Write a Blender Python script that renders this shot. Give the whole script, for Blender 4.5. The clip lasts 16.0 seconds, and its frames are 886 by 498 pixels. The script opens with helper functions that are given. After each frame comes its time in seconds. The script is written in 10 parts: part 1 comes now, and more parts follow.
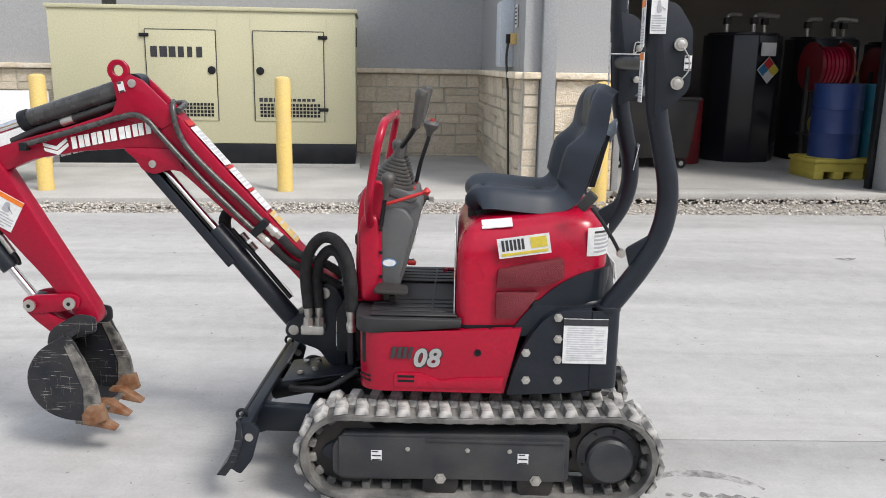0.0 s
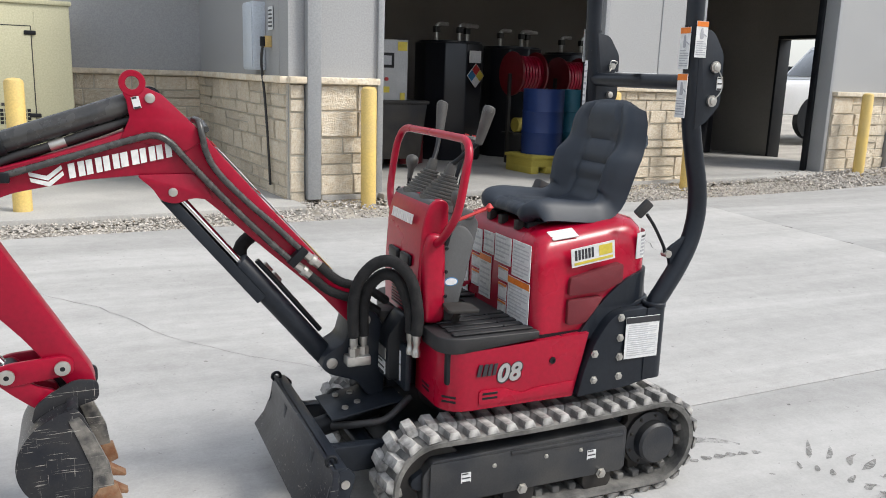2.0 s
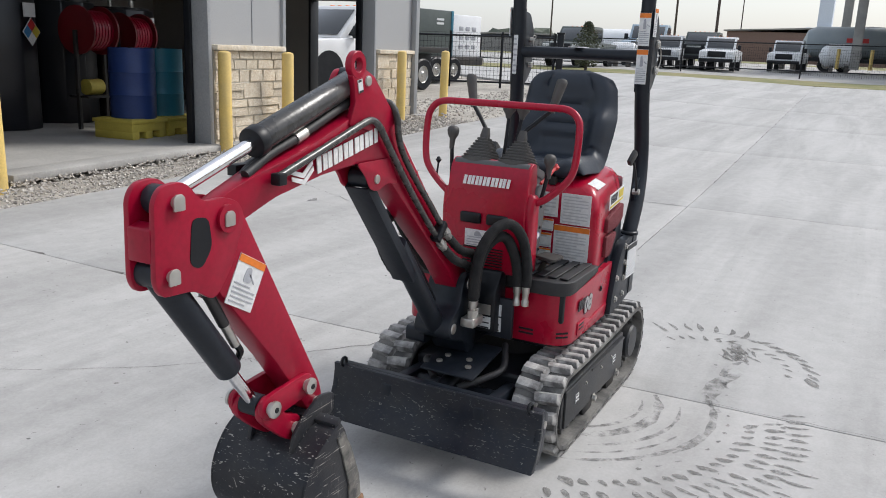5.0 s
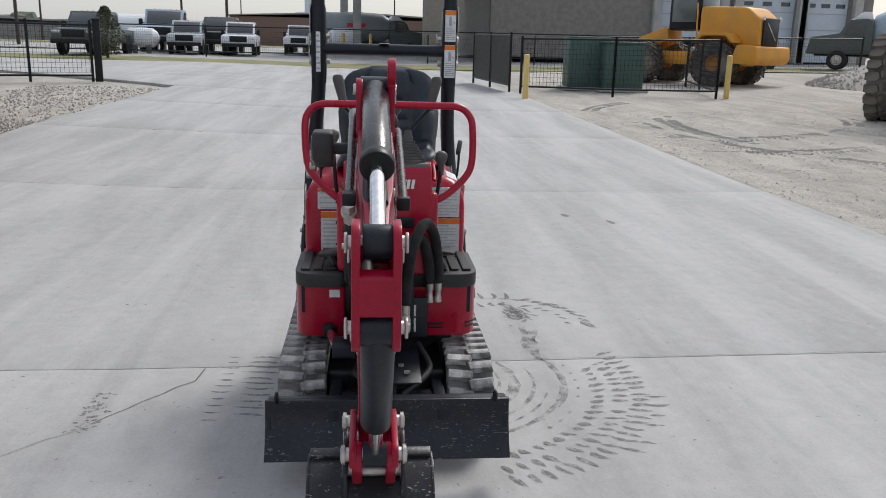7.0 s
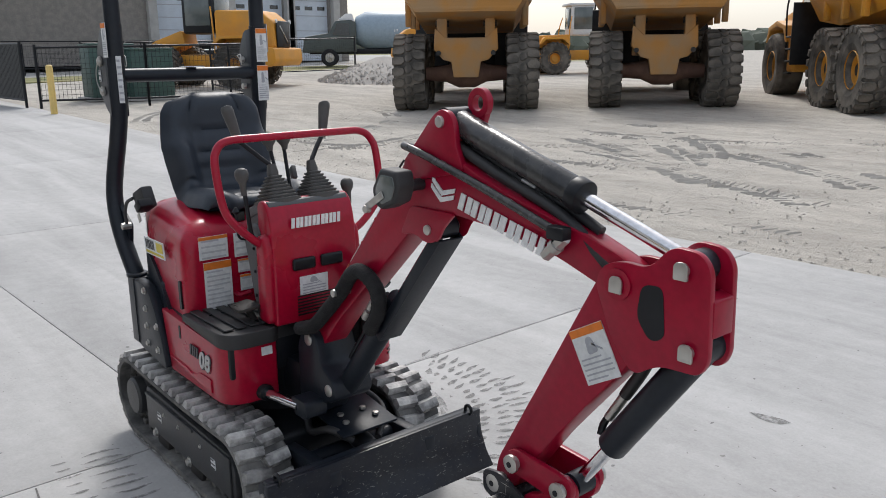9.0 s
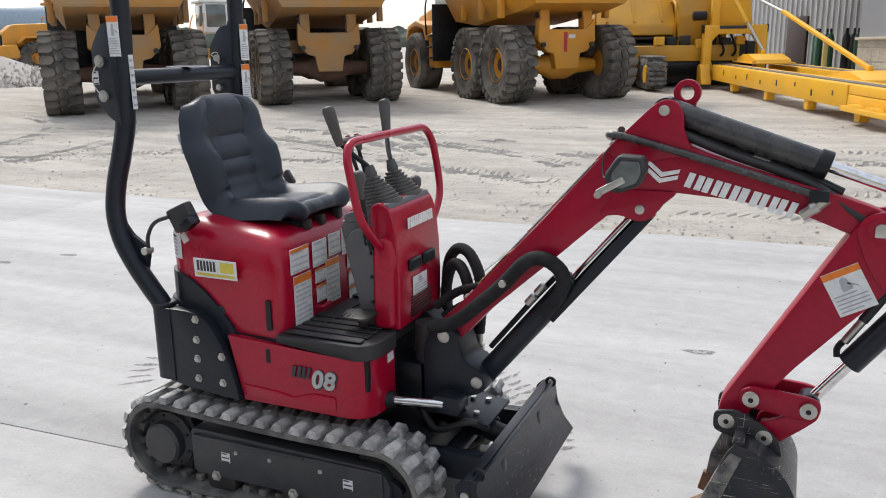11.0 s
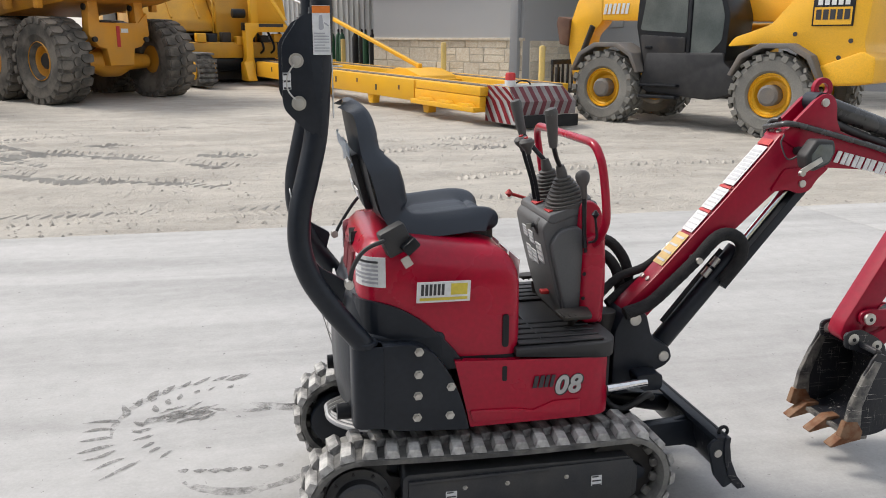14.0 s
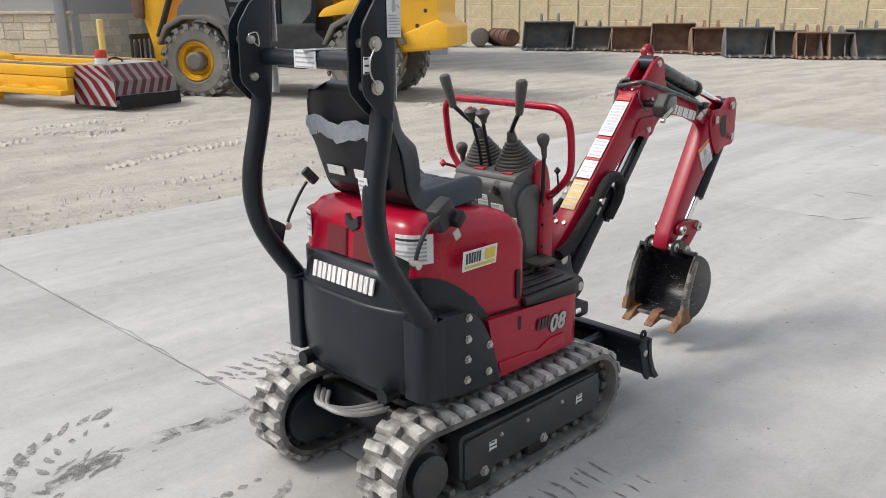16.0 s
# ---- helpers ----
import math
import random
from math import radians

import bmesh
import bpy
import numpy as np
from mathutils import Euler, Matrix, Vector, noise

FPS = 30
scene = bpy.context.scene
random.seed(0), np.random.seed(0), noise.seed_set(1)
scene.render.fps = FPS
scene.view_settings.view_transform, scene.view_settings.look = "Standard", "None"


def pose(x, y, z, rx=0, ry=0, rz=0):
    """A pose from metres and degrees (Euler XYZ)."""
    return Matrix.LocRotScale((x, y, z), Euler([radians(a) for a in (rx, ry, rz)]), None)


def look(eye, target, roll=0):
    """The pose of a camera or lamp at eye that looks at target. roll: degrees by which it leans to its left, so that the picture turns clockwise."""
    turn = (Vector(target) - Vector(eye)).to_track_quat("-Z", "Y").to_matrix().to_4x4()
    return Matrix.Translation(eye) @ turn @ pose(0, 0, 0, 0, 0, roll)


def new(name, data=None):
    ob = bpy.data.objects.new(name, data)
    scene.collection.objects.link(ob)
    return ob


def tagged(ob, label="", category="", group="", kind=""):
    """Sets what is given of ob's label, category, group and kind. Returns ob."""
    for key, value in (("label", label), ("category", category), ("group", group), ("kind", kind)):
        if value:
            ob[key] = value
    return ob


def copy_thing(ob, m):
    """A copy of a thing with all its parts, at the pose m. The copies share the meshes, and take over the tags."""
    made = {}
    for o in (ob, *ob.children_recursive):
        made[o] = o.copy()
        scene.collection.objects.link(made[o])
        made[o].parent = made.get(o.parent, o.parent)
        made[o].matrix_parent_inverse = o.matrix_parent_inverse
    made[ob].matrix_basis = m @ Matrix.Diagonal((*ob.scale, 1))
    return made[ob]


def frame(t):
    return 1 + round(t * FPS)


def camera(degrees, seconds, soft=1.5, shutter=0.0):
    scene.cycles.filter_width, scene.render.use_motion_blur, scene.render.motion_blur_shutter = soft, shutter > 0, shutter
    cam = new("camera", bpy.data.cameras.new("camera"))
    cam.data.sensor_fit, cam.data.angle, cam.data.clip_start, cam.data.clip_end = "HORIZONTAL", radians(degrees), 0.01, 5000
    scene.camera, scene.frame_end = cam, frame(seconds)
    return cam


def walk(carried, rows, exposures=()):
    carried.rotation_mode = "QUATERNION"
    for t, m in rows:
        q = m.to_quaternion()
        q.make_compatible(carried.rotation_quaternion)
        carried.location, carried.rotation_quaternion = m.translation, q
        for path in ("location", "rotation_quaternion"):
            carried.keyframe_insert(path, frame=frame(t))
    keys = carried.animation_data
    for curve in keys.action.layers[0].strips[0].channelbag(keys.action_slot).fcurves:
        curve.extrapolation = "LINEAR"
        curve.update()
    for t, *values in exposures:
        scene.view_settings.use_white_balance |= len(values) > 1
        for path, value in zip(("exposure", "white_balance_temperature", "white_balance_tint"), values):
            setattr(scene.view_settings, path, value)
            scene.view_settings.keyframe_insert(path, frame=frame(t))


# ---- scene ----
cam = camera(56.9, 16.0, soft=0.95)
PATH = [
    (0, (0.024, -2.908, 1.468), (-0.02, -0.957, 1.029), 0.9),
    (0.5, (-0.3, -2.915, 1.498), (-0.146, -0.968, 1.068), 1.3),
    (1, (-0.667, -2.901, 1.514), (-0.297, -0.982, 1.091), 1.6),
    (1.5, (-1.011, -2.753, 1.479), (-0.416, -0.89, 1.06), 1.9),
    (2, (-1.349, -2.612, 1.489), (-0.549, -0.827, 1.069), 1.9),
    (2.5, (-1.714, -2.463, 1.507), (-0.725, -0.779, 1.078), 1.9),
    (3, (-2.024, -2.239, 1.477), (-0.864, -0.672, 1.028), 1.9),
    (3.2, (-2.137, -2.167, 1.485), (-0.919, -0.648, 1.028), 1.9),
    (5.3, (-3.211, -1.093, 1.487), (-1.422, -0.336, 1.01), 2.3),
    (5.5, (-3.258, -0.966, 1.485), (-1.43, -0.31, 1.008), 2.2),
    (6, (-3.299, -0.612, 1.477), (-1.396, -0.227, 0.997), 2.2),
    (6.5, (-3.354, -0.258, 1.478), (-1.416, -0.155, 0.998), 1.8),
    (7, (-3.343, 0.075, 1.496), (-1.408, -0.109, 1.021), 1.5),
    (7.5, (-3.235, 0.391, 1.507), (-1.348, -0.080, 1.043), 1.0),
    (8, (-3.113, 0.756, 1.525), (-1.316, 0.005, 1.071), 0.5),
    (8.2, (-3.059, 0.895, 1.537), (-1.311, 0.036, 1.084), 0.2),
    (10.3, (-1.964, 2.125, 1.554), (-0.928, 0.483, 1.073), -1.1),
    (10.5, (-1.833, 2.228, 1.551), (-0.868, 0.543, 1.07), -1.1),
    (11, (-1.51, 2.459, 1.568), (-0.724, 0.683, 1.089), -0.9),
    (11.5, (-1.161, 2.548, 1.558), (-0.554, 0.704, 1.078), -0.8),
    (12, (-0.78, 2.657, 1.555), (-0.354, 0.762, 1.076), -0.7),
    (12.5, (-0.397, 2.729, 1.581), (-0.155, 0.802, 1.104), -0.5),
    (13, (-0.008, 2.713, 1.579), (0.042, 0.771, 1.105), -0.3),
    (13.5, (0.4, 2.727, 1.588), (0.237, 0.792, 1.109), 0.0),
    (14, (0.757, 2.661, 1.595), (0.354, 0.765, 1.1), 0.2),
    (14.5, (1.113, 2.513, 1.592), (0.451, 0.699, 1.072), 0.2),
    (15, (1.475, 2.421, 1.61), (0.553, 0.73, 1.07), 0.1),
    (15.5, (1.794, 2.248, 1.614), (0.64, 0.711, 1.06), -0.3),
    (16, (2.115, 2.064, 1.627), (0.771, 0.694, 1.064), -0.5),
]
EXPOSURES = [(0, 0.74, 6350, 10), (3.2, 0.78, 6350, 8), (5.5, 0.40, 6200, 10), (8, 0.2, 6200, 10), (10.5, 0.74, 6250, 10), (13, 0.71, 6450, 10), (16, 0.62, 6500, 10)]
walk(cam, [(t, look(eye, target, roll)) for t, eye, target, roll in PATH], EXPOSURES)

# ---- world and sun ----
world = bpy.data.worlds.new("sky")
scene.world = world
world.use_nodes = True
wn = world.node_tree
sky = wn.nodes.new("ShaderNodeTexSky")
sky.sky_type, sky.sun_disc = "NISHITA", False
sky.sun_elevation, sky.sun_rotation = radians(48), radians(128)
sky.air_density, sky.dust_density, sky.ozone_density = 1.0, 3.0, 1.0
# a thin even cloud veil over the clear sky
veil = wn.nodes.new("ShaderNodeMix")
veil.data_type = "RGBA"
veil.inputs["Factor"].default_value = 0.6
veil.inputs["B"].default_value = (4.3, 4.3, 4.25, 1)
wn.links.new(sky.outputs[0], veil.inputs["A"])
wn.links.new(veil.outputs["Result"], wn.nodes["Background"].inputs[0])
wn.nodes["Background"].inputs[1].default_value = 0.15
sun = new("sun", bpy.data.lights.new("sun", "SUN"))
sun.data.energy, sun.data.angle, sun.data.color = 1.7, radians(16), (1.0, 0.95, 0.88)
sun.matrix_world = look((0, 0, 0), (-math.sin(radians(128)) * math.cos(radians(48)), -math.cos(radians(128)) * math.cos(radians(48)), -math.sin(radians(48))))

# ---- building blocks ----


def mat(name, color, rough=0.6, metal=0.0, other=None, scale=6.0, amount=0.5, fine=60.0, bump=0.0, coat=0.0, rand=0.0, island=0.0, depth=0.01, spread=0.12):
    """A surface with two scales of variation: blotches toward another colour, fine grain, and relief."""
    m = bpy.data.materials.new(name)
    m.use_nodes = True
    nt = m.node_tree
    b = nt.nodes["Principled BSDF"]
    b.inputs["Roughness"].default_value, b.inputs["Metallic"].default_value = rough, metal
    b.inputs["Coat Weight"].default_value, b.inputs["Coat Roughness"].default_value = coat, 0.15
    co = nt.nodes.new("ShaderNodeTexCoord")
    big, small = nt.nodes.new("ShaderNodeTexNoise"), nt.nodes.new("ShaderNodeTexNoise")
    big.inputs["Scale"].default_value, big.inputs["Detail"].default_value = scale, 5
    small.inputs["Scale"].default_value, small.inputs["Detail"].default_value = fine, 3
    for n in (big, small):
        nt.links.new(co.outputs["Object"], n.inputs["Vector"])
    ramp = nt.nodes.new("ShaderNodeMapRange")
    ramp.inputs["From Min"].default_value, ramp.inputs["From Max"].default_value = 0.5 - spread, 0.5 + spread
    ramp.inputs["To Max"].default_value = amount
    nt.links.new(big.outputs["Fac"], ramp.inputs["Value"])
    mix = nt.nodes.new("ShaderNodeMix")
    mix.data_type = "RGBA"
    mix.inputs["A"].default_value = (*color, 1)
    mix.inputs["B"].default_value = (*(other or [c * 0.8 for c in color]), 1)
    nt.links.new(ramp.outputs["Result"], mix.inputs["Factor"])
    grain = nt.nodes.new("ShaderNodeMapRange")
    grain.inputs["From Min"].default_value, grain.inputs["From Max"].default_value = 0.3, 0.7
    grain.inputs["To Min"].default_value, grain.inputs["To Max"].default_value = 0.9, 1.1
    nt.links.new(small.outputs["Fac"], grain.inputs["Value"])
    value = grain.outputs["Result"]
    for kind, amt in (("ShaderNodeObjectInfo", rand), ("ShaderNodeNewGeometry", island)):
        if amt:
            n = nt.nodes.new(kind)
            r = nt.nodes.new("ShaderNodeMapRange")
            r.inputs["To Min"].default_value, r.inputs["To Max"].default_value = 1 - amt, 1 + amt
            nt.links.new(n.outputs["Random" if rand else "Random Per Island"], r.inputs["Value"])
            mul = nt.nodes.new("ShaderNodeMath")
            mul.operation = "MULTIPLY"
            nt.links.new(value, mul.inputs[0])
            nt.links.new(r.outputs["Result"], mul.inputs[1])
            value = mul.outputs[0]
    hsv = nt.nodes.new("ShaderNodeHueSaturation")
    nt.links.new(mix.outputs["Result"], hsv.inputs["Color"])
    nt.links.new(value, hsv.inputs["Value"])
    nt.links.new(hsv.outputs["Color"], b.inputs["Base Color"])
    rr = nt.nodes.new("ShaderNodeMapRange")
    rr.inputs["To Min"].default_value, rr.inputs["To Max"].default_value = max(0.02, rough - 0.08), min(1, rough + 0.1)
    nt.links.new(big.outputs["Fac"], rr.inputs["Value"])
    nt.links.new(rr.outputs["Result"], b.inputs["Roughness"])
    if bump:
        bp = nt.nodes.new("ShaderNodeBump")
        bp.inputs["Strength"].default_value, bp.inputs["Distance"].default_value = bump, depth
        nt.links.new(small.outputs["Fac"], bp.inputs["Height"])
        nt.links.new(bp.outputs["Normal"], b.inputs["Normal"])
    return m


def earth(name, low, high, stretch, blotch, fine, rough, bump, depth, spot):
    """Ground: streaks swept along x, blotches, mottling, specks and fine relief."""
    m = bpy.data.materials.new(name)
    m.use_nodes = True
    nt = m.node_tree
    b = nt.nodes["Principled BSDF"]
    b.inputs["Roughness"].default_value = rough
    co, mp = nt.nodes.new("ShaderNodeTexCoord"), nt.nodes.new("ShaderNodeMapping")
    mp.inputs["Scale"].default_value = stretch
    mp.inputs["Rotation"].default_value = (0, 0, radians(3))
    nt.links.new(co.outputs["Object"], mp.inputs["Vector"])

    def field(scale, detail, lo, hi, vector, roughness=0.55):
        n, r = nt.nodes.new("ShaderNodeTexNoise"), nt.nodes.new("ShaderNodeMapRange")
        n.inputs["Scale"].default_value, n.inputs["Detail"].default_value, n.inputs["Roughness"].default_value = scale, detail, roughness
        n.inputs["Distortion"].default_value = 0.4
        nt.links.new(vector, n.inputs["Vector"])
        r.inputs["From Min"].default_value, r.inputs["From Max"].default_value = lo, hi
        nt.links.new(n.outputs["Fac"], r.inputs["Value"])
        return r.outputs["Result"], n.outputs["Fac"]

    def blend(a, c, fac, kind="MIX"):
        x = nt.nodes.new("ShaderNodeMix")
        x.data_type, x.blend_type = "RGBA", kind
        for k, v in (("A", a), ("B", c), ("Factor", fac)):
            if isinstance(v, tuple):
                x.inputs[k].default_value = (*v, 1)
            elif isinstance(v, float):
                x.inputs[k].default_value = v
            else:
                nt.links.new(v, x.inputs[k])
        return x.outputs["Result"]

    obj = co.outputs["Object"]
    streak, _ = field(1.0, 7, 0.39, 0.61, mp.outputs["Vector"], 0.62)
    broad, _ = field(blotch, 4, 0.38, 0.62, obj)
    mottle, mraw = field(fine * 0.12, 8, 0.36, 0.66, obj, 0.68)
    grain, graw = field(fine, 5, 0.25, 0.75, obj, 0.7)
    specks, _ = field(fine * 0.5, 2, 0.70, 0.76, obj)
    mid = tuple((p + q) / 2 for p, q in zip(low, high))
    c = blend(low, high, streak)
    c = blend(c, blend(mid, high, broad), 0.28)
    c = blend(c, blend(low, high, mottle), 0.28)
    c = blend(c, blend(spot, high, grain), 0.24)
    c = blend(c, spot, specks)
    nt.links.new(c, b.inputs["Base Color"])
    add = nt.nodes.new("ShaderNodeMath")
    add.operation = "MULTIPLY_ADD"
    add.inputs[1].default_value = 0.35
    nt.links.new(graw, add.inputs[0])
    nt.links.new(mraw, add.inputs[2])
    bp = nt.nodes.new("ShaderNodeBump")
    bp.inputs["Strength"].default_value, bp.inputs["Distance"].default_value = bump, depth
    nt.links.new(add.outputs[0], bp.inputs["Height"])
    nt.links.new(bp.outputs["Normal"], b.inputs["Normal"])
    return m


def scratched(m, colour, amount):
    """Thin bright scratches in two directions, in patches, over a painted surface."""
    nt = m.node_tree
    b = nt.nodes["Principled BSDF"]
    co = nt.nodes.new("ShaderNodeTexCoord")

    def lines(rot, stretch, lo):
        mp, n, r = nt.nodes.new("ShaderNodeMapping"), nt.nodes.new("ShaderNodeTexNoise"), nt.nodes.new("ShaderNodeMapRange")
        mp.inputs["Rotation"].default_value = [radians(a) for a in rot]
        mp.inputs["Scale"].default_value = stretch
        n.inputs["Scale"].default_value, n.inputs["Detail"].default_value, n.inputs["Distortion"].default_value = 1.0, 2, 0.8
        r.inputs["From Min"].default_value, r.inputs["From Max"].default_value = lo, lo + 0.035
        nt.links.new(co.outputs["Object"], mp.inputs["Vector"])
        nt.links.new(mp.outputs["Vector"], n.inputs["Vector"])
        nt.links.new(n.outputs["Fac"], r.inputs["Value"])
        return r.outputs["Result"]

    def math2(kind, a, c):
        x = nt.nodes.new("ShaderNodeMath")
        x.operation, x.use_clamp = kind, True
        for i, v in enumerate((a, c)):
            if isinstance(v, float):
                x.inputs[i].default_value = v
            else:
                nt.links.new(v, x.inputs[i])
        return x.outputs[0]

    fac = math2("MAXIMUM", lines((0, 24, 10), (9, 40, 230), 0.655), lines((15, -58, 35), (260, 60, 10), 0.675))
    patch = lines((0, 0, 0), (7, 7, 7), 0.47)
    fac = math2("MULTIPLY", math2("MULTIPLY", fac, math2("ADD", patch, 0.25)), float(amount))
    mix = nt.nodes.new("ShaderNodeMix")
    mix.data_type = "RGBA"
    old = b.inputs["Base Color"].links[0].from_socket
    nt.links.new(old, mix.inputs["A"])
    mix.inputs["B"].default_value = (*colour, 1)
    nt.links.new(fac, mix.inputs["Factor"])
    nt.links.new(mix.outputs["Result"], b.inputs["Base Color"])
    return m


def worn_off(m, scale, lo, hi):
    """Lets the ground show through a thin layer of dust in ragged patches."""
    nt = m.node_tree
    b = nt.nodes["Principled BSDF"]
    co, n, r = nt.nodes.new("ShaderNodeTexCoord"), nt.nodes.new("ShaderNodeTexNoise"), nt.nodes.new("ShaderNodeMapRange")
    n.inputs["Scale"].default_value, n.inputs["Detail"].default_value, n.inputs["Roughness"].default_value = scale, 6, 0.7
    nt.links.new(co.outputs["Object"], n.inputs["Vector"])
    r.inputs["From Min"].default_value, r.inputs["From Max"].default_value = lo, hi
    r.inputs["To Max"].default_value = 0.85
    nt.links.new(n.outputs["Fac"], r.inputs["Value"])
    nt.links.new(r.outputs["Result"], b.inputs["Alpha"])
    return m


def part(name, bm, material, parent=None, label="", smooth=True, sharp=38):
    me = bpy.data.meshes.new(name)
    bmesh.ops.recalc_face_normals(bm, faces=bm.faces)
    bm.to_mesh(me)
    bm.free()
    me.materials.append(material)
    if smooth and me.polygons:
        me.polygons.foreach_set("use_smooth", [True] * len(me.polygons))
        me.set_sharp_from_angle(angle=radians(sharp))
    ob = new(name, me)
    if parent:
        ob.parent = parent
    if label:
        tagged(ob, label)
    return ob


def thing(name, label, category, at=(0, 0, 0), rz=0, group="", kind=""):
    ob = new(name)
    ob.matrix_world = pose(*at, 0, 0, rz)
    return tagged(ob, label, category, group, kind)


def piece(name, mesh, parent, m):
    ob = new(name, mesh)
    ob.parent = parent
    ob.matrix_local = m
    return ob


def mesh_of(name, bm, material):
    me = bpy.data.meshes.new(name)
    bmesh.ops.recalc_face_normals(bm, faces=bm.faces)
    bm.to_mesh(me)
    bm.free()
    me.materials.append(material)
    return me


def soften(bm, faces, bev, seg):
    if bev:
        edges = {e for f in faces for e in f.edges}
        edges = [e for e in edges if len(e.link_faces) == 2 and e.calc_face_angle(0) > 0.5]
        bmesh.ops.bevel(bm, geom=edges, offset=bev, segments=seg, profile=0.5, affect="EDGES", clamp_overlap=True)


def box(c, s, bev=0.0, seg=2, bm=None, m=None):
    """A box by its centre and its sizes."""
    own = bmesh.new()
    bmesh.ops.create_cube(own, size=1)
    bmesh.ops.scale(own, vec=s, verts=own.verts)
    soften(own, own.faces[:], bev, seg)
    bmesh.ops.translate(own, vec=c, verts=own.verts)
    return merged(bm, own, m)


def merged(bm, own, m=None):
    if m:
        bmesh.ops.transform(own, matrix=m, verts=own.verts)
    if bm is None:
        return own
    me = bpy.data.meshes.new("t")
    own.to_mesh(me)
    own.free()
    bm.from_mesh(me)
    bpy.data.meshes.remove(me)
    return bm


def prism(pts, a, b, axis="y", bev=0.0, seg=2, bm=None, m=None):
    """A closed outline, pushed along an axis from a to b."""
    own = bmesh.new()
    put = {"y": lambda p, h: (p[0], h, p[1]), "x": lambda p, h: (h, p[0], p[1]), "z": lambda p, h: (p[0], p[1], h)}[axis]
    lo, hi = ([own.verts.new(put(p, h)) for p in pts] for h in (a, b))
    own.faces.new(lo)
    own.faces.new(hi[::-1])
    n = len(pts)
    for i in range(n):
        own.faces.new((lo[i], hi[i], hi[(i + 1) % n], lo[(i + 1) % n]))
    bmesh.ops.recalc_face_normals(own, faces=own.faces)
    soften(own, own.faces[:], bev, seg)
    return merged(bm, own, m)


def rounded(pts, r, n=5):
    """An outline with its corners rounded; r is one radius or one for each corner."""
    out, k = [], len(pts)
    for i in range(k):
        p, a, b = Vector(pts[i]), Vector(pts[i - 1]), Vector(pts[(i + 1) % k])
        ri = r[i] if isinstance(r, (list, tuple)) else r
        if ri <= 0:
            out.append(tuple(p))
            continue
        da, db = (a - p), (b - p)
        d = min(ri, da.length * 0.49, db.length * 0.49)
        s, e = p + da.normalized() * d, p + db.normalized() * d
        for j in range(n + 1):
            t = j / n
            out.append(tuple(s * (1 - t) ** 2 + p * 2 * t * (1 - t) + e * t * t))
    return out


def rod(p, q, r, r2=None, seg=16, bm=None, bev=0.0):
    p, q = Vector(p), Vector(q)
    own = bmesh.new()
    bmesh.ops.create_cone(own, cap_ends=True, segments=seg, radius1=r, radius2=r if r2 is None else r2, depth=(q - p).length)
    if bev:
        soften(own, [f for f in own.faces if len(f.verts) > 4], bev, 2)
    turn = (q - p).to_track_quat("Z", "Y").to_matrix().to_4x4()
    return merged(bm, own, Matrix.Translation((p + q) / 2) @ turn)


def curve(pts, n=8):
    """A smooth line through points."""
    pts = [Vector(p) for p in pts]
    ext = [pts[0] * 2 - pts[1]] + pts + [pts[-1] * 2 - pts[-2]]
    out = []
    for i in range(1, len(ext) - 2):
        a, b, c, d = ext[i - 1 : i + 3]
        for j in range(n):
            t = j / n
            out.append(0.5 * (2 * b + (c - a) * t + (2 * a - 5 * b + 4 * c - d) * t * t + (3 * b - a - 3 * c + d) * t ** 3))
    return out + [pts[-1]]


def tube(pts, r, seg=10, n=8, bm=None, closed=False, flat=1.0, wrap=0.0):
    """A pipe or hose along a smooth line; r may differ along it; wrap: ridges of that height."""
    line = curve(pts, n) if n else [Vector(p) for p in pts]
    own = bmesh.new()
    rings, side = [], None
    for i, p in enumerate(line):
        t = (line[min(i + 1, len(line) - 1)] - line[max(i - 1, 0)]).normalized()
        side = t.orthogonal() if side is None else side - t * side.dot(t)
        side.normalize()
        up = t.cross(side)
        ri = r[0] + (r[1] - r[0]) * i / (len(line) - 1) if isinstance(r, tuple) else r
        ri += wrap * (i % 2)
        rings.append([own.verts.new(p + (side * math.cos(a) + up * math.sin(a) * flat) * ri) for a in (2 * math.pi * k / seg for k in range(seg))])
    for a, b in zip(rings, rings[1:]):
        for k in range(seg):
            own.faces.new((a[k], a[(k + 1) % seg], b[(k + 1) % seg], b[k]))
    own.faces.new(rings[0])
    own.faces.new(rings[-1][::-1])
    return merged(bm, own)


def lathe(profile, seg=24, bm=None, m=None, square=0.0, loop=False):
    """A turned shape round z from rows of radius and height; square: pulls the round toward a square."""
    own = bmesh.new()
    rings = []
    for r, h in profile:
        ring = []
        for k in range(seg):
            a = 2 * math.pi * k / seg
            f = 1 / max(abs(math.cos(a)), abs(math.sin(a)))
            f = 1 + (f - 1) * square
            ring.append(own.verts.new((r * f * math.cos(a), r * f * math.sin(a), h)))
        rings.append(ring)
    for a, b in zip(rings, rings[1:]):
        for k in range(seg):
            own.faces.new((a[k], a[(k + 1) % seg], b[(k + 1) % seg], b[k]))
    if loop:
        for k in range(seg):
            own.faces.new((rings[-1][k], rings[-1][(k + 1) % seg], rings[0][(k + 1) % seg], rings[0][k]))
    else:
        own.faces.new(rings[0][::-1])
        own.faces.new(rings[-1])
    return merged(bm, own, m)


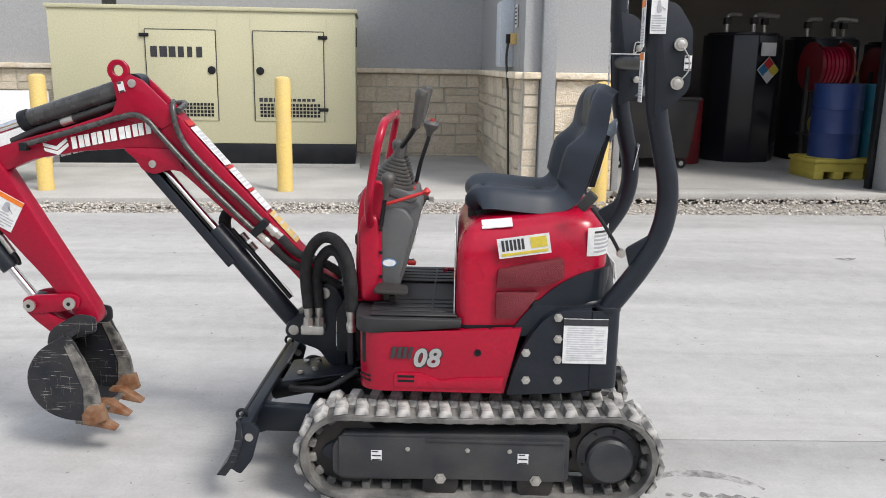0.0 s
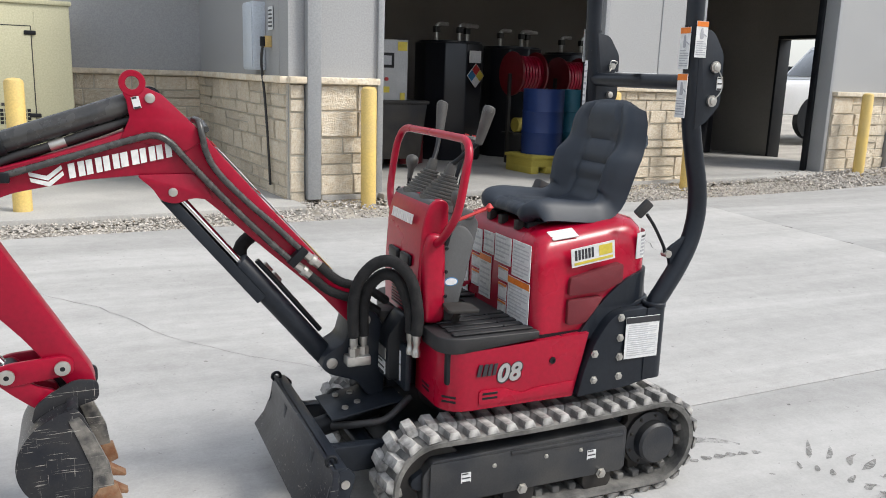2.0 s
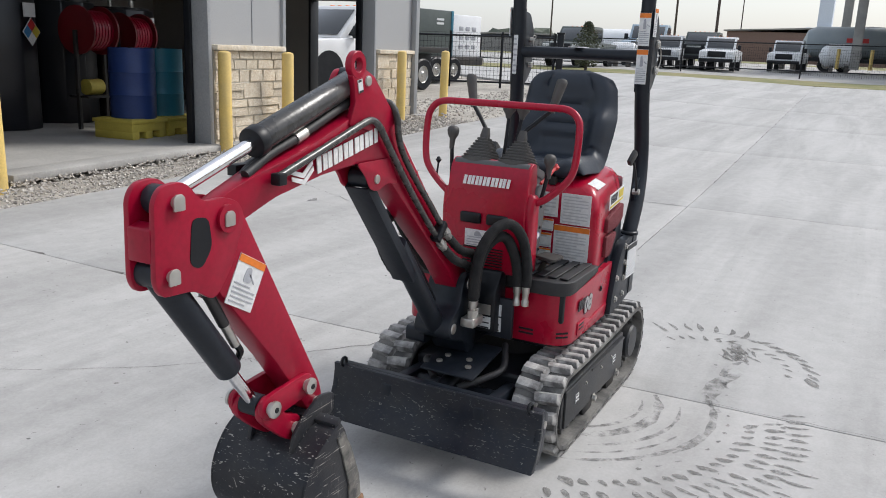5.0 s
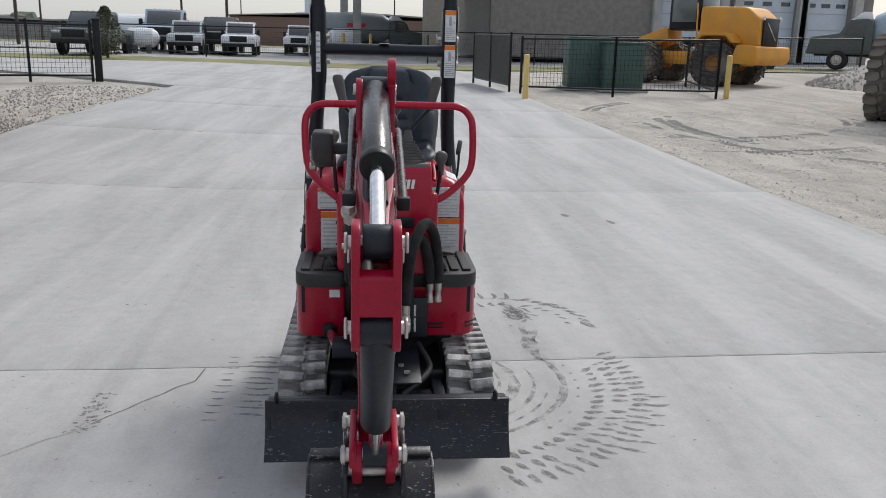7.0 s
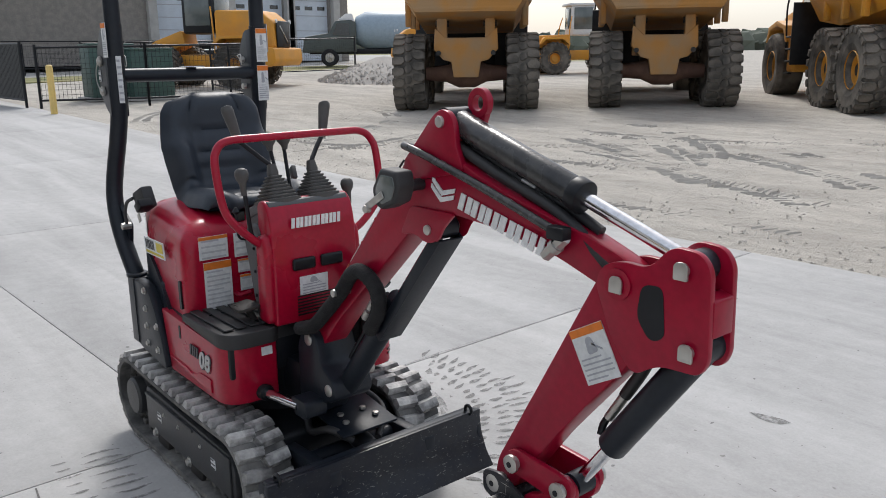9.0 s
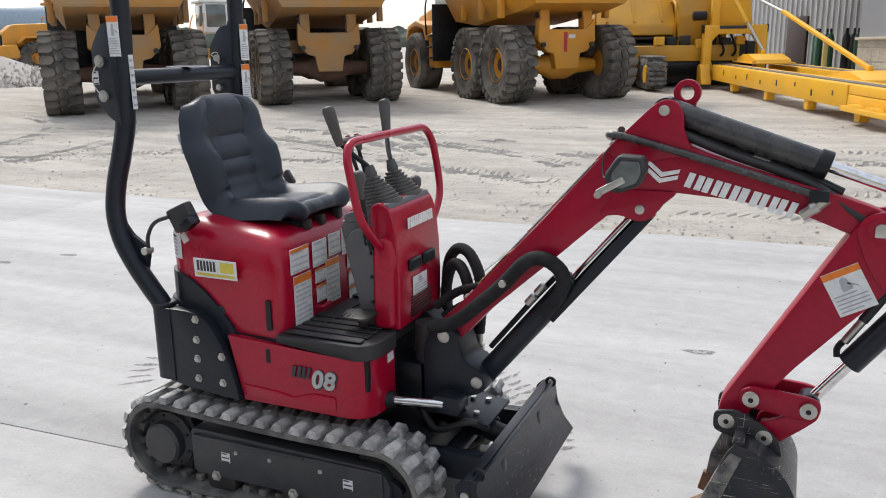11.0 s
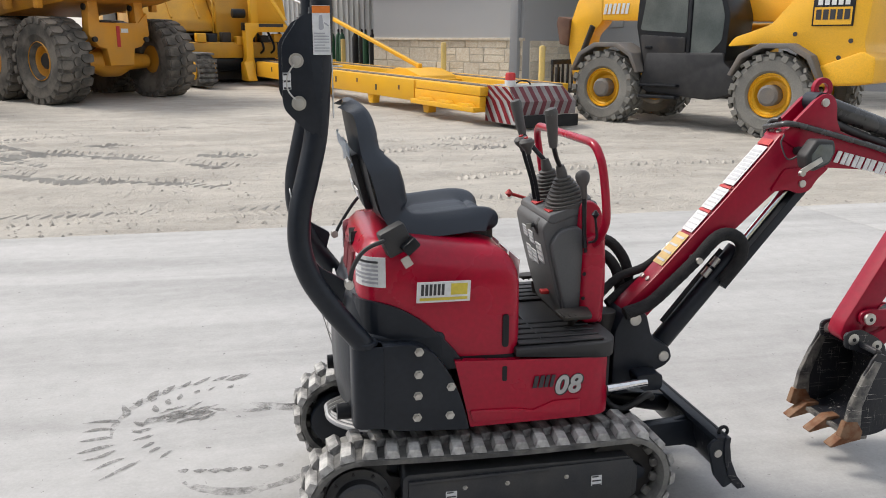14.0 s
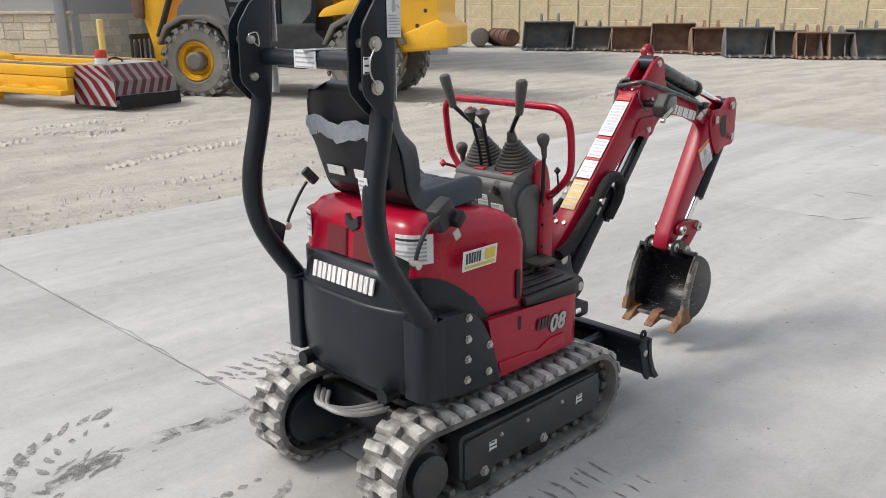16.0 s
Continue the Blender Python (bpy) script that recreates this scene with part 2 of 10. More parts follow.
def rise(v, w):
    return 0.0 if v <= 0 else (v * v / (2 * w) if v < w else v - w / 2)


def land(x, y):
    """The height of the ground: a slab that falls away from the building, and yards that rise beyond it."""
    far = min(rise(x - 5.5, 2), 75)
    return 0.016 * far + 0.03 * min(rise(y - 1.0, 1), 4.9) + 0.019 * min(rise(-4.2 - y, 1), 27)


# ---- materials ----
RED = mat("red_paint", (0.36, 0.002, 0.024), 0.28, other=(0.31, 0.003, 0.024), scale=3, amount=0.6, coat=0.2)
RED_DUSTY = mat("red_paint_dusty", (0.31, 0.002, 0.024), 0.34, other=(0.26, 0.004, 0.024), scale=4, amount=0.6, coat=0.08)
CHARCOAL = mat("charcoal_paint", (0.011, 0.0145, 0.021), 0.36, other=(0.019, 0.023, 0.030), scale=5, amount=0.6, bump=0.05)
DUSTY_CHARCOAL = mat("dusty_charcoal_paint", (0.016, 0.019, 0.025), 0.45, other=(0.062, 0.060, 0.056), scale=7, amount=0.7, bump=0.08, fine=140, spread=0.2)
BLACK = mat("black_paint", (0.006, 0.0072, 0.010), 0.4, other=(0.014, 0.0155, 0.018), scale=6, amount=0.6)
PLASTIC = mat("grey_plastic", (0.085, 0.088, 0.092), 0.5, other=(0.11, 0.11, 0.11), scale=5, amount=0.5, bump=0.08, fine=300)
DARK_PLASTIC = mat("dark_plastic", (0.020, 0.020, 0.022), 0.55, other=(0.042, 0.041, 0.040), scale=7, amount=0.5, bump=0.08, fine=250)
BOOT = mat("dark_grip_rubber", (0.062, 0.060, 0.057), 0.5, other=(0.085, 0.082, 0.077), scale=20, amount=0.6, bump=0.1, fine=250)
LINE_PAINT = mat("grey_line_paint", (0.045, 0.044, 0.043), 0.26, other=(0.075, 0.073, 0.070), scale=30, amount=0.5, bump=0.05)
DUSTY_CYLINDER = mat("scuffed_cylinder_paint", (0.026, 0.027, 0.029), 0.26, other=(0.10, 0.097, 0.090), scale=16, amount=0.5, bump=0.08, fine=120, spread=0.2)
RUBBER = mat("dusty_rubber", (0.062, 0.061, 0.060), 0.75, other=(0.22, 0.215, 0.20), scale=9, amount=0.85, bump=0.2, fine=90)
TREAD = mat("scuffed_rubber", (0.10, 0.098, 0.096), 0.55, other=(0.46, 0.45, 0.43), scale=18, amount=0.9, bump=0.25, fine=90, rand=0.25)
HOSE = mat("hose_sleeve", (0.012, 0.012, 0.013), 0.8, other=(0.03, 0.03, 0.03), scale=30, amount=0.6, bump=0.4, fine=220)
VINYL = mat("seat_vinyl", (0.014, 0.021, 0.033), 0.45, other=(0.021, 0.029, 0.042), scale=5, amount=0.5, bump=0.12, fine=350)
STEEL = mat("zinc_steel", (0.55, 0.54, 0.51), 0.38, 0.85, other=(0.38, 0.36, 0.33), scale=30, amount=0.6)
CHROME = mat("chrome", (0.75, 0.75, 0.76), 0.12, 1.0, scale=20, amount=0.2)
WORN = scratched(mat("worn_bucket_steel", (0.014, 0.016, 0.022), 0.32, other=(0.05, 0.048, 0.046), scale=9, amount=0.5, bump=0.08, fine=140, spread=0.2), (0.34, 0.32, 0.29), 1.0)
BARE = scratched(mat("scuffed_bare_steel", (0.045, 0.045, 0.046), 0.4, other=(0.24, 0.225, 0.20), scale=26, amount=0.75, bump=0.15, fine=120, spread=0.14), (0.42, 0.40, 0.36), 1.4)
BLADE_PAINT = scratched(mat("scratched_blade", (0.013, 0.016, 0.024), 0.31, other=(0.028, 0.029, 0.031), scale=12, amount=0.5, bump=0.06, spread=0.15), (0.26, 0.25, 0.23), 0.55)
RUST = mat("rusty_tooth", (0.16, 0.06, 0.022), 0.75, other=(0.24, 0.15, 0.09), scale=25, amount=0.8, bump=0.3)
DECAL = mat("white_decal", (0.68, 0.69, 0.69), 0.45, scale=12, amount=0.3)
ORANGE = mat("orange_print", (0.75, 0.2, 0.02), 0.5)
INK = mat("dark_print", (0.03, 0.03, 0.035), 0.5)
FAINT_INK = mat("faint_print", (0.50, 0.51, 0.53), 0.5)
GREY_INK = mat("grey_print", (0.38, 0.39, 0.42), 0.5)
WHITE_LOGO = mat("white_lettering", (0.75, 0.75, 0.74), 0.4)
SILVER = mat("silver_lettering", (0.42, 0.42, 0.42), 0.35, 0.4)
YELLOW_INK = mat("yellow_print", (0.62, 0.5, 0.06), 0.5)
TAN_INK = mat("tan_print", (0.6, 0.42, 0.16), 0.5)
BUCKET_RUST = mat("rusted_bucket_steel", (0.17, 0.085, 0.055), 0.85, other=(0.27, 0.18, 0.13), scale=2.2, amount=0.9, bump=0.25)
BUCKET_DARK = mat("worn_blue_grey_steel", (0.085, 0.095, 0.105), 0.6, other=(0.19, 0.18, 0.165), scale=2.0, amount=0.9, bump=0.2)
STRIPE_RED = mat("deep_red_stripe", (0.33, 0.014, 0.03), 0.5, other=(0.27, 0.02, 0.03), scale=6, amount=0.6)
FADED_WHITE = mat("dusty_faded_white", (0.44, 0.41, 0.41), 0.65, other=(0.36, 0.33, 0.33), scale=5, amount=0.7)
FADED_RED = mat("dusty_faded_red", (0.26, 0.075, 0.09), 0.65, other=(0.20, 0.07, 0.08), scale=5, amount=0.7)
RED_INK = mat("red_print", (0.5, 0.03, 0.03), 0.5)
BLUE_INK = mat("blue_print", (0.05, 0.2, 0.42), 0.5)
GRILLE = mat("red_mesh", (0.12, 0.006, 0.012), 0.6, other=(0.16, 0.01, 0.02), scale=200, amount=1.0, bump=0.8, fine=420, depth=0.004)
CONCRETE = earth("concrete", (0.275, 0.272, 0.265), (0.50, 0.495, 0.485), (0.20, 1.9, 1), 0.5, 70.0, 0.85, 0.12, 0.006, (0.20, 0.195, 0.185))
CONCRETE_OLD = mat("apron_concrete", (0.42, 0.41, 0.39), 0.85, other=(0.32, 0.315, 0.30), scale=1.3, amount=0.8, fine=50, bump=0.12)
JOINT = mat("joint_filler", (0.14, 0.135, 0.13), 0.9, scale=10)
DIRT = earth("caliche_dirt", (0.29, 0.268, 0.235), (0.55, 0.515, 0.455), (0.45, 1.8, 1), 1.6, 30.0, 0.95, 1.0, 0.05, (0.17, 0.155, 0.135))
PACKED = earth("packed_dirt", (0.34, 0.316, 0.282), (0.50, 0.47, 0.42), (1, 1, 1), 2.0, 25.0, 0.95, 0.6, 0.02, (0.2, 0.19, 0.17))
GRASS = mat("dry_grass", (0.16, 0.17, 0.06), 0.9, other=(0.28, 0.24, 0.12), scale=0.7, amount=0.8, fine=30, bump=0.6)
GRAVEL = mat("gravel_stone", (0.46, 0.43, 0.39), 0.85, other=(0.36, 0.335, 0.305), scale=20, amount=0.7, island=0.3)
MARK = worn_off(mat("tread_mark_dust", (0.17, 0.167, 0.16), 0.95, other=(0.25, 0.245, 0.235), scale=18, amount=0.9, bump=0.3, spread=0.1), 26.0, 0.34, 0.60)
SMUDGE = worn_off(mat("tread_smudge_dust", (0.22, 0.217, 0.21), 0.95, scale=18, amount=0.9), 13.0, 0.42, 0.72)
STONE = mat("limestone", (0.67, 0.57, 0.425), 0.85, other=(0.77, 0.70, 0.58), scale=7, amount=0.9, fine=24, bump=0.9, depth=0.02, rand=0.13)
MORTAR = mat("mortar", (0.60, 0.55, 0.46), 0.9, bump=0.3)
STUCCO = mat("grey_metal_panel", (0.33, 0.335, 0.34), 0.55, other=(0.36, 0.362, 0.365), scale=0.8, amount=0.5, bump=0.05)
SMOOTH_PANEL = mat("grey_smooth_panel", (0.36, 0.365, 0.37), 0.6, other=(0.40, 0.40, 0.40), scale=0.5, amount=0.5)
TRIM = mat("grey_trim", (0.30, 0.31, 0.32), 0.45, scale=2, amount=0.3)
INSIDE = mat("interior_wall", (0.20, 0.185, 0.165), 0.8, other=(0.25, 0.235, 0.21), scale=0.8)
TAN = mat("tan_enclosure", (0.50, 0.48, 0.32), 0.45, other=(0.46, 0.44, 0.30), scale=1.2, amount=0.5)
BOLLARD = mat("yellow_bollard", (0.72, 0.52, 0.16), 0.5, other=(0.62, 0.46, 0.18), scale=3, amount=0.7, bump=0.05)
TANK = mat("black_tank", (0.008, 0.009, 0.014), 0.3, scale=4, amount=0.4)
DRUM_RED = mat("red_drum", (0.16, 0.006, 0.012), 0.4)
DRUM_BLUE = mat("blue_drum", (0.015, 0.04, 0.16), 0.45)
TEAL = mat("teal_drum", (0.02, 0.15, 0.22), 0.45)
PALLET = mat("yellow_pallet", (0.55, 0.45, 0.08), 0.6)
GREYBOX = mat("light_grey_cabinet", (0.42, 0.43, 0.44), 0.45)
CAT = mat("machine_yellow", (0.68, 0.30, 0.02), 0.5, other=(0.52, 0.26, 0.05), scale=1.6, amount=0.7, bump=0.05)
CAT_DIRTY = mat("dusty_machine_yellow", (0.46, 0.22, 0.05), 0.65, other=(0.36, 0.24, 0.13), scale=1.8, amount=0.9, bump=0.1)
# the paver's yellow darkened: shade on its tractor end is put into the colour
SHADED_AMBER = mat("shaded_paver_yellow", (0.60, 0.31, 0.015), 0.45, other=(0.46, 0.25, 0.03), scale=1.4, amount=0.8)
AMBER = mat("bright_machine_yellow", (0.80, 0.42, 0.015), 0.42, other=(0.70, 0.38, 0.03), scale=1.5, amount=0.6)
TYRE = mat("dusty_tyre", (0.06, 0.056, 0.05), 0.9, other=(0.19, 0.17, 0.145), scale=2.2, amount=0.9, bump=0.3, fine=40)
GREY_TYRE = mat("pale_dusty_tyre", (0.17, 0.165, 0.15), 0.9, other=(0.24, 0.23, 0.205), scale=3, amount=0.8, bump=0.3, fine=40)
DARK_STEEL = mat("dark_steel", (0.022, 0.022, 0.024), 0.5, other=(0.055, 0.048, 0.04), scale=3, amount=0.6)
DOOR_BROWN = mat("dark_brown_door", (0.035, 0.018, 0.016), 0.5, other=(0.05, 0.025, 0.02), scale=1.2, amount=0.5)
RUSTY = mat("rusty_steel", (0.10, 0.05, 0.035), 0.8, other=(0.16, 0.09, 0.06), scale=3, amount=0.8, bump=0.2)
GREYSTEEL = mat("weathered_steel", (0.13, 0.125, 0.12), 0.7, other=(0.18, 0.15, 0.12), scale=3, amount=0.8, bump=0.2)
WHITE = mat("white_paint", (0.75, 0.76, 0.77), 0.35, scale=2, amount=0.2)
GREEN_BOX = mat("green_transformer", (0.05, 0.10, 0.085), 0.5)
FENCE_WALL = mat("precast_wall", (0.50, 0.42, 0.27), 0.85, other=(0.58, 0.50, 0.34), scale=5, amount=0.6, bump=0.5, fine=12, depth=0.03)
BRICK_FAR = mat("far_brick", (0.20, 0.185, 0.17), 0.9, other=(0.26, 0.24, 0.215), scale=3, amount=0.8, fine=14, bump=0.4)
PALE_DOOR = mat("pale_door", (0.55, 0.60, 0.66), 0.5, scale=2, amount=0.3)
RIBBED = mat("pale_ribbed_metal", (0.48, 0.48, 0.47), 0.45, scale=1)
LEAF = mat("dark_leaf", (0.05, 0.06, 0.03), 0.8, other=(0.08, 0.08, 0.04), scale=8, island=0.4)
BARK = mat("bark", (0.07, 0.055, 0.045), 0.9)
TREELINE = mat("far_trees", (0.085, 0.10, 0.075), 0.95, other=(0.13, 0.14, 0.11), scale=0.06, amount=0.8)
ROOF_GREY = mat("grey_roof", (0.30, 0.29, 0.29), 0.7)
BRICK_RED = mat("far_red_wall", (0.20, 0.13, 0.11), 0.8)
GREEN_CYL = mat("green_gas_bottle", (0.025, 0.10, 0.05), 0.4)
TANK_GREY = mat("dull_tank_paint", (0.24, 0.28, 0.30), 0.4, other=(0.30, 0.33, 0.34), scale=1, amount=0.6)
SILVER_PAINT = mat("silver_tank", (0.5, 0.52, 0.54), 0.35, 0.2)
BLUE_VAN = mat("pale_blue_truck_paint", (0.30, 0.38, 0.45), 0.4)
DARK_TRUCK = mat("dark_truck_paint", (0.07, 0.085, 0.08), 0.4)

GLASS = bpy.data.materials.new("tinted_glass")
GLASS.use_nodes = True
_g = GLASS.node_tree.nodes["Principled BSDF"]
_g.inputs["Base Color"].default_value, _g.inputs["Roughness"].default_value = (0.55, 0.6, 0.6, 1), 0.03
_g.inputs["Transmission Weight"].default_value, _g.inputs["IOR"].default_value = 0.85, 1.2
# opaque glass; the grey-green reflection of the sky is put into its colour
CAB_GLASS = mat("sky_toned_cab_glass", (0.075, 0.09, 0.088), 0.12, other=(0.13, 0.145, 0.14), scale=1.6, amount=0.8, coat=0.6)
MIRROR = mat("dark_window", (0.02, 0.025, 0.03), 0.06, 0.0, coat=1.0)
for _m in (RED, RED_DUSTY, CHARCOAL, BLACK, HOSE, BLADE_PAINT, WORN, DARK_STEEL, TYRE):
    _m.node_tree.nodes["Principled BSDF"].inputs["Specular IOR Level"].default_value = 0.3

# ---- ground, slab, gravel ----


def steps(*runs):
    out = []
    for a, b, n in runs:
        out += [a + (b - a) * i / n for i in range(n)]
    return out + [runs[-1][1]]


def ground_sheet():
    xs = steps((-900, -120, 8), (-120, -30, 12), (-30, -14, 16), (-14, 16, 260), (16, 60, 44), (60, 160, 16), (160, 1200, 10))
    ys = steps((-900, -120, 8), (-120, -32, 12), (-32, -18, 22), (-18, -4.2, 140), (-4.2, 8, 16), (8, 30, 16), (30, 120, 9), (120, 900, 8))
    verts, faces, nx = [], [], len(xs)
    for y in ys:
        for x in xs:
            z = land(x, y) - 0.022
            if -18 < y < -4.6 and -14 < x < 16:
                z += 0.022 * noise.noise((x * 0.9, y * 1.6, 3)) + 0.020 * noise.noise((x * 2.3, y * 3.1, 7)) + 0.014 * noise.noise((x * 5.5, y * 6.5, 5))
                for k, off in enumerate((-6.6, -7.5, -9.3, -10.2, -12.6)):
                    d = y - (off + 0.05 * x + 0.25 * math.sin(x * 0.35 + k))
                    if abs(d) < 0.35:
                        z -= 0.022 * (1 - (d / 0.35) ** 2) - 0.012 * (math.sin(x * 24) > 0.2)
            if y > 4 or (-4.4 < y and -8.5 < x < 36):
                z -= 0.06
            verts.append((x, y, z))
    for j in range(len(ys) - 1):
        for i in range(nx - 1):
            faces.append((j * nx + i, j * nx + i + 1, (j + 1) * nx + i + 1, (j + 1) * nx + i))
    me = bpy.data.meshes.new("ground")
    me.from_pydata(verts, [], faces)
    me.polygons.foreach_set("use_smooth", [True] * len(faces))
    me.materials.append(DIRT)
    return tagged(new("ground", me), "pale rutted caliche dirt yard with tyre tracks", "ground", kind="structure")


ground_sheet()


def tyre_tracks():
    """Tread bars pressed into the dirt along the ways of the yard's machines."""
    rng = random.Random(12)
    verts, faces = [], []
    ways = [((3.4, -10.3), (0.8, -8.55), 0.0), ((3.9, -9.6), (1.2, -7.9), 0.1), ((-1.0, -10.0), (-2.7, -9.15), 0.0), ((-0.6, -6.4), (-6.0, -7.3), 0.5), ((6.5, -7.4), (0.5, -6.3), 0.6), ((6.8, -8.6), (13.5, -5.6), 1.2), ((5.6, -9.8), (15.0, -6.6), 1.8),
            ((9.0, -5.2), (13.0, -11.0), -1.4), ((10.8, -5.0), (14.4, -10.6), -1.4), ((-3.0, -5.6), (4.0, -5.3), 0.15), ((-8.0, -6.0), (-14.0, -7.6), 0.4), ((-7.5, -8.2), (-14.0, -9.6), 0.4), ((2.0, -12.5), (8.0, -10.6), 0.8), ((14.0, -4.8), (19.0, -7.5), 0.7),
            ((7.6, -12.2), (3.8, -9.0), 0.4), ((7.3, -10.9), (3.6, -8.2), 0.3), ((7.0, -9.6), (3.2, -7.4), 0.2), ((6.4, -8.6), (2.6, -7.0), 0.3), ((-0.8, -9.0), (-3.4, -9.9), 0.1), ((-0.4, -9.5), (-3.0, -10.4), 0.1), ((-0.9, -8.6), (-3.8, -9.3), 0.15)]
    for p, q, bow in ways:
        p, q = Vector(p), Vector(q)
        d = (q - p)
        side = Vector((-d.y, d.x)).normalized()
        n = int(d.length / 0.11)
        for k in range(n):
            t = k / n
            if noise.noise((k * 0.11, p.x, p.y)) < -0.12:
                continue
            c = p.lerp(q, t) + side * (bow * 4 * t * (1 - t))
            w = d.normalized() + side * (bow * 4 * (1 - 2 * t) / d.length)
            ang = math.atan2(w.y, w.x)
            for s in (-1, 1):
                a = ang + math.pi / 2 + s * 0.45 + rng.uniform(-0.15, 0.15)
                m = c + Vector((-math.sin(ang), math.cos(ang))) * (s * 0.12) + Vector((math.cos(ang), math.sin(ang))) * (0.06 * s)
                ln, wd, h = 0.115 * rng.uniform(0.6, 1.2), 0.032 * rng.uniform(0.7, 1.3), 0.010 * rng.uniform(0.3, 1.3)
                u, v = Vector((math.cos(a), math.sin(a))), Vector((-math.sin(a), math.cos(a)))
                z = land(m.x, m.y) - 0.020
                i0 = len(verts)
                for e, f, zz in ((-ln, -wd, -0.03), (ln, -wd, -0.03), (ln, wd, -0.03), (-ln, wd, -0.03), (-ln * 0.8, 0, h), (ln * 0.8, 0, h)):
                    g = m + u * e + v * f
                    verts.append((g.x, g.y, z + zz))
                faces += [(i0, i0 + 1, i0 + 5, i0 + 4), (i0 + 1, i0 + 2, i0 + 5), (i0 + 2, i0 + 3, i0 + 4, i0 + 5), (i0 + 3, i0, i0 + 4)]
    me = bpy.data.meshes.new("tyre_tracks")
    me.from_pydata(verts, [], faces)
    me.materials.append(PACKED)
    return tagged(new("tyre_tracks", me), "tread bars of tyre tracks pressed into dirt", "tyre tracks", kind="stuff")


tyre_tracks()


def clods():
    """Loose lumps and small stones strewn over the dirt."""
    rng = random.Random(31)
    verts, faces = [], []
    for k in range(7000):
        x, y = rng.uniform(-14, 16), -4.55 - 11 * rng.random() ** 1.6
        if noise.noise((x * 0.5, y * 0.9, 8)) < rng.uniform(-0.5, 0.35):
            continue
        s, a, c = rng.uniform(0.006, 0.024), rng.uniform(0, 6.28), len(verts)
        z = land(x, y) - 0.018
        for dx, dy, dz in ((1, 0, 0), (-0.5, 0.87, 0), (-0.6, -0.8, 0), (0.1, 0.1, 0.7)):
            verts.append((x + s * (dx * math.cos(a) - dy * math.sin(a)), y + s * (dx * math.sin(a) + dy * math.cos(a)), z + s * dz * rng.uniform(0.7, 1.3)))
        faces += [(c, c + 1, c + 3), (c + 1, c + 2, c + 3), (c + 2, c, c + 3)]
    me = bpy.data.meshes.new("dirt_clods")
    me.from_pydata(verts, [], faces)
    me.materials.append(PACKED)
    return tagged(new("dirt_clods", me), "loose dry lumps of dirt strewn over yard", "dirt clods", kind="stuff")


clods()


def north_edge(x):
    return min(4.72 + 0.075 * x, 5.40) if x < 20.5 else 5.40 + (x - 20.5) * 1.2


def sheet(name, corners, nu, nv, material, parent, lift=0.0, thick=0.1, label="", lip=0.006):
    """A slab over four corners that follows the land, with worn edges and real thickness."""
    a, b, c, d = (Vector(p) for p in corners)
    rows = []
    us = [0, 0.004] + [0.004 + 0.992 * i / nu for i in range(1, nu)] + [0.996, 1]
    vs = [0, 0.004] + [0.004 + 0.992 * i / nv for i in range(1, nv)] + [0.996, 1]
    bm = bmesh.new()
    for i, v in enumerate(vs):
        row = []
        for j, u in enumerate(us):
            p = (a * (1 - u) + b * u) * (1 - v) + (d * (1 - u) + c * u) * v
            edge = i in (0, len(vs) - 1) or j in (0, len(us) - 1)
            row.append(bm.verts.new((p.x, p.y, land(p.x, p.y) + lift - (lip if edge else 0))))
        rows.append(row)
    for r, s in zip(rows, rows[1:]):
        for j in range(len(us) - 1):
            bm.faces.new((r[j], r[j + 1], s[j + 1], s[j]))
    rim = rows[0] + [r[-1] for r in rows[1:]] + rows[-1][-2::-1] + [r[0] for r in rows[-2:0:-1]]
    low = [bm.verts.new(v.co - Vector((0, 0, thick))) for v in rim]
    for i in range(len(rim)):
        k = (i + 1) % len(rim)
        bm.faces.new((rim[i], rim[k], low[k], low[i]))
    return part(name, bm, material, parent, label)


def joint_y(x):
    return 0.16 + 0.037 * x


pavement = thing("pavement", "pale swept concrete slab with saw-cut joints and dust", "pavement", kind="structure")
JX = [-9.6, -4.57, 0.43, 5.43, 10.42, 15.4, 20.4, 25.4, 30.4, 37.0]


def jx(x, y):
    return x - 0.036 * (y + 0.3)


for x0, x1 in zip(JX, JX[1:]):
    g = 0.0034
    n0, n1 = north_edge(x0), north_edge(x1)
    if x1 < 0.5:
        sheet("slab_panel", ((jx(x0, -4.48) + g, -4.48), (jx(x1, -4.48) - g, -4.48), (jx(x1, n1) - g, n1), (jx(x0, n0) + g, n0)), 10, 16, CONCRETE, pavement)
        continue
    j0, j1 = joint_y(x0), joint_y(x1)
    sheet("slab_panel", ((jx(x0, -4.48) + g, -4.48), (jx(x1, -4.48) - g, -4.48), (jx(x1, j1) - g, j1 - g), (jx(x0, j0) + g, j0 - g)), 8, 8, CONCRETE, pavement)
    sheet("slab_panel", ((jx(x0, j0) + g, j0 + g), (jx(x1, j1) - g, j1 + g), (jx(x1, n1) - g, n1), (jx(x0, n0) + g, n0)), 8, 8, CONCRETE, pavement)
filler = bmesh.new()
for x in JX[1:-1]:
    for y0, y1 in zip(steps((-4.4, 4.2, 12)), steps((-4.4, 4.2, 12))[1:]):
        box((jx(x, (y0 + y1) / 2), (y0 + y1) / 2, land(x, (y0 + y1) / 2) - 0.018), (0.06, y1 - y0, 0.012), bm=filler)
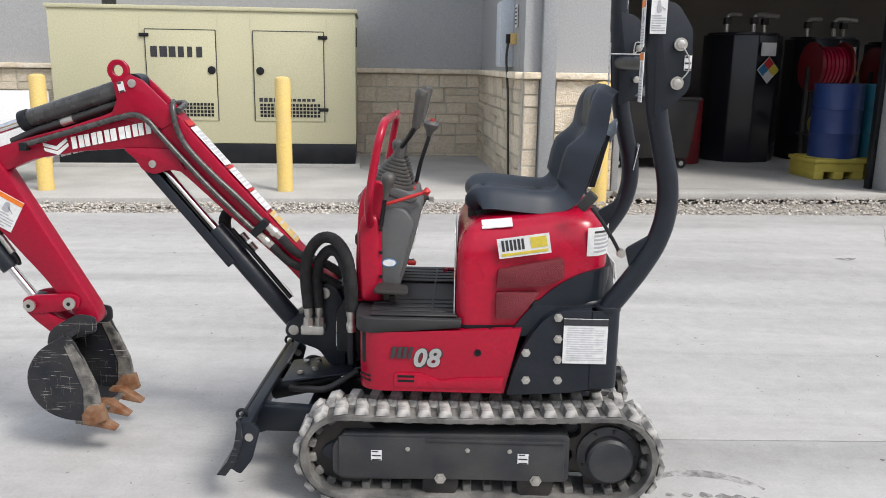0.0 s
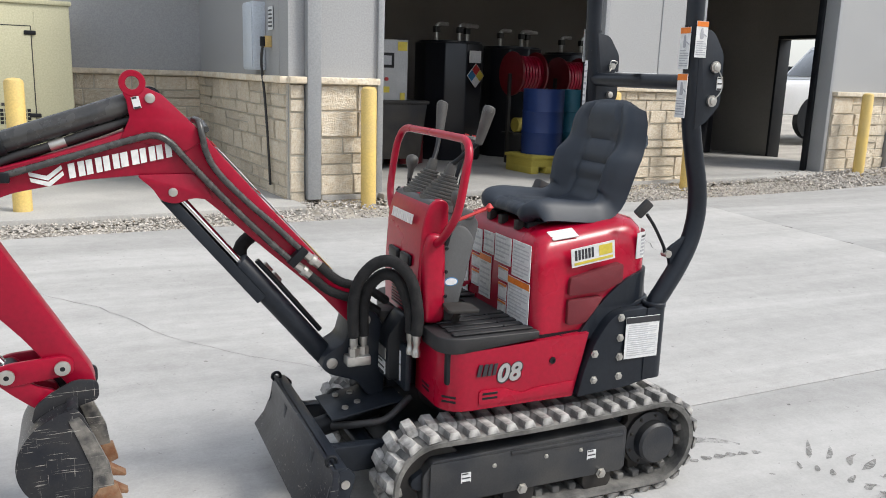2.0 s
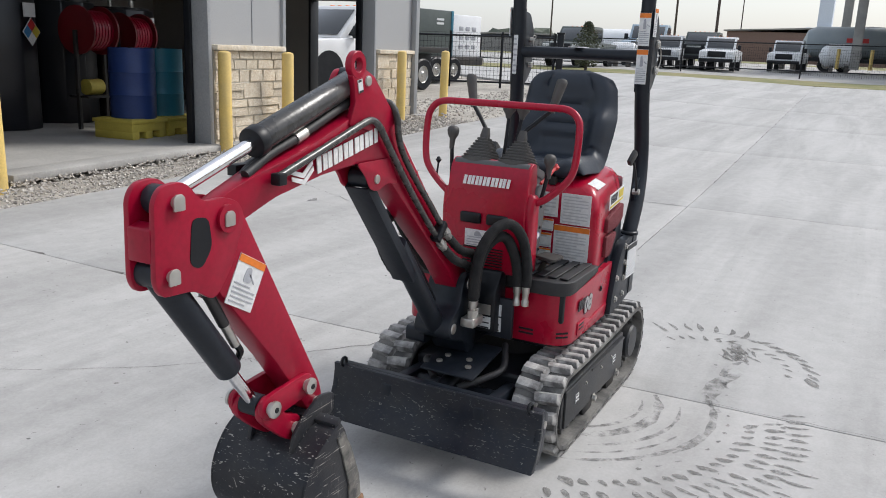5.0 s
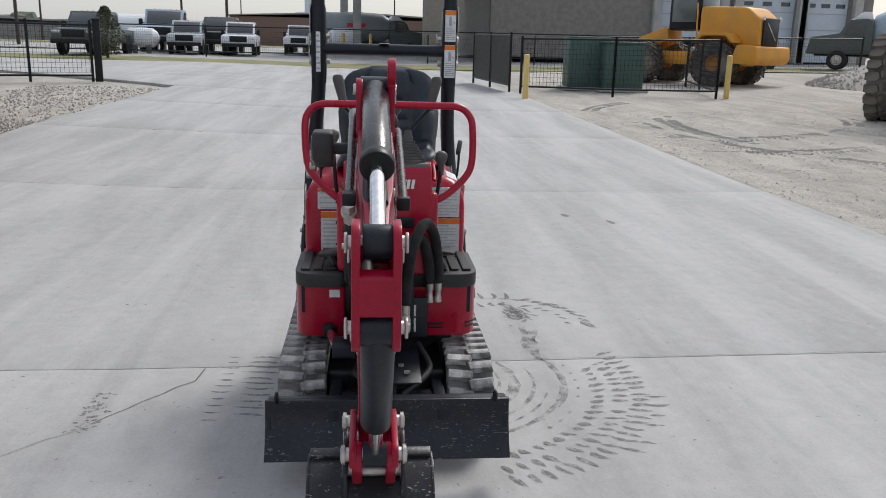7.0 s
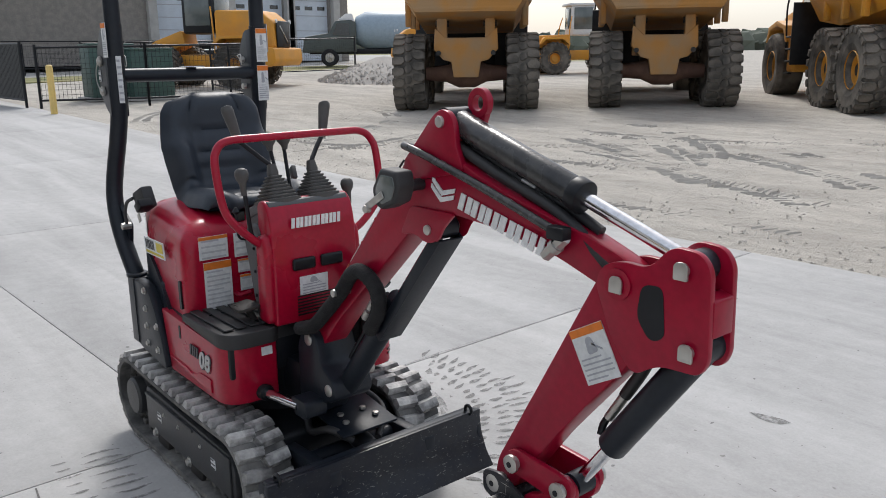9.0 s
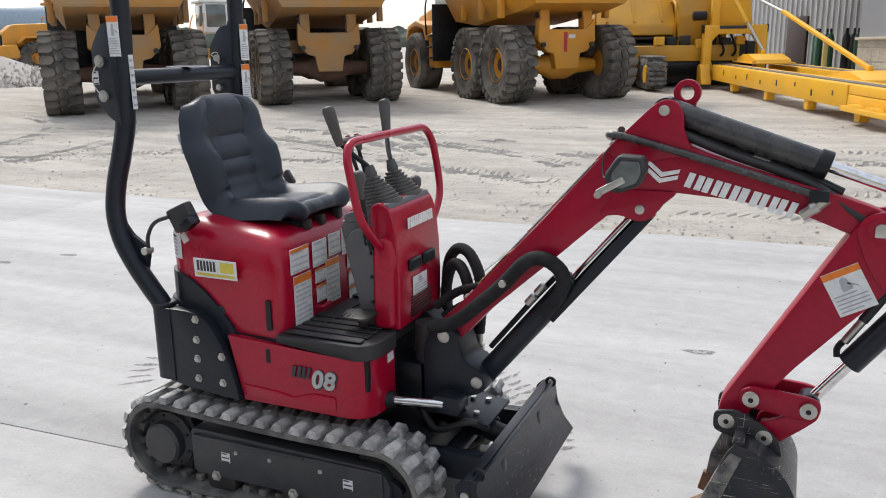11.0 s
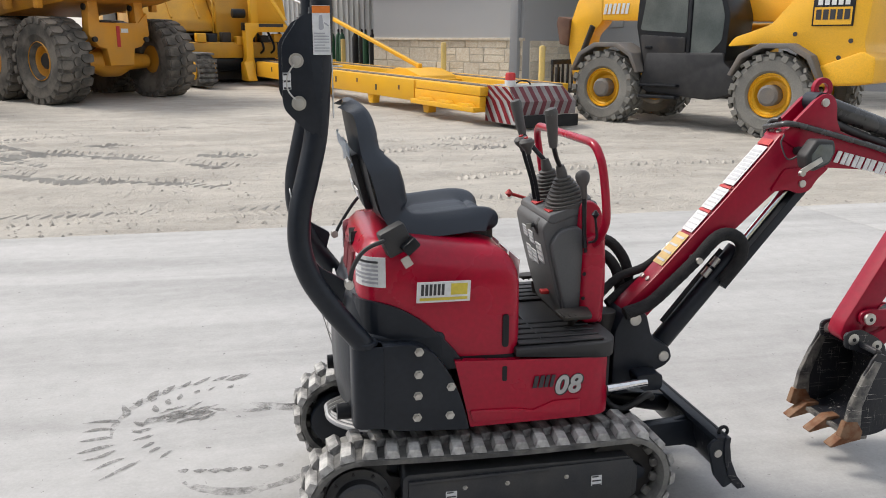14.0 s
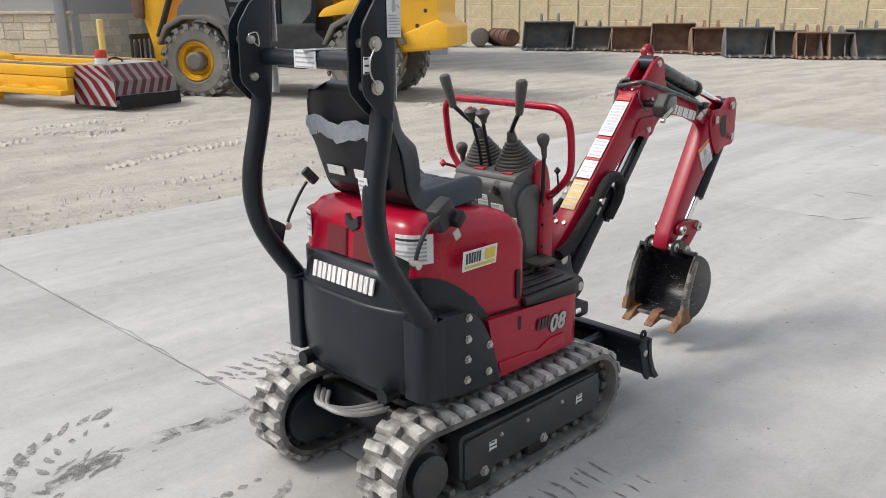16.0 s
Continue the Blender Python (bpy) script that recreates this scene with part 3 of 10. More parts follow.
for x0, x1 in zip(steps((0.43, 36, 36)), steps((0.43, 36, 36))[1:]):
    box(((x0 + x1) / 2, joint_y((x0 + x1) / 2), land((x0 + x1) / 2, 0.4) - 0.018), (x1 - x0, 0.06, 0.012), bm=filler)
part("joint_filler", filler, JOINT, pavement)

# Cracks that wander over the slab.


def crack(pts, width, parent, lift=0.0025):
    bm = bmesh.new()
    line = []
    for p, q in zip(pts, pts[1:]):
        n = max(2, int((Vector(q) - Vector(p)).length / 0.06))
        line += [Vector(p).lerp(Vector(q), i / n) for i in range(n)]
    rows = []
    for i, p in enumerate(line):
        w = width * (0.35 + 0.9 * abs(noise.noise((p.x * 5, p.y * 5, 1))))
        o = Vector((noise.noise((p.x * 7, p.y * 7, 5)), noise.noise((p.x * 7, p.y * 7, 9)))) * 0.025
        c = p + o
        d = (Vector(pts[-1]) - Vector(pts[0])).normalized()
        s = Vector((-d.y, d.x)) * w
        rows.append([bm.verts.new((*(c + s), land(*c) + lift)), bm.verts.new((*(c - s), land(*c) + lift))])
    for a, b in zip(rows, rows[1:]):
        bm.faces.new((a[0], a[1], b[1], b[0]))
    return part("crack", bm, JOINT, parent)


for pts, w in ((((0.446, -0.75), (0.49, -2.0), (0.525, -2.96), (0.577, -4.4)), 0.0026), (((-0.22, 1.18), (-0.08, 1.07), (0.14, 0.93), (0.22, 0.86), (0.41, 0.81)), 0.0045),
               (((-0.86, 1.82), (-0.50, 1.42), (-0.22, 1.18)), 0.0018), (((-1.64, 3.0), (-1.53, 2.82), (-1.29, 2.58), (-1.13, 2.3), (-0.96, 1.93), (-0.86, 1.82)), 0.0028), (((-1.88, 3.64), (-1.64, 3.0)), 0.0016), (((5.43, -3.8), (5.41, 0.8)), 0.006), (((3.2, 3.0), (3.9, 4.6)), 0.004)):
    crack(pts, w, pavement)

# Prints of the crawler's lugs and smears where the machine turned.


def prints():
    bm = bmesh.new()
    rng = random.Random(4)

    def dab(x, y, turn, ln, wd):
        if abs(x) < 0.75 and abs(y) < 0.44:
            return
        ring = []
        bend = rng.uniform(-0.25, 0.25) * ln
        for t, w in ((-1, 0.15), (-0.6, 0.8), (-0.1, 1.0), (0.4, 0.75), (0.8, 0.35), (1.0, 0.1), (0.8, -0.3), (0.4, -0.7), (-0.1, -1.0), (-0.6, -0.9)):
            px, py = ln * t * rng.uniform(0.9, 1.1), wd * w * rng.uniform(0.75, 1.25) + bend * t * t
            qx, qy = x + px * math.cos(turn) - py * math.sin(turn), y + px * math.sin(turn) + py * math.cos(turn)
            ring.append(bm.verts.new((qx, qy, land(qx, qy) + 0.0018 + rng.random() * 0.0008)))
        bm.faces.new(ring)

    # rows of lug prints left by the two belts as the machine turned on the spot
    for cx, cy, r, a0, a1, gap, ln, wd, skew, keep in (
        (0.2, -0.2, 0.79, 182, 282, 0.062, 0.036, 0.016, 0.55, 1.0), (0.2, -0.2, 0.885, 184, 285, 0.062, 0.042, 0.013, 0.35, 0.95), (0.2, -0.2, 0.975, 196, 292, 0.062, 0.050, 0.013, 0.22, 0.95),
        (0.2, -0.2, 0.70, 215, 290, 0.09, 0.014, 0.007, 1.4, 0.6), (1.0, -0.7, 0.47, -96, -12, 0.085, 0.058, 0.020, -0.95, 1.0), (1.0, -0.7, 0.36, -90, 30, 0.075, 0.035, 0.011, -0.7, 0.8),
        (1.0, -0.7, 0.52, -10, 52, 0.072, 0.085, 0.013, 0.12, 0.95), (1.0, -0.7, 0.34, 5, 62, 0.06, 0.04, 0.011, 0.2, 0.85), (0.86, -1.6, 1.34, 78, 96, 0.055, 0.020, 0.022, 0.2, 1.0), (0.2, -0.2, 1.05, 226, 262, 0.085, 0.05, 0.009, 0.3, 0.7)):
        n = int(r * radians(a1 - a0) / gap)
        for k in range(n):
            if rng.random() > keep:
                continue
            a = radians(a0 + (a1 - a0) * (k + rng.uniform(-0.12, 0.12)) / n)
            dab(cx + r * math.cos(a), cy + r * math.sin(a), a + skew + rng.uniform(-0.12, 0.12), ln * rng.uniform(0.7, 1.25), wd * rng.uniform(0.7, 1.35))
    for k in range(40):
        a = rng.uniform(0, 6.28)
        r = rng.uniform(0, 0.13)
        dab(1.17 + r * math.cos(a), -0.8 + r * 0.6 * math.sin(a), rng.uniform(0, 1), rng.uniform(0.02, 0.06), rng.uniform(0.006, 0.014))
    for k in range(11):
        dab(-0.15 + 0.065 * k, 0.56 + 0.012 * rng.random(), 1.45, rng.uniform(0.05, 0.1), 0.009)
        dab(-0.2 + 0.07 * k, 0.72, 1.5, rng.uniform(0.03, 0.05), 0.007)
    for k in range(70):
        dab(rng.uniform(-0.3, 0.1), 1.2 + rng.gauss(0, 0.03), rng.uniform(0, 3), rng.uniform(0.004, 0.016), rng.uniform(0.003, 0.008))
    for x, y in ((3.8, -2.13), (4.1, -1.78), (-1.1, -1.75), (3.0, 3.3), (-2.4, -1.3)):
        dab(x, y, 0.2, 0.09, 0.035)
    # short rubber scuffs left by wheels on the open slab
    for x, y, turn, ln in ((-8.23, -1.42, 1.67, 0.15), (-6.80, -1.30, 2.0, 0.07), (-7.14, -0.83, 1.57, 0.08), (-6.25, -1.15, 2.5, 0.06), (-5.28, -0.67, 1.1, 0.08), (-5.60, -0.44, 1.54, 0.14), (-4.52, -0.37, 1.75, 0.11), (-4.65, -0.13, 2.6, 0.15)):
        dab(x, y, turn, ln, 0.014)
    for k in range(120):
        dab(rng.uniform(-4, 5), rng.uniform(-4, 4), rng.uniform(0, 3), rng.uniform(0.004, 0.015), rng.uniform(0.003, 0.01))
    return tagged(part("tread_prints", bm, MARK, pavement, "dark dusty crawler prints curving over the slab"), kind="stuff")


def smears():
    """Broad dragged arcs where the belts scrubbed the dust."""
    bm = bmesh.new()
    for cx, cy, r, a0, a1, w in ((0.2, -0.2, 0.41, 205, 300, 0.030), (0.2, -0.2, 0.62, 198, 262, 0.014), (0.2, -0.2, 0.34, 200, 290, 0.012), (0.2, -0.2, 0.50, 210, 285, 0.012), (0.2, -0.2, 0.64, 240, 310, 0.018), (0.2, -0.2, 0.56, 200, 260, 0.008), (0.86, -1.2, 0.42, 60, 118, 0.020), (0.62, -1.25, 0.48, 55, 122, 0.045),
                                 (1.15, -0.55, 0.26, -110, -40, 0.05), (1.0, -0.7, 0.46, -70, 10, 0.02), (0.9, -0.4, 0.30, 40, 140, 0.03)):
        n, rows = 26, []
        for k in range(n + 1):
            a = radians(a0 + (a1 - a0) * k / n)
            ww = w * math.sin(math.pi * min(max(k / n, 0.04), 0.96)) ** 0.4 * (0.8 + 0.5 * noise.noise((k * 0.4, r, 2)))
            rows.append([bm.verts.new((cx + (r + o) * math.cos(a), cy + (r + o) * math.sin(a), 0.0012)) for o in (-ww, ww)])
        for a, b in zip(rows, rows[1:]):
            bm.faces.new((a[0], a[1], b[1], b[0]))
    return tagged(part("dust_smears", bm, SMUDGE, pavement, "grey scuffed arcs in the dust"), kind="stuff")


prints()
smears()


def gravel_strip():
    rng = random.Random(2)
    verts, faces = [], []
    for k in range(15000):
        x = rng.uniform(-7.5, 19)
        y0, y1 = north_edge(x) - 0.03, (5.42 + 0.1 * x if x < 0.6 else 5.95 + 0.1 * (x - 0.64))
        if x > 10.8:
            y1 = 8.5
            if rng.random() < 0.72:
                continue
        y = rng.uniform(y0, y1)
        s = rng.uniform(0.010, 0.026) * (1.0 if x < 8 else 1.5)
        a, c = rng.uniform(0, 6.28), len(verts)
        z = land(x, y) - 0.035 + rng.uniform(0, 0.03)
        for dx, dy, dz in ((1, 0, 0), (-0.5, 0.87, 0), (-0.6, -0.8, 0), (0.1, 0.1, 0.75), (-0.2, 0.1, -0.6)):
            verts.append((x + s * (dx * math.cos(a) - dy * math.sin(a)), y + s * (dx * math.sin(a) + dy * math.cos(a)), z + s * dz * rng.uniform(0.7, 1.2)))
        faces += [(c, c + 1, c + 3), (c + 1, c + 2, c + 3), (c + 2, c, c + 3), (c + 1, c, c + 4), (c + 2, c + 1, c + 4), (c, c + 2, c + 4)]
    me = bpy.data.meshes.new("gravel")
    me.from_pydata(verts, [], faces)
    me.materials.append(GRAVEL)
    return tagged(new("gravel", me), "grey crushed gravel strip beside the slab", "gravel", kind="stuff")


gravel_strip()

# ---- stone courses ----


def stone_kinds():
    out = []
    rng = random.Random(8)
    for k in range(6):
        bm = bmesh.new()
        back = [bm.verts.new((x, 0.0, z)) for x, z in ((-0.5, -0.5), (0.5, -0.5), (0.5, 0.5), (-0.5, 0.5))]
        mid = [bm.verts.new((x * (0.985 + rng.uniform(-0.012, 0.012)), -0.6, z * (0.97 + rng.uniform(-0.03, 0.03)))) for x, z in ((-0.5, -0.5), (0.5, -0.5), (0.5, 0.5), (-0.5, 0.5))]
        top = [bm.verts.new((x * rng.uniform(0.92, 0.96), -1.0 + rng.uniform(-0.35, 0.25), z * rng.uniform(0.82, 0.92))) for x, z in ((-0.5, -0.5), (0.5, -0.5), (0.5, 0.5), (-0.5, 0.5))]
        for lo, hi in ((back, mid), (mid, top)):
            for i in range(4):
                bm.faces.new((lo[i], lo[(i + 1) % 4], hi[(i + 1) % 4], hi[i]))
        bm.faces.new(top)
        out.append(mesh_of("stone", bm, STONE))
    return out


STONES = stone_kinds()


def courses(parent, u0, u1, z0, z1, m, seed, v=0.0, proud=0.035, name="stone", scale=1.0):
    """Stones laid in uneven courses on a wall plane that faces -y of the pose m."""
    rng = random.Random(seed)
    part("mortar_bed", box(((u0 + u1) / 2, v - 0.009, (z0 + z1) / 2), (u1 - u0 - 0.004, 0.018, z1 - z0), m=m), MORTAR, parent, smooth=False)
    z = z0
    while z < z1 - 0.03:
        h = min(rng.choice((0.13, 0.17, 0.22, 0.28)) * scale, z1 - z)
        if z1 - z - h < 0.06:
            h = z1 - z
        u = u0
        while u < u1 - 0.02:
            w = min(rng.uniform(0.18, 0.52) * scale, u1 - u)
            if u1 - u - w < 0.1:
                w = u1 - u
            split = h > 0.20 * scale and rng.random() < 0.45
            for zz, hh in ((z, h * 0.52), (z + h * 0.52, h * 0.48)) if split else ((z, h),):
                s = Matrix.Diagonal((w - 0.007, proud * rng.uniform(0.7, 1.25), hh - 0.007, 1))
                piece(name, rng.choice(STONES), parent, m @ Matrix.Translation((u + w / 2, v, zz + hh / 2)) @ s)
            u += w
        z += h


# ---- the service building north of the slab ----
NB = pose(0.64, 5.82, 0.14, 0, 0, 5.7)
service = thing("service_building", "grey panelled service building with limestone wainscot and open bays", "building", kind="structure")
service.matrix_world = NB
H = 4.3


def wall_with(name, u0, u1, holes, parent, v0, v1, z0, z1, material):
    """A straight wall along u with openings cut through its whole thickness."""
    bm = bmesh.new()
    cuts = sorted({u0, u1, *[h[0] for h in holes], *[h[1] for h in holes]})
    for a, b in zip(cuts, cuts[1:]):
        hole = [h for h in holes if h[0] <= a and b <= h[1]]
        spans = [(z0, z1)] if not hole else [s for s in ((z0, hole[0][2]), (hole[0][3], z1)) if s[1] - s[0] > 0.01]
        for p, q in spans:
            box(((a + b) / 2, (v0 + v1) / 2, (p + q) / 2), (b - a, v1 - v0, q - p), bm=bm)
    return part(name, bm, material, parent, smooth=False)


front = wall_with("front_wall", 0.0, 10.25, [(1.0, 4.13, 0.02, 3.4), (5.75, 8.62, 0.02, 3.4)], service, 0.0, 0.28, 0.0, H, STUCCO)
side = part("alcove_side_wall", box((0.14, 2.0, H / 2), (0.28, 3.42, H)), STUCCO, service, smooth=False)
rear = part("alcove_back_wall", box((-5.0, 3.85, H / 2), (10.8, 0.28, H)), STUCCO, service, smooth=False)
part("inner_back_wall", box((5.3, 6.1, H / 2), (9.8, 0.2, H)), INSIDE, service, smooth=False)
# The east wall with its open doorway.
bm = bmesh.new()
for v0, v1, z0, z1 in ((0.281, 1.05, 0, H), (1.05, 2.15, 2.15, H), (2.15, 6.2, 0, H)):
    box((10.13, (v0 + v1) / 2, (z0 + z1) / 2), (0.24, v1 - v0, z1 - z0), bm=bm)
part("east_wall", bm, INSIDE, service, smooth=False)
bm = bmesh.new()
for v in (1.075, 2.125):
    box((10.13, v, 1.075), (0.30, 0.05, 2.15), 0.005, bm=bm)
box((10.13, 1.6, 2.18), (0.30, 1.1, 0.06), 0.005, bm=bm)
part("doorway_frame", bm, BLACK, service)
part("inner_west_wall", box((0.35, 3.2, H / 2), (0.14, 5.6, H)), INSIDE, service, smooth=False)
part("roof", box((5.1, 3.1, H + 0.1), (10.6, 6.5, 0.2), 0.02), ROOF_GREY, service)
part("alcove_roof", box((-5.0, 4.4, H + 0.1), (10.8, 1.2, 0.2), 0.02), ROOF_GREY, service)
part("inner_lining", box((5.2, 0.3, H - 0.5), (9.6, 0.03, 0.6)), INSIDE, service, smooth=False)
part("shop_floor", box((5.2, 3.1, 0.005), (9.7, 6.3, 0.05)), CONCRETE_OLD, service)
bm = bmesh.new()
for u0, u1 in ((1.0, 4.13), (5.75, 8.62)):
    box(((u0 + u1) / 2, -0.02, 0.0), (u1 - u0 - 0.02, 0.34, 0.075), 0.012, bm=bm)
part("door_sill", bm, CONCRETE_OLD, service)
# Steel jambs round the bays, and the column and downpipes on the face.
for u in (1.0, 4.13, 5.75, 8.62):
    s = 1 if u in (1.0, 5.75) else -1
    part("bay_jamb", box((u + s * 0.02, 0.13, 1.7), (0.07, 0.34, 3.4), 0.006), TRIM, service)
    part("door_track", box((u + s * 0.085, 0.24, 1.7), (0.05, 0.09, 3.4), 0.004), BLACK, service)
for u in (0.245, 10.22):
    part("corner_column", box((u, -0.055, H / 2), (0.15, 0.10, H), 0.008), TRIM, service)
part("panel_seam", box((5.05, -0.004, 2.8), (0.02, 0.012, 3.0)), TRIM, service)
bm = prism(((10.02, -0.1), (10.30, -0.1), (10.34, -0.42), (10.0, -0.42)), 0.02, 0.08, axis="z", bev=0.01)
part("splash_block", bm, CONCRETE, service)
# Limestone wainscot with a cut cap.
for u0, u1, seed in ((0.0, 0.16, 1), (0.33, 0.98, 2), (4.2, 5.72, 3), (8.7, 10.13, 4)):
    courses(front, u0, u1, -0.1, 1.2, Matrix.Identity(4), seed)
    part("stone_cap", box(((u0 + u1) / 2, -0.035, 1.235), (u1 - u0 + 0.03, 0.12, 0.07), 0.012), STONE, service)
turn = pose(0, 0, 0, 0, 0, -90)
courses(side, -3.7, -0.02, -0.1, 1.2, turn, 5)
part("stone_cap", box((-0.035, 1.85, 1.235), (0.12, 3.72, 0.07), 0.012), STONE, service)
courses(rear, -10.3, -0.02, -0.1, 1.2, Matrix.Translation((0, 3.71, 0)), 6)
part("stone_cap", box((-5.1, 3.67, 1.235), (10.4, 0.12, 0.07), 0.012), STONE, service)
apron = part("apron", box((-4.4, 1.65, -0.05), (8.9, 4.1, 0.1), 0.015), CONCRETE_OLD, service)
# Wall box, small sign, socket and cable.
wallbox = thing("electrical_box", "pale grey electrical enclosure with conduit on wall", "electrical box")
wallbox.matrix_world = NB @ pose(0.0, 0.92, 0)
part("enclosure", box((-0.07, 0, 1.68), (0.14, 0.36, 0.72), 0.01), PALE_DOOR, wallbox)
part("enclosure_door", box((-0.146, 0, 1.68), (0.012, 0.33, 0.68), 0.006), PALE_DOOR, wallbox)
part("socket_box", box((-0.035, -0.36, 1.62), (0.07, 0.07, 0.12), 0.006), TAN_INK, wallbox)
part("plug", box((-0.09, -0.36, 1.62), (0.05, 0.05, 0.1), 0.006), BLACK, wallbox)
part("cable", tube([(-0.09, -0.36, 1.58), (-0.10, -0.34, 1.4), (-0.075, -0.37, 1.0), (-0.07, -0.45, 0.5), (-0.06, -0.47, 0.1)], 0.014), DARK_PLASTIC, wallbox)
sign = thing("wall_sign", "small white notice with dark lines on wall", "sign")
sign.matrix_world = NB @ pose(-0.004, 0.5, 0)
part("sheet", box((-0.01, 0.02, 1.86), (0.008, 0.15, 0.24)), DECAL, sign)
bm = bmesh.new()
for k in range(5):
    box((-0.016, 0.02, 1.94 - 0.04 * k), (0.004, 0.11, 0.016), bm=bm)
part("print_lines", bm, INK, sign)


# ---- bollards ----
def bollard():
    ob = thing("bollard", "pale yellow painted steel bollard set in the ground", "bollard", group="bollards by the building")
    part("post", lathe([(0.082, -0.15), (0.082, 1.17), (0.074, 1.195), (0.05, 1.21), (0.0005, 1.216)], 20), BOLLARD, ob)
    return ob


first = bollard()
spots = [(-1.85, 5.645), (-4.3, 5.42), (1.46, 5.66), (4.8, 6.02), (6.08, 6.06), (9.75, 6.42), (11.45, 6.46)]
first.matrix_world = pose(*spots[0], land(*spots[0]) - 0.01)
for x, y in spots[1:]:
    copy_thing(first, pose(x, y, land(x, y) - 0.01, random.uniform(-0.8, 0.8), random.uniform(-0.8, 0.8), 0))


# ---- generator in the alcove ----
def generator():
    g = thing("standby_generator", "large pale tan generator enclosure on a black skid base", "generator")
    g.matrix_world = pose(-3.24, 7.56, 0.16, 0, 0, 6.5)
    L, D, Z0, Z1 = 1.88, 1.35, 0.28, 1.93
    part("skid_base", box((0, D / 2, 0.15), (2 * L - 0.02, D, 0.26), 0.01), BLACK, g)
    part("pad", box((0, D / 2, -0.02), (2 * L + 0.1, D + 0.2, 0.09), 0.01), CONCRETE_OLD, g)
    part("enclosure", box((0, D / 2, (Z0 + Z1) / 2), (2 * L, D, Z1 - Z0), 0.015), TAN, g)
    part("roof_panel", box((0, D / 2, Z1 + 0.02), (2 * L + 0.05, D + 0.05, 0.05), 0.012), TAN, g)
    for a, b in ((-0.72, 0.14), (0.6, 1.48)):
        door = part("door", box(((a + b) / 2, -0.006, 1.13), (b - a, 0.016, 1.12), 0.006), TAN, g)
        bm = bmesh.new()
        for x in (a, b):
            box((x, -0.006, 1.13), (0.01, 0.02, 1.12), bm=bm)
        box(((a + b) / 2, -0.006, 1.69), (b - a, 0.02, 0.01), bm=bm)
        part("door_gap", bm, DARK_PLASTIC, door)
        vent = bmesh.new()
        lo, hi = a + 0.06, b - 0.05
        for k in range(17):
            for j in range(4):
                box((lo + (hi - lo) * (k + 0.5) / 17, -0.016, 0.64 + 0.045 * j), ((hi - lo) / 17 - 0.012, 0.006, 0.033), bm=vent)
        part("louvre", vent, BLACK, door)
        lx = b - 0.06 if a < 0 else a + 0.08
        part("latch", lathe([(0.05, 0), (0.05, 0.012), (0.03, 0.02)], 18, m=pose(lx, -0.014, 1.2, 90)), BLACK, door)
        hx = a - 0.01 if a < 0 else b - 0.01
        for z in (1.62, 0.72):
            part("hinge", box((hx, -0.018, z), (0.12, 0.02, 0.045), 0.008), BLACK, door)
    logo = bmesh.new()
    for k, w in enumerate((0.1, 0.11, 0.1, 0.09, 0.08, 0.09)):
        box((-0.62 + 0.112 * k + w / 2 - 0.05, -0.0165, 1.42), (w - 0.018, 0.004, 0.13), bm=logo)
    part("maker_lettering", logo, INK, g)
    logo = bmesh.new()
    for k in range(12):
        box((0.68 + 0.06 * k, -0.0165, 0.84), (0.045, 0.004, 0.05 if k < 6 else 0.035), bm=logo)
    part("maker_lettering", logo, INK, g)
    rivets = bmesh.new()
    for x in (-1.2, -0.78, 0.17, 0.57, 1.52):
        for k in range(4):
            box((x, -0.003, 1.72 + 0.04 * k), (0.012, 0.01, 0.012), 0.003, bm=rivets)
    tagged(part("rivet_rows", rivets, TAN, g), kind="stuff")
    part("exhaust", rod((-1.3, 0.6, Z1), (-1.3, 0.6, Z1 + 0.25), 0.09, bm=None), DARK_STEEL, g)
    part("side_vent", box((L + 0.004, 0.5, 1.65), (0.012, 0.5, 0.25), 0.004), DARK_PLASTIC, g)


generator()

# ---- the mini excavator ----
digger = thing("mini_excavator", "small red and charcoal mini excavator on rubber crawlers", "excavator")
XC = 0.055  # the middle of the boom


def bar_print(parent, m, w, h, head=ORANGE, lines=6, dark=GREY_INK, name="decal", pic=False, label="white warning label with orange band"):
    """A sticker: a white sheet, a coloured band and plain bars for its small print. It lies in x-z of m and faces -y."""
    base = part(name, box((0, -0.0012, 0), (w, 0.0024, h), m=m), DECAL, parent, label)
    if head:
        part("band", box((0, -0.0028, h * 0.42), (w, 0.0016, h * 0.14), m=m), head, base)
    ink = bmesh.new()
    top, low = (h * 0.3 if head else h * 0.4), -h * 0.42
    if pic:
        prism(rounded(((-w * 0.16, top - h * 0.3), (w * 0.16, top - h * 0.28), (w * 0.05, top + h * 0.02), (-w * 0.12, top)), 0.01), -0.0036, -0.0024, bm=ink, m=m)
        box((w * 0.05, -0.003, top - h * 0.14), (w * 0.3, 0.0012, h * 0.03), bm=ink, m=m @ pose(0, 0, 0, 0, 35, 0))
        top -= h * 0.36
    for k in range(lines):
        z = top + (low - top) * k / max(1, lines - 1)
        ww = w * (0.84 if k % 4 else 0.6)
        box((-(w * 0.84 - ww) / 2, -0.003, z), (ww, 0.0012, abs(top - low) / lines * 0.42), bm=ink, m=m)
    part("small_print", ink, dark, base)
    return base


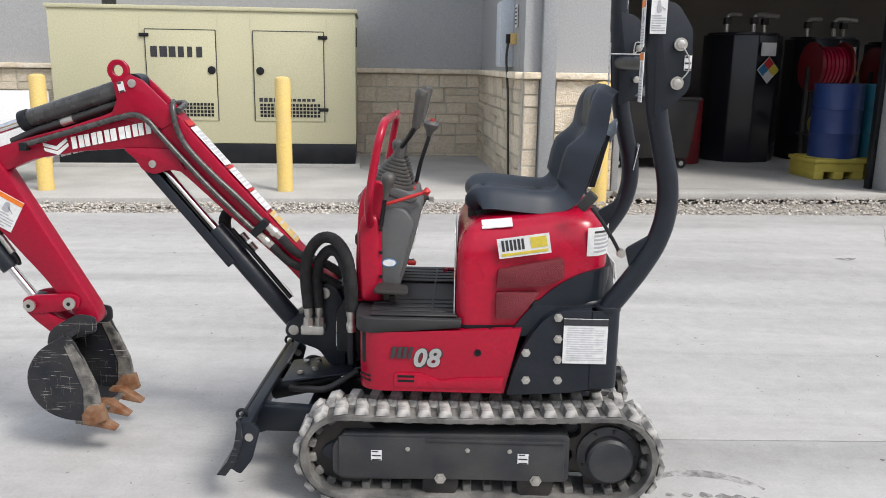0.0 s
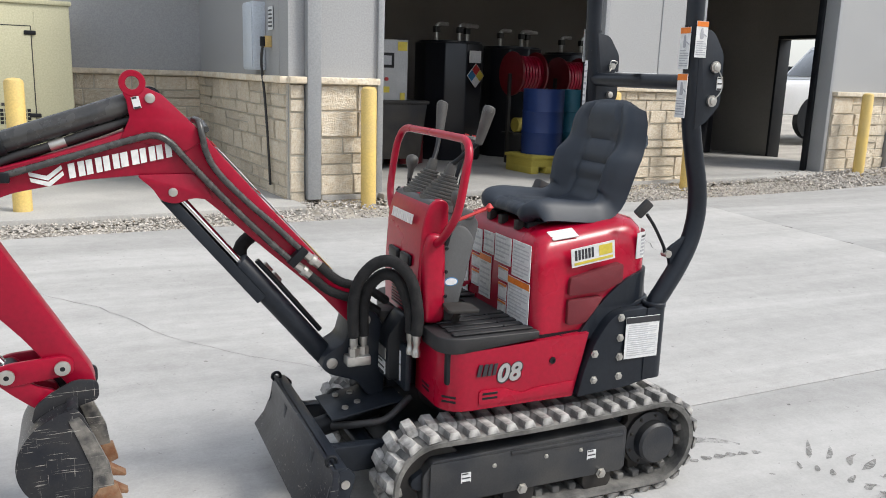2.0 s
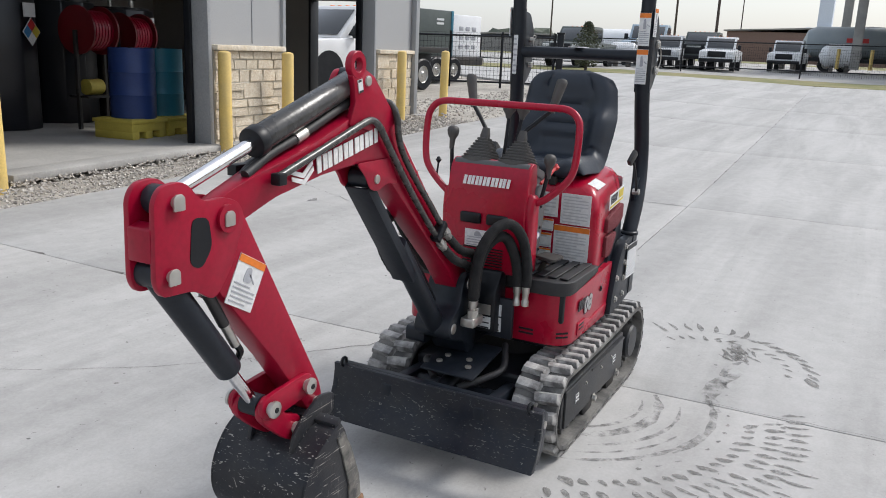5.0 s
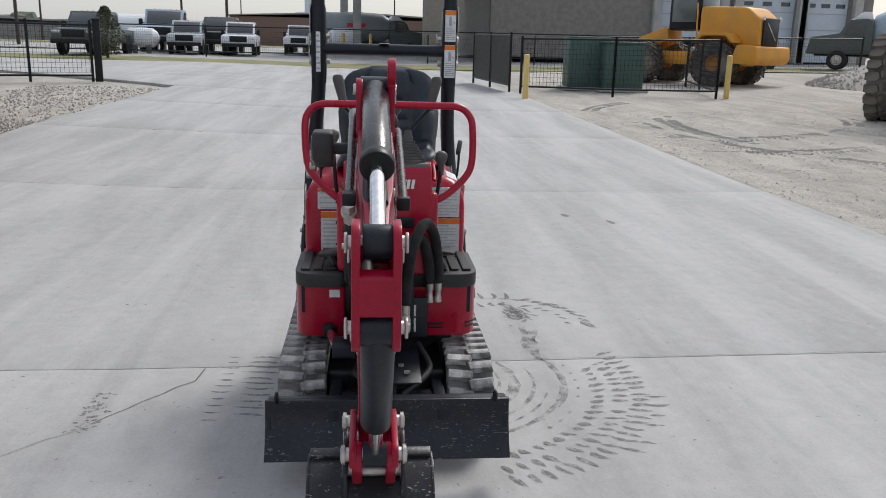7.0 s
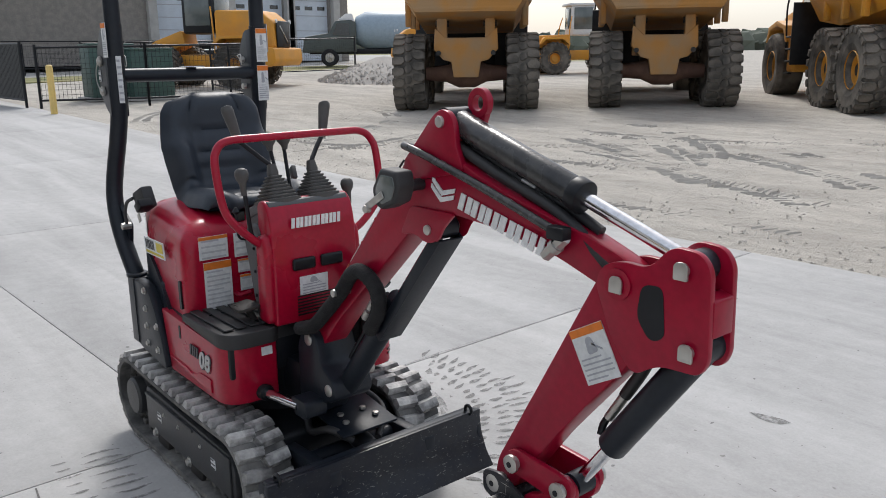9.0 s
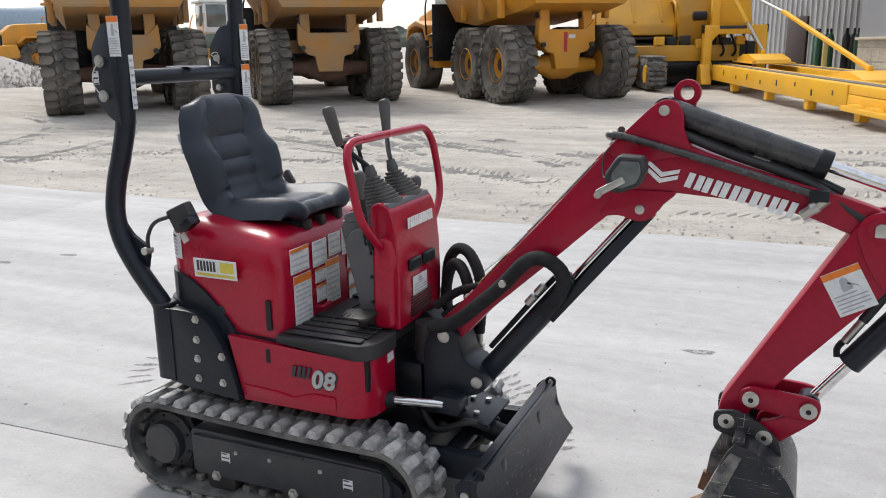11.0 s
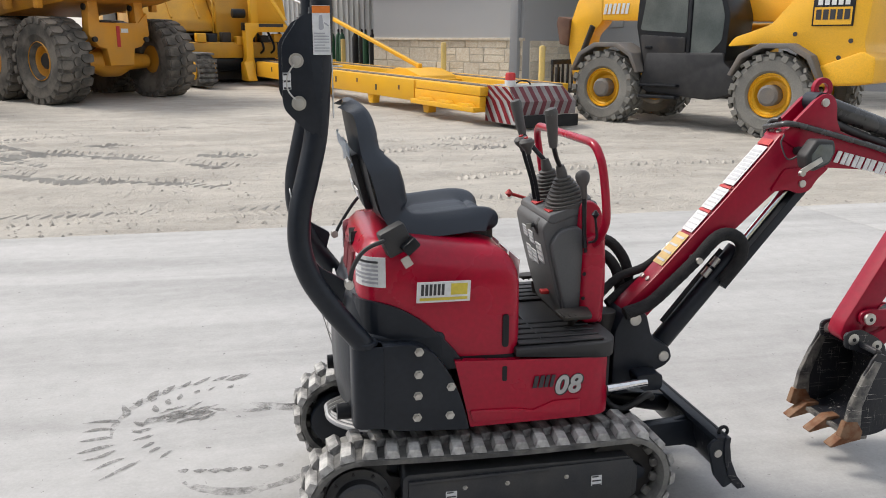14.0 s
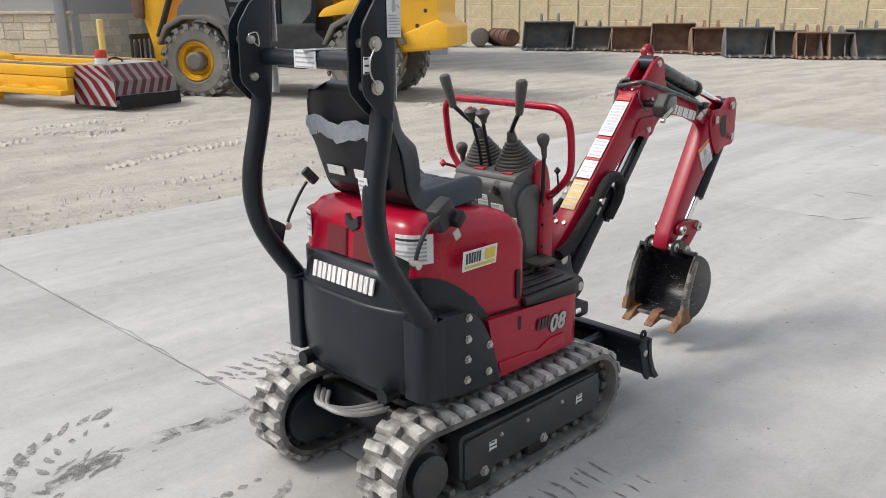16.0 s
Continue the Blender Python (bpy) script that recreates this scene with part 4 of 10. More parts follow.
def lettering(parent, m, widths, h, material, slant=0.18, gap=0.2, name="maker_lettering", y=-0.0025, depth=0.003, strokes=2):
    """Plain slanted strokes in place of a maker's name; centred on m, in its x-z plane."""
    total = sum(widths) + gap * h * (len(widths) - 1)
    bm, x, s = bmesh.new(), -total / 2, slant * h
    for w in widths:
        bar = w / (strokes * 1.5 - 0.5)
        for k in range(strokes):
            a = x + 1.5 * bar * k
            prism([(a, -h / 2), (a + bar, -h / 2), (a + bar + s, h / 2), (a + s, h / 2)], y - depth, y, bm=bm, m=m)
        x += w + gap * h
    return part(name, bm, material, parent, smooth=False)


def digits(parent, m, text, size, material, name="model_number", shear=0.2, bold=0.004, depth=0.0015):
    """Real characters, centred on m in its x-z plane and facing -y."""
    c = bpy.data.curves.new("text", "FONT")
    c.body, c.size, c.shear, c.offset, c.extrude = text, size, shear, bold, depth
    c.align_x, c.align_y, c.space_character = "CENTER", "CENTER", 1.08
    t = bpy.data.objects.new("text", c)
    me = bpy.data.meshes.new_from_object(t)
    bm = bmesh.new()
    bm.from_mesh(me)
    bmesh.ops.transform(bm, matrix=m @ pose(0, -depth, 0, 90), verts=bm.verts)
    bpy.data.objects.remove(t)
    bpy.data.meshes.remove(me)
    bpy.data.curves.remove(c)
    return part(name, bm, material, parent, smooth=False)


def band(outline, keep, off, thick, low, high, material, parent, name, label=""):
    """A skin that hugs an outline (x, y): the run of points that keep() picks, between two heights that may differ along it."""
    k = len(outline)
    good = [keep(p) for p in outline]
    start = next(i for i in range(k) if good[i] and not good[i - 1]) if not all(good) else 0
    run = []
    for i in range(k):
        p = outline[(start + i) % k]
        if not keep(p):
            break
        run.append(p)
    fine = []
    for p, q in zip(run, run[1:]):
        fine += [Vector(p).lerp(Vector(q), j / 6) for j in range(6)]
    fine.append(Vector(run[-1]))
    bm, rows = bmesh.new(), []
    for i, p in enumerate(fine):
        t = (fine[min(i + 1, len(fine) - 1)] - fine[max(i - 1, 0)]).normalized()
        nor = Vector((t.y, -t.x))
        a, b = p + nor * off, p + nor * (off + thick)
        z0, z1 = low(p), high(p)
        rows.append([bm.verts.new(v) for v in ((a.x, a.y, z0), (b.x, b.y, z0), (b.x, b.y, z1), (a.x, a.y, z1))])
    for r, s in zip(rows, rows[1:]):
        for j in range(4):
            bm.faces.new((r[j], r[(j + 1) % 4], s[(j + 1) % 4], s[j]))
    bm.faces.new(rows[0])
    bm.faces.new(rows[-1][::-1])
    return part(name, bm, material, parent, label)


def bolt(parent, p, axis="y", r=0.011, d=0.010, out=-1, material=None):
    m = Matrix.Translation(p) @ (pose(0, 0, 0, 90 if out < 0 else -90) if axis == "y" else pose(0, 0, 0, 0, 90 * out, 0))
    bm = lathe([(r * 1.45, 0), (r * 1.45, d * 0.25), (r, d * 0.25), (r, d), (r * 0.7, d * 1.15)], 6, m=m)
    return part("bolt", bm, material or STEEL, parent)


# Crawlers: belts with staggered lugs, frames, rollers and drive hubs.
TX0, TX1 = -0.348, 0.530  # idler and sprocket
R0, R1 = 0.157, 0.165  # the radii of the belt's outer face round them
LOW = 0.024  # the belt's lower run
TZ0, TZ = LOW + R0, LOW + R1
RISE = 2 * math.asin((R1 - R0) / (TX1 - TX0))  # the slope of the upper run
RUN = TX1 - TX0
BELT = 2 * RUN + (math.pi + RISE) * R1 + (math.pi - RISE) * R0


def belt_at(s):
    """The place and the outward turn along the belt's outer face, by arc length; the upper run sags a little."""
    s %= BELT
    if s < RUN:
        f = s / RUN
        xa, za = TX0 - R0 * math.sin(RISE), TZ0 + R0 * math.cos(RISE)
        xb, zb = TX1 - R1 * math.sin(RISE), TZ + R1 * math.cos(RISE)
        return xa + (xb - xa) * f, za + (zb - za) * f - 0.009 * math.sin(math.pi * f), -RISE
    s -= RUN
    arc = (math.pi + RISE) * R1
    if s < arc:
        q = -RISE + s / R1
        return TX1 + R1 * math.sin(q), TZ + R1 * math.cos(q), q
    s -= arc
    if s < RUN:
        return TX1 - s, LOW, math.pi
    q = math.pi + (s - RUN) / R0
    return TX0 + R0 * math.sin(q), TZ0 + R0 * math.cos(q), q


def crawler(side):
    yc = side * 0.315
    tr = part("crawler_track", bmesh.new(), RUBBER, digger, "dusty black rubber crawler belt with scuffed lugs")
    # belt body
    n, bm = 120, bmesh.new()
    total = BELT
    rings = []
    for k in range(n):
        x, z, q = belt_at(total * k / n)
        nx, nz = math.sin(q), math.cos(q)
        rings.append([bm.verts.new((x + nx * o, yc + y, z + nz * o)) for y, o in ((-0.088, -0.022), (-0.090, -0.006), (-0.084, 0.0), (0.084, 0.0), (0.090, -0.006), (0.088, -0.022), (0.03, -0.024), (-0.03, -0.024))])
    for a, b in zip(rings, rings[1:] + rings[:1]):
        for k in range(8):
            bm.faces.new((a[k], a[(k + 1) % 8], b[(k + 1) % 8], b[k]))
    old = tr.data
    bmesh.ops.recalc_face_normals(bm, faces=bm.faces)
    bm.to_mesh(old)
    bm.free()
    old.polygons.foreach_set("use_smooth", [True] * len(old.polygons))
    old.set_sharp_from_angle(angle=radians(40))
    # lugs in two staggered rows
    kinds = []
    for mirror in (1, -1):
        lug = bmesh.new()
        lo = [lug.verts.new((x, y * mirror, 0)) for x, y in ((-0.026, -0.004), (0.020, -0.016), (0.030, 0.089), (-0.018, 0.092))]
        hi = [lug.verts.new((x, y * mirror, 0.021)) for x, y in ((-0.018, 0.002), (0.012, -0.006), (0.021, 0.081), (-0.010, 0.084))]
        for i in range(4):
            lug.faces.new((lo[i], lo[(i + 1) % 4], hi[(i + 1) % 4], hi[i]))
        lug.faces.new(hi)
        lug.faces.new(lo[::-1])
        kinds.append(mesh_of("lug", lug, TREAD))
    count = 40
    for k in range(count):
        for row, mesh in ((1, kinds[0]), (-1, kinds[1])):
            x, z, q = belt_at(total * (k + (0.25 if row > 0 else 0.75)) / count)
            piece("lug", mesh, tr, Matrix.Translation((x, yc, z)) @ pose(0, 0, 0, 0, math.degrees(q), 0))
    # inner teeth
    teeth = bmesh.new()
    for k in range(count):
        x, z, q = belt_at(total * k / count)
        box((0, 0, -0.034), (0.03, 0.09, 0.026), 0.004, 1, bm=teeth, m=Matrix.Translation((x, yc, z)) @ pose(0, 0, 0, 0, math.degrees(q), 0))
    part("drive_teeth", teeth, RUBBER, tr)
    # frame
    fr = part("track_frame", prism(rounded(((-0.395, 0.215), (-0.36, 0.262), (0.385, 0.275), (0.40, 0.262), (0.40, 0.108), (-0.36, 0.095), (-0.395, 0.12)), 0.012), yc - 0.07, yc + 0.07, bev=0.006), DUSTY_CHARCOAL, digger, "charcoal steel crawler frame")
    ys = yc + side * 0.07
    part("side_panel", box((0.005, ys + side * 0.004, 0.182), (0.755, 0.010, 0.148), 0.004), DUSTY_CHARCOAL, fr)
    part("panel_lip", box((0.15, ys + side * 0.010, 0.250), (0.46, 0.008, 0.012), 0.003), DUSTY_CHARCOAL, fr)
    for x in (-0.245, 0.245):
        face = pose(x, ys + side * 0.0085, 0.19, 0, 0, 0 if side < 0 else 180)
        bar_print(fr, face, 0.036, 0.036, None, 3, INK, "tie_down_label", label="small white tie-down label")
    for x in (-0.14, 0.06, 0.2):
        bolt(fr, (x, ys + side * 0.008, 0.215), r=0.006, d=0.006, out=side)
    for x in (-0.03, 0.29):
        part("roller", rod((x, yc - 0.06, 0.082), (x, yc + 0.06, 0.082), 0.062, seg=24, bev=0.006), DARK_STEEL, fr)
        bolt(fr, (x, ys + side * 0.010, 0.112), r=0.014, d=0.012, out=side)
    part("idler_wheel", rod((TX0, yc - 0.03, TZ0), (TX0, yc + 0.03, TZ0), 0.126, seg=32, bev=0.01), DARK_STEEL, fr)
    part("idler_fork", prism(rounded(((-0.43, 0.2), (-0.36, 0.24), (-0.2, 0.24), (-0.2, 0.14), (-0.36, 0.14), (-0.43, 0.17)), 0.015), yc - 0.055, yc + 0.055, bev=0.004), CHARCOAL, fr)
    # sprocket and drive motor
    sp = bmesh.new()
    teeth_pts = []
    for k in range(36):
        a = 2 * math.pi * k / 36
        r = 0.14 if k % 4 in (0, 1) else 0.114
        teeth_pts.append((TX1 + r * math.cos(a), TZ + r * math.sin(a)))
    part("sprocket", prism(teeth_pts, yc - 0.015, yc + 0.015, bev=0.002, bm=sp), DARK_STEEL, fr)
    hub = lathe([(0.105, 0.0), (0.105, 0.02), (0.078, 0.03), (0.078, 0.062), (0.07, 0.072), (0.0005, 0.074)], 28, m=pose(TX1 + 0.005, yc + side * 0.01, TZ - 0.005, 90 if side < 0 else -90))
    hub = part("drive_motor", hub, DUSTY_CHARCOAL, fr)
    for k in range(9):
        a = 2 * math.pi * k / 9
        bolt(fr, (TX1 + 0.005 + 0.092 * math.cos(a), yc + side * 0.03, TZ - 0.005 + 0.092 * math.sin(a)), r=0.006, d=0.008, out=side, material=DARK_STEEL)
    part("motor_cover", prism(rounded(((0.36, 0.285), (0.60, 0.285), (0.655, 0.22), (0.655, 0.15), (0.6, 0.09), (0.36, 0.09)), 0.06), yc - side * 0.02, yc - side * 0.10, bev=0.012), CHARCOAL, fr)


for s in (-1, 1):
    crawler(s)

# Undercarriage and slew ring.
under = part("undercarriage", prism(rounded(((-0.42, 0.30), (0.45, 0.30), (0.48, 0.22), (0.45, 0.16), (-0.42, 0.16)), 0.02), -0.225, 0.225, bev=0.01), BLACK, digger)
part("slew_ring", rod((0.0, 0, 0.28), (0.0, 0, 0.40), 0.24, seg=40, bev=0.01), DARK_STEEL, digger)
part("base_plate", box((0.12, 0, 0.392), (0.80, 0.52, 0.03), 0.01), BLACK, digger)
for y in (-0.03, 0.0, 0.03):
    part("travel_hose", tube([(0.30, y + 0.1, 0.30), (0.52, y + 0.02, 0.285), (0.60, y - 0.08, 0.30), (0.5, y - 0.22, 0.28)], 0.010, 8), SILVER, digger)
part("front_cover_plate", prism(((-0.62, 0.335), (-0.36, 0.375), (-0.36, 0.367), (-0.62, 0.327)), -0.12, 0.10, bev=0.002), CHARCOAL, digger)
for x, y in ((-0.56, -0.07), (-0.56, 0.05), (-0.51, -0.05), (-0.51, 0.04)):
    part("bolt", lathe([(0.012, 0), (0.012, 0.008), (0.006, 0.009)], 6, m=pose(x, y, 0.338 + (x + 0.62) * 0.154)), STEEL, digger)

# Dozer blade with its arms.
def blade():
    prof = [(-0.780, 0.117), (-0.742, 0.165), (-0.716, 0.225), (-0.706, 0.285), (-0.708, 0.310), (-0.690, 0.310), (-0.684, 0.285), (-0.690, 0.225), (-0.712, 0.165), (-0.748, 0.114)]
    b = part("dozer_blade", prism(prof, -0.424, 0.424, bev=0.003), BLADE_PAINT, digger, "scratched black dozer blade")
    part("top_rail", box((-0.680, 0, 0.299), (0.045, 0.83, 0.022), 0.006), CHARCOAL, b)
    for y in (-0.41, 0.41):
        part("end_plate", prism(rounded(((-0.74, 0.145), (-0.70, 0.295), (-0.655, 0.305), (-0.63, 0.28), (-0.66, 0.17), (-0.70, 0.118)), 0.012), y - 0.008, y + 0.008, bev=0.003), CHARCOAL, b)
        part("pin", rod((-0.665, y - 0.012, 0.255), (-0.665, y + 0.012, 0.255), 0.014), STEEL, b)
    for y in (-0.19, 0.19):
        part("rib", prism(((-0.70, 0.30), (-0.60, 0.27), (-0.60, 0.20), (-0.73, 0.15)), y - 0.01, y + 0.01, bev=0.002), CHARCOAL, b)
        part("blade_arm", prism(rounded(((-0.71, 0.28), (-0.40, 0.265), (-0.25, 0.235), (-0.25, 0.175), (-0.42, 0.18), (-0.72, 0.18)), 0.012), y - 0.022, y + 0.022, bev=0.005), CHARCOAL, b)
    part("cross_tube", rod((-0.5, -0.19, 0.225), (-0.5, 0.19, 0.225), 0.03), CHARCOAL, b)
    part("lift_cylinder", rod((-0.68, 0.0, 0.25), (-0.42, 0.0, 0.31), 0.036, seg=20, bev=0.004), BLACK, b)
    part("lift_rod", rod((-0.44, 0.0, 0.305), (-0.33, 0.0, 0.33), 0.018), CHROME, b)
    for y in (0.385, -0.375):
        ring = [(-0.698 + 0.016 * math.cos(a), y, 0.317 + 0.016 * math.sin(a)) for a in [k * math.pi / 8 for k in range(17)]]
        part("lifting_ring", tube(ring, 0.006, 8, n=0), BLACK, b)
    part("hose", tube([(-0.60, 0.05, 0.30), (-0.55, 0.11, 0.34), (-0.44, 0.12, 0.30), (-0.36, 0.08, 0.36)], 0.013), DARK_PLASTIC, b)
    part("hose", tube([(-0.60, -0.05, 0.28), (-0.52, -0.13, 0.31), (-0.44, -0.16, 0.33), (-0.34, -0.12, 0.38)], 0.013), DARK_PLASTIC, b)


blade()


# Body: lower skirt, engine cover, counterweight.
def loft(outline, levels, bm=None):
    """Stacks an outline (x, y) at heights, with an inset and a shift for each: rows of z, inset, dx."""
    own = bmesh.new()
    cx = sum(p[0] for p in outline) / len(outline)
    cy = sum(p[1] for p in outline) / len(outline)
    rings = []
    hx = max(abs(p[0] - cx) for p in outline)
    hy = max(abs(p[1] - cy) for p in outline)
    for z, inset, dx in levels:
        rings.append([own.verts.new((cx + dx + (x - cx) * (1 - inset / hx), cy + (y - cy) * (1 - inset / hy), z)) for x, y in outline])
    k = len(outline)
    for a, b in zip(rings, rings[1:]):
        for i in range(k):
            own.faces.new((a[i], a[(i + 1) % k], b[(i + 1) % k], b[i]))
    own.faces.new(rings[0][::-1])
    own.faces.new(rings[-1])
    return merged(bm, own)


W = 0.352
# one red shell on each side: the flank, round the front corner, and back to the boom's bracket
DECK_EDGE = lambda x: 0.600 + 0.030 * min(1, max(0, (x + 0.31) / 0.34))
for s in (-1, 1):
    inner = 0.09 if s < 0 else 0.16
    plan = rounded(((-0.312, s * inner), (-0.312, s * W), (0.226, s * W), (0.226, s * 0.20), (-0.21, s * 0.20), (-0.21, s * inner)), (0.012, 0.095, 0, 0, 0, 0), 12)
    shape = prism(plan, 0.404, 0.63, axis="z")
    for v in shape.verts:
        if v.co.z > 0.5:
            v.co.z = DECK_EDGE(v.co.x)
        if v.co.x > 0.2:
            v.co.x = 0.175 + (v.co.z - 0.404) * 0.23
    bmesh.ops.recalc_face_normals(shape, faces=shape.faces)
    rim = [e for e in shape.edges if all(v.co.z < 0.41 for v in e.verts) and max(abs(v.co.y) for v in e.verts) > 0.21 and min(v.co.x for v in e.verts) > -0.32]
    bmesh.ops.bevel(shape, geom=rim, offset=0.016, segments=3, profile=0.5, affect="EDGES", clamp_overlap=True)
    sk = part("lower_panel", shape, RED, digger, "glossy red lower side panel", sharp=50)
    lower = prism(rounded(((-0.19, 0.418), (0.165, 0.420), (0.178, 0.462), (0.02, 0.455), (-0.03, 0.444), (-0.10, 0.470), (-0.19, 0.470)), 0.010), s * (W - 0.004), s * (W + 0.0045), bev=0.003)
    part("pressed_flute", lower, RED, sk)
    if s < 0:
        part("plug", lathe([(0.012, 0), (0.012, 0.003), (0.007, 0.003), (0.007, -0.002)], 18, m=pose(0.086, -W - 0.001, 0.545, 90)), BLACK, sk)
        for k in range(2):
            part("vent_slit", box((-0.150, -W - 0.0044, 0.458 - 0.016 * k), (0.056, 0.003, 0.008), 0.001), BLACK, sk)
            part("vent_slit", box((0, 0, 0), (0.05, 0.003, 0.008), 0.001, m=pose(-0.2872, -0.3272, 0.452 - 0.016 * k, 0, 0, -45)), BLACK, sk)
            part("vent_slit", box((-0.3125, -0.19, 0.452 - 0.016 * k), (0.003, 0.06, 0.008), 0.001), BLACK, sk)
    else:
        part("slot", prism(rounded(((0.058, 0.552), (0.074, 0.552), (0.074, 0.602), (0.058, 0.602)), 0.006), W - 0.001, W + 0.0015), BLACK, sk)
        part("service_label", box((-0.3135, 0.2, 0.575), (0.002, 0.04, 0.03)), DECAL, sk)
    # model number, with a dark edge behind the silver figures
    face = pose(-0.121 if s < 0 else -0.107, s * (W + 0.001), 0.525, 0, 0, 0 if s < 0 else 180)
    digits(sk, face @ pose(0.038, 0, -0.006), "08", 0.084, INK, "figure_edge", bold=0.0065, depth=0.001)
    digits(sk, face @ pose(0.036, -0.0022, -0.004), "08", 0.084, SILVER, "model_number", bold=0.003, depth=0.001)
    lettering(sk, face @ pose(-0.047, 0.0, 0.016), (0.034, 0.030), 0.040, INK, 0.2, 0.12, "model_mark")
part("body_core", box((0.1, 0, 0.51), (0.76, 0.42, 0.23), 0.01), BLACK, digger)
part("floor_core", box((-0.1, 0, 0.55), (0.4, 0.66, 0.12), 0.01), BLACK, digger)

plate = part("front_plate", box((-0.362, -0.075, 0.495), (0.022, 0.16, 0.16), 0.006), CHARCOAL, digger)
bar_print(plate, pose(-0.3735, -0.068, 0.525, 0, 0, -90), 0.085, 0.045, None, 2, FAINT_INK, "machine_plate", label="silver machine plate")
bar_print(plate, pose(-0.3735, -0.068, 0.468, 0, 0, -90), 0.085, 0.055, None, 3, INK, "machine_label", label="white printed machine label")

# Floor: dark moulded deck with ribs.
deck = part("floor_plate", prism(rounded(((-0.325, -0.353), (0.03, -0.353), (0.03, 0.353), (-0.325, 0.353), (-0.325, 0.17), (-0.30, 0.15), (-0.30, -0.15), (-0.325, -0.17)), (0.10, 0.005, 0.005, 0.10, 0.02, 0.01, 0.01, 0.02), 8), 0.602, 0.655, axis="z", bev=0.010, seg=3), DARK_PLASTIC, digger, "dark ribbed plastic floor mat")
for v in deck.data.vertices:
    if v.co.z < 0.63:
        v.co.z = max(v.co.z, DECK_EDGE(v.co.x) + 0.0005)
for s in (-1, 1):
    for k in range(5):
        part("floor_rib", box((-0.13, s * (0.125 + 0.047 * k), 0.661), (0.29, 0.034, 0.006), 0.002, 1), DARK_PLASTIC, deck)
for x in (-0.07, 0.02):
    part("floor_seam", box((x, 0, 0.662), (0.006, 0.62, 0.004)), BLACK, deck)

# Engine cover: a rounded hood, its dark lower surround and the counterweight.
hood_outline = rounded(((0.012, -0.335), (0.12, -0.3275), (0.22, -0.3205), (0.30, -0.315), (0.512, -0.30), (0.512, 0.30), (0.30, 0.315), (0.22, 0.3205), (0.12, 0.3275), (0.012, 0.335)), (0.05, 0, 0, 0, 0.17, 0.17, 0, 0, 0, 0.05), 8)
shape = loft(hood_outline, [(0.63, 0.0, 0), (0.70, -0.004, 0), (0.86, -0.002, 0), (0.915, 0.005, 0), (0.952, 0.018, 0), (0.978, 0.04, 0), (0.992, 0.075, 0), (0.998, 0.12, 0)])
for v in shape.verts:
    # the cover climbs toward the rear
    v.co.z += min(1, max(0, (v.co.z - 0.86) / 0.1)) * (v.co.x - 0.26) * 0.11
hood = part("engine_cover", shape, RED, digger, "glossy red moulded engine cover", sharp=50)
part("hood_seam", loft(hood_outline, [(0.622, -0.002, 0), (0.634, -0.002, 0)]), BLACK, hood)
for s in (-1, 1):
    # dark fairing that sweeps up behind the red panel
    rim = lambda p: 0.625 + 0.20 * math.sin(math.pi / 2 * min(1, max(0, (p.x - 0.2) / 0.29))) ** 0.85
    band(hood_outline, lambda p: p[0] > 0.1 and p[1] * s > 0.1, 0.001, 0.013, lambda p: 0.60, rim, CHARCOAL, digger, "side_fairing")
    plate = rounded(((0.183, 0.405), (0.205, 0.50), (0.245, 0.60), (0.30, 0.675), (0.355, 0.703), (0.50, 0.703), (0.50, 0.438), (0.44, 0.43), (0.40, 0.42)), (0.01, 0.05, 0.05, 0.05, 0.03, 0.004, 0.01, 0.03, 0.03))
    cw = part("side_plate", prism(plate, s * 0.33, s * 0.372, bev=0.005), CHARCOAL, digger, "charcoal bolted side plate")
    for x, z in ((0.343, 0.678), (0.345, 0.605), (0.347, 0.535), (0.35, 0.463), (0.243, 0.556), (0.246, 0.461)):
        bolt(cw, (x, s * 0.372, z), r=0.0105, d=0.009, out=s)
    socket = prism(rounded(((0.452, s * 0.28), (0.546, s * 0.28), (0.546, s * 0.3755), (0.452, s * 0.3755)), (0.004, 0.012, 0.044, 0.002), 8), 0.438, 0.703, axis="z", bev=0.004)
    part("post_socket", socket, CHARCOAL, cw)
    part("socket_collar", lathe([(0.042, 0), (0.042, 0.012), (0.037, 0.016), (0.034, 0.016)], 24, m=pose(0.506, s * 0.338, 0.700)), CHARCOAL, cw)
    if s < 0:
        bar_print(cw, pose(0.432, -0.3785, 0.602), 0.142, 0.152, INK, 15, FAINT_INK, "load_chart", label="white printed load chart plate")
weight_outline = rounded(((0.25, -0.335), (0.52, -0.315), (0.575, -0.16), (0.575, 0.16), (0.52, 0.315), (0.25, 0.335)), (0.02, 0.10, 0.14, 0.14, 0.10, 0.02), 8)
cwt = part("counterweight", loft(weight_outline, [(0.425, 0.03, 0), (0.45, 0.008, 0), (0.55, 0.0, 0), (0.705, 0.002, 0), (0.716, 0.006, 0), (0.722, 0.014, 0)]), CHARCOAL, digger, "rounded charcoal cast counterweight", sharp=50)
part("rear_fairing", loft(weight_outline, [(0.71, 0.018, 0), (0.76, 0.020, -0.002), (0.80, 0.026, -0.005), (0.826, 0.036, -0.009), (0.838, 0.055, -0.014)]), CHARCOAL, cwt, sharp=50)
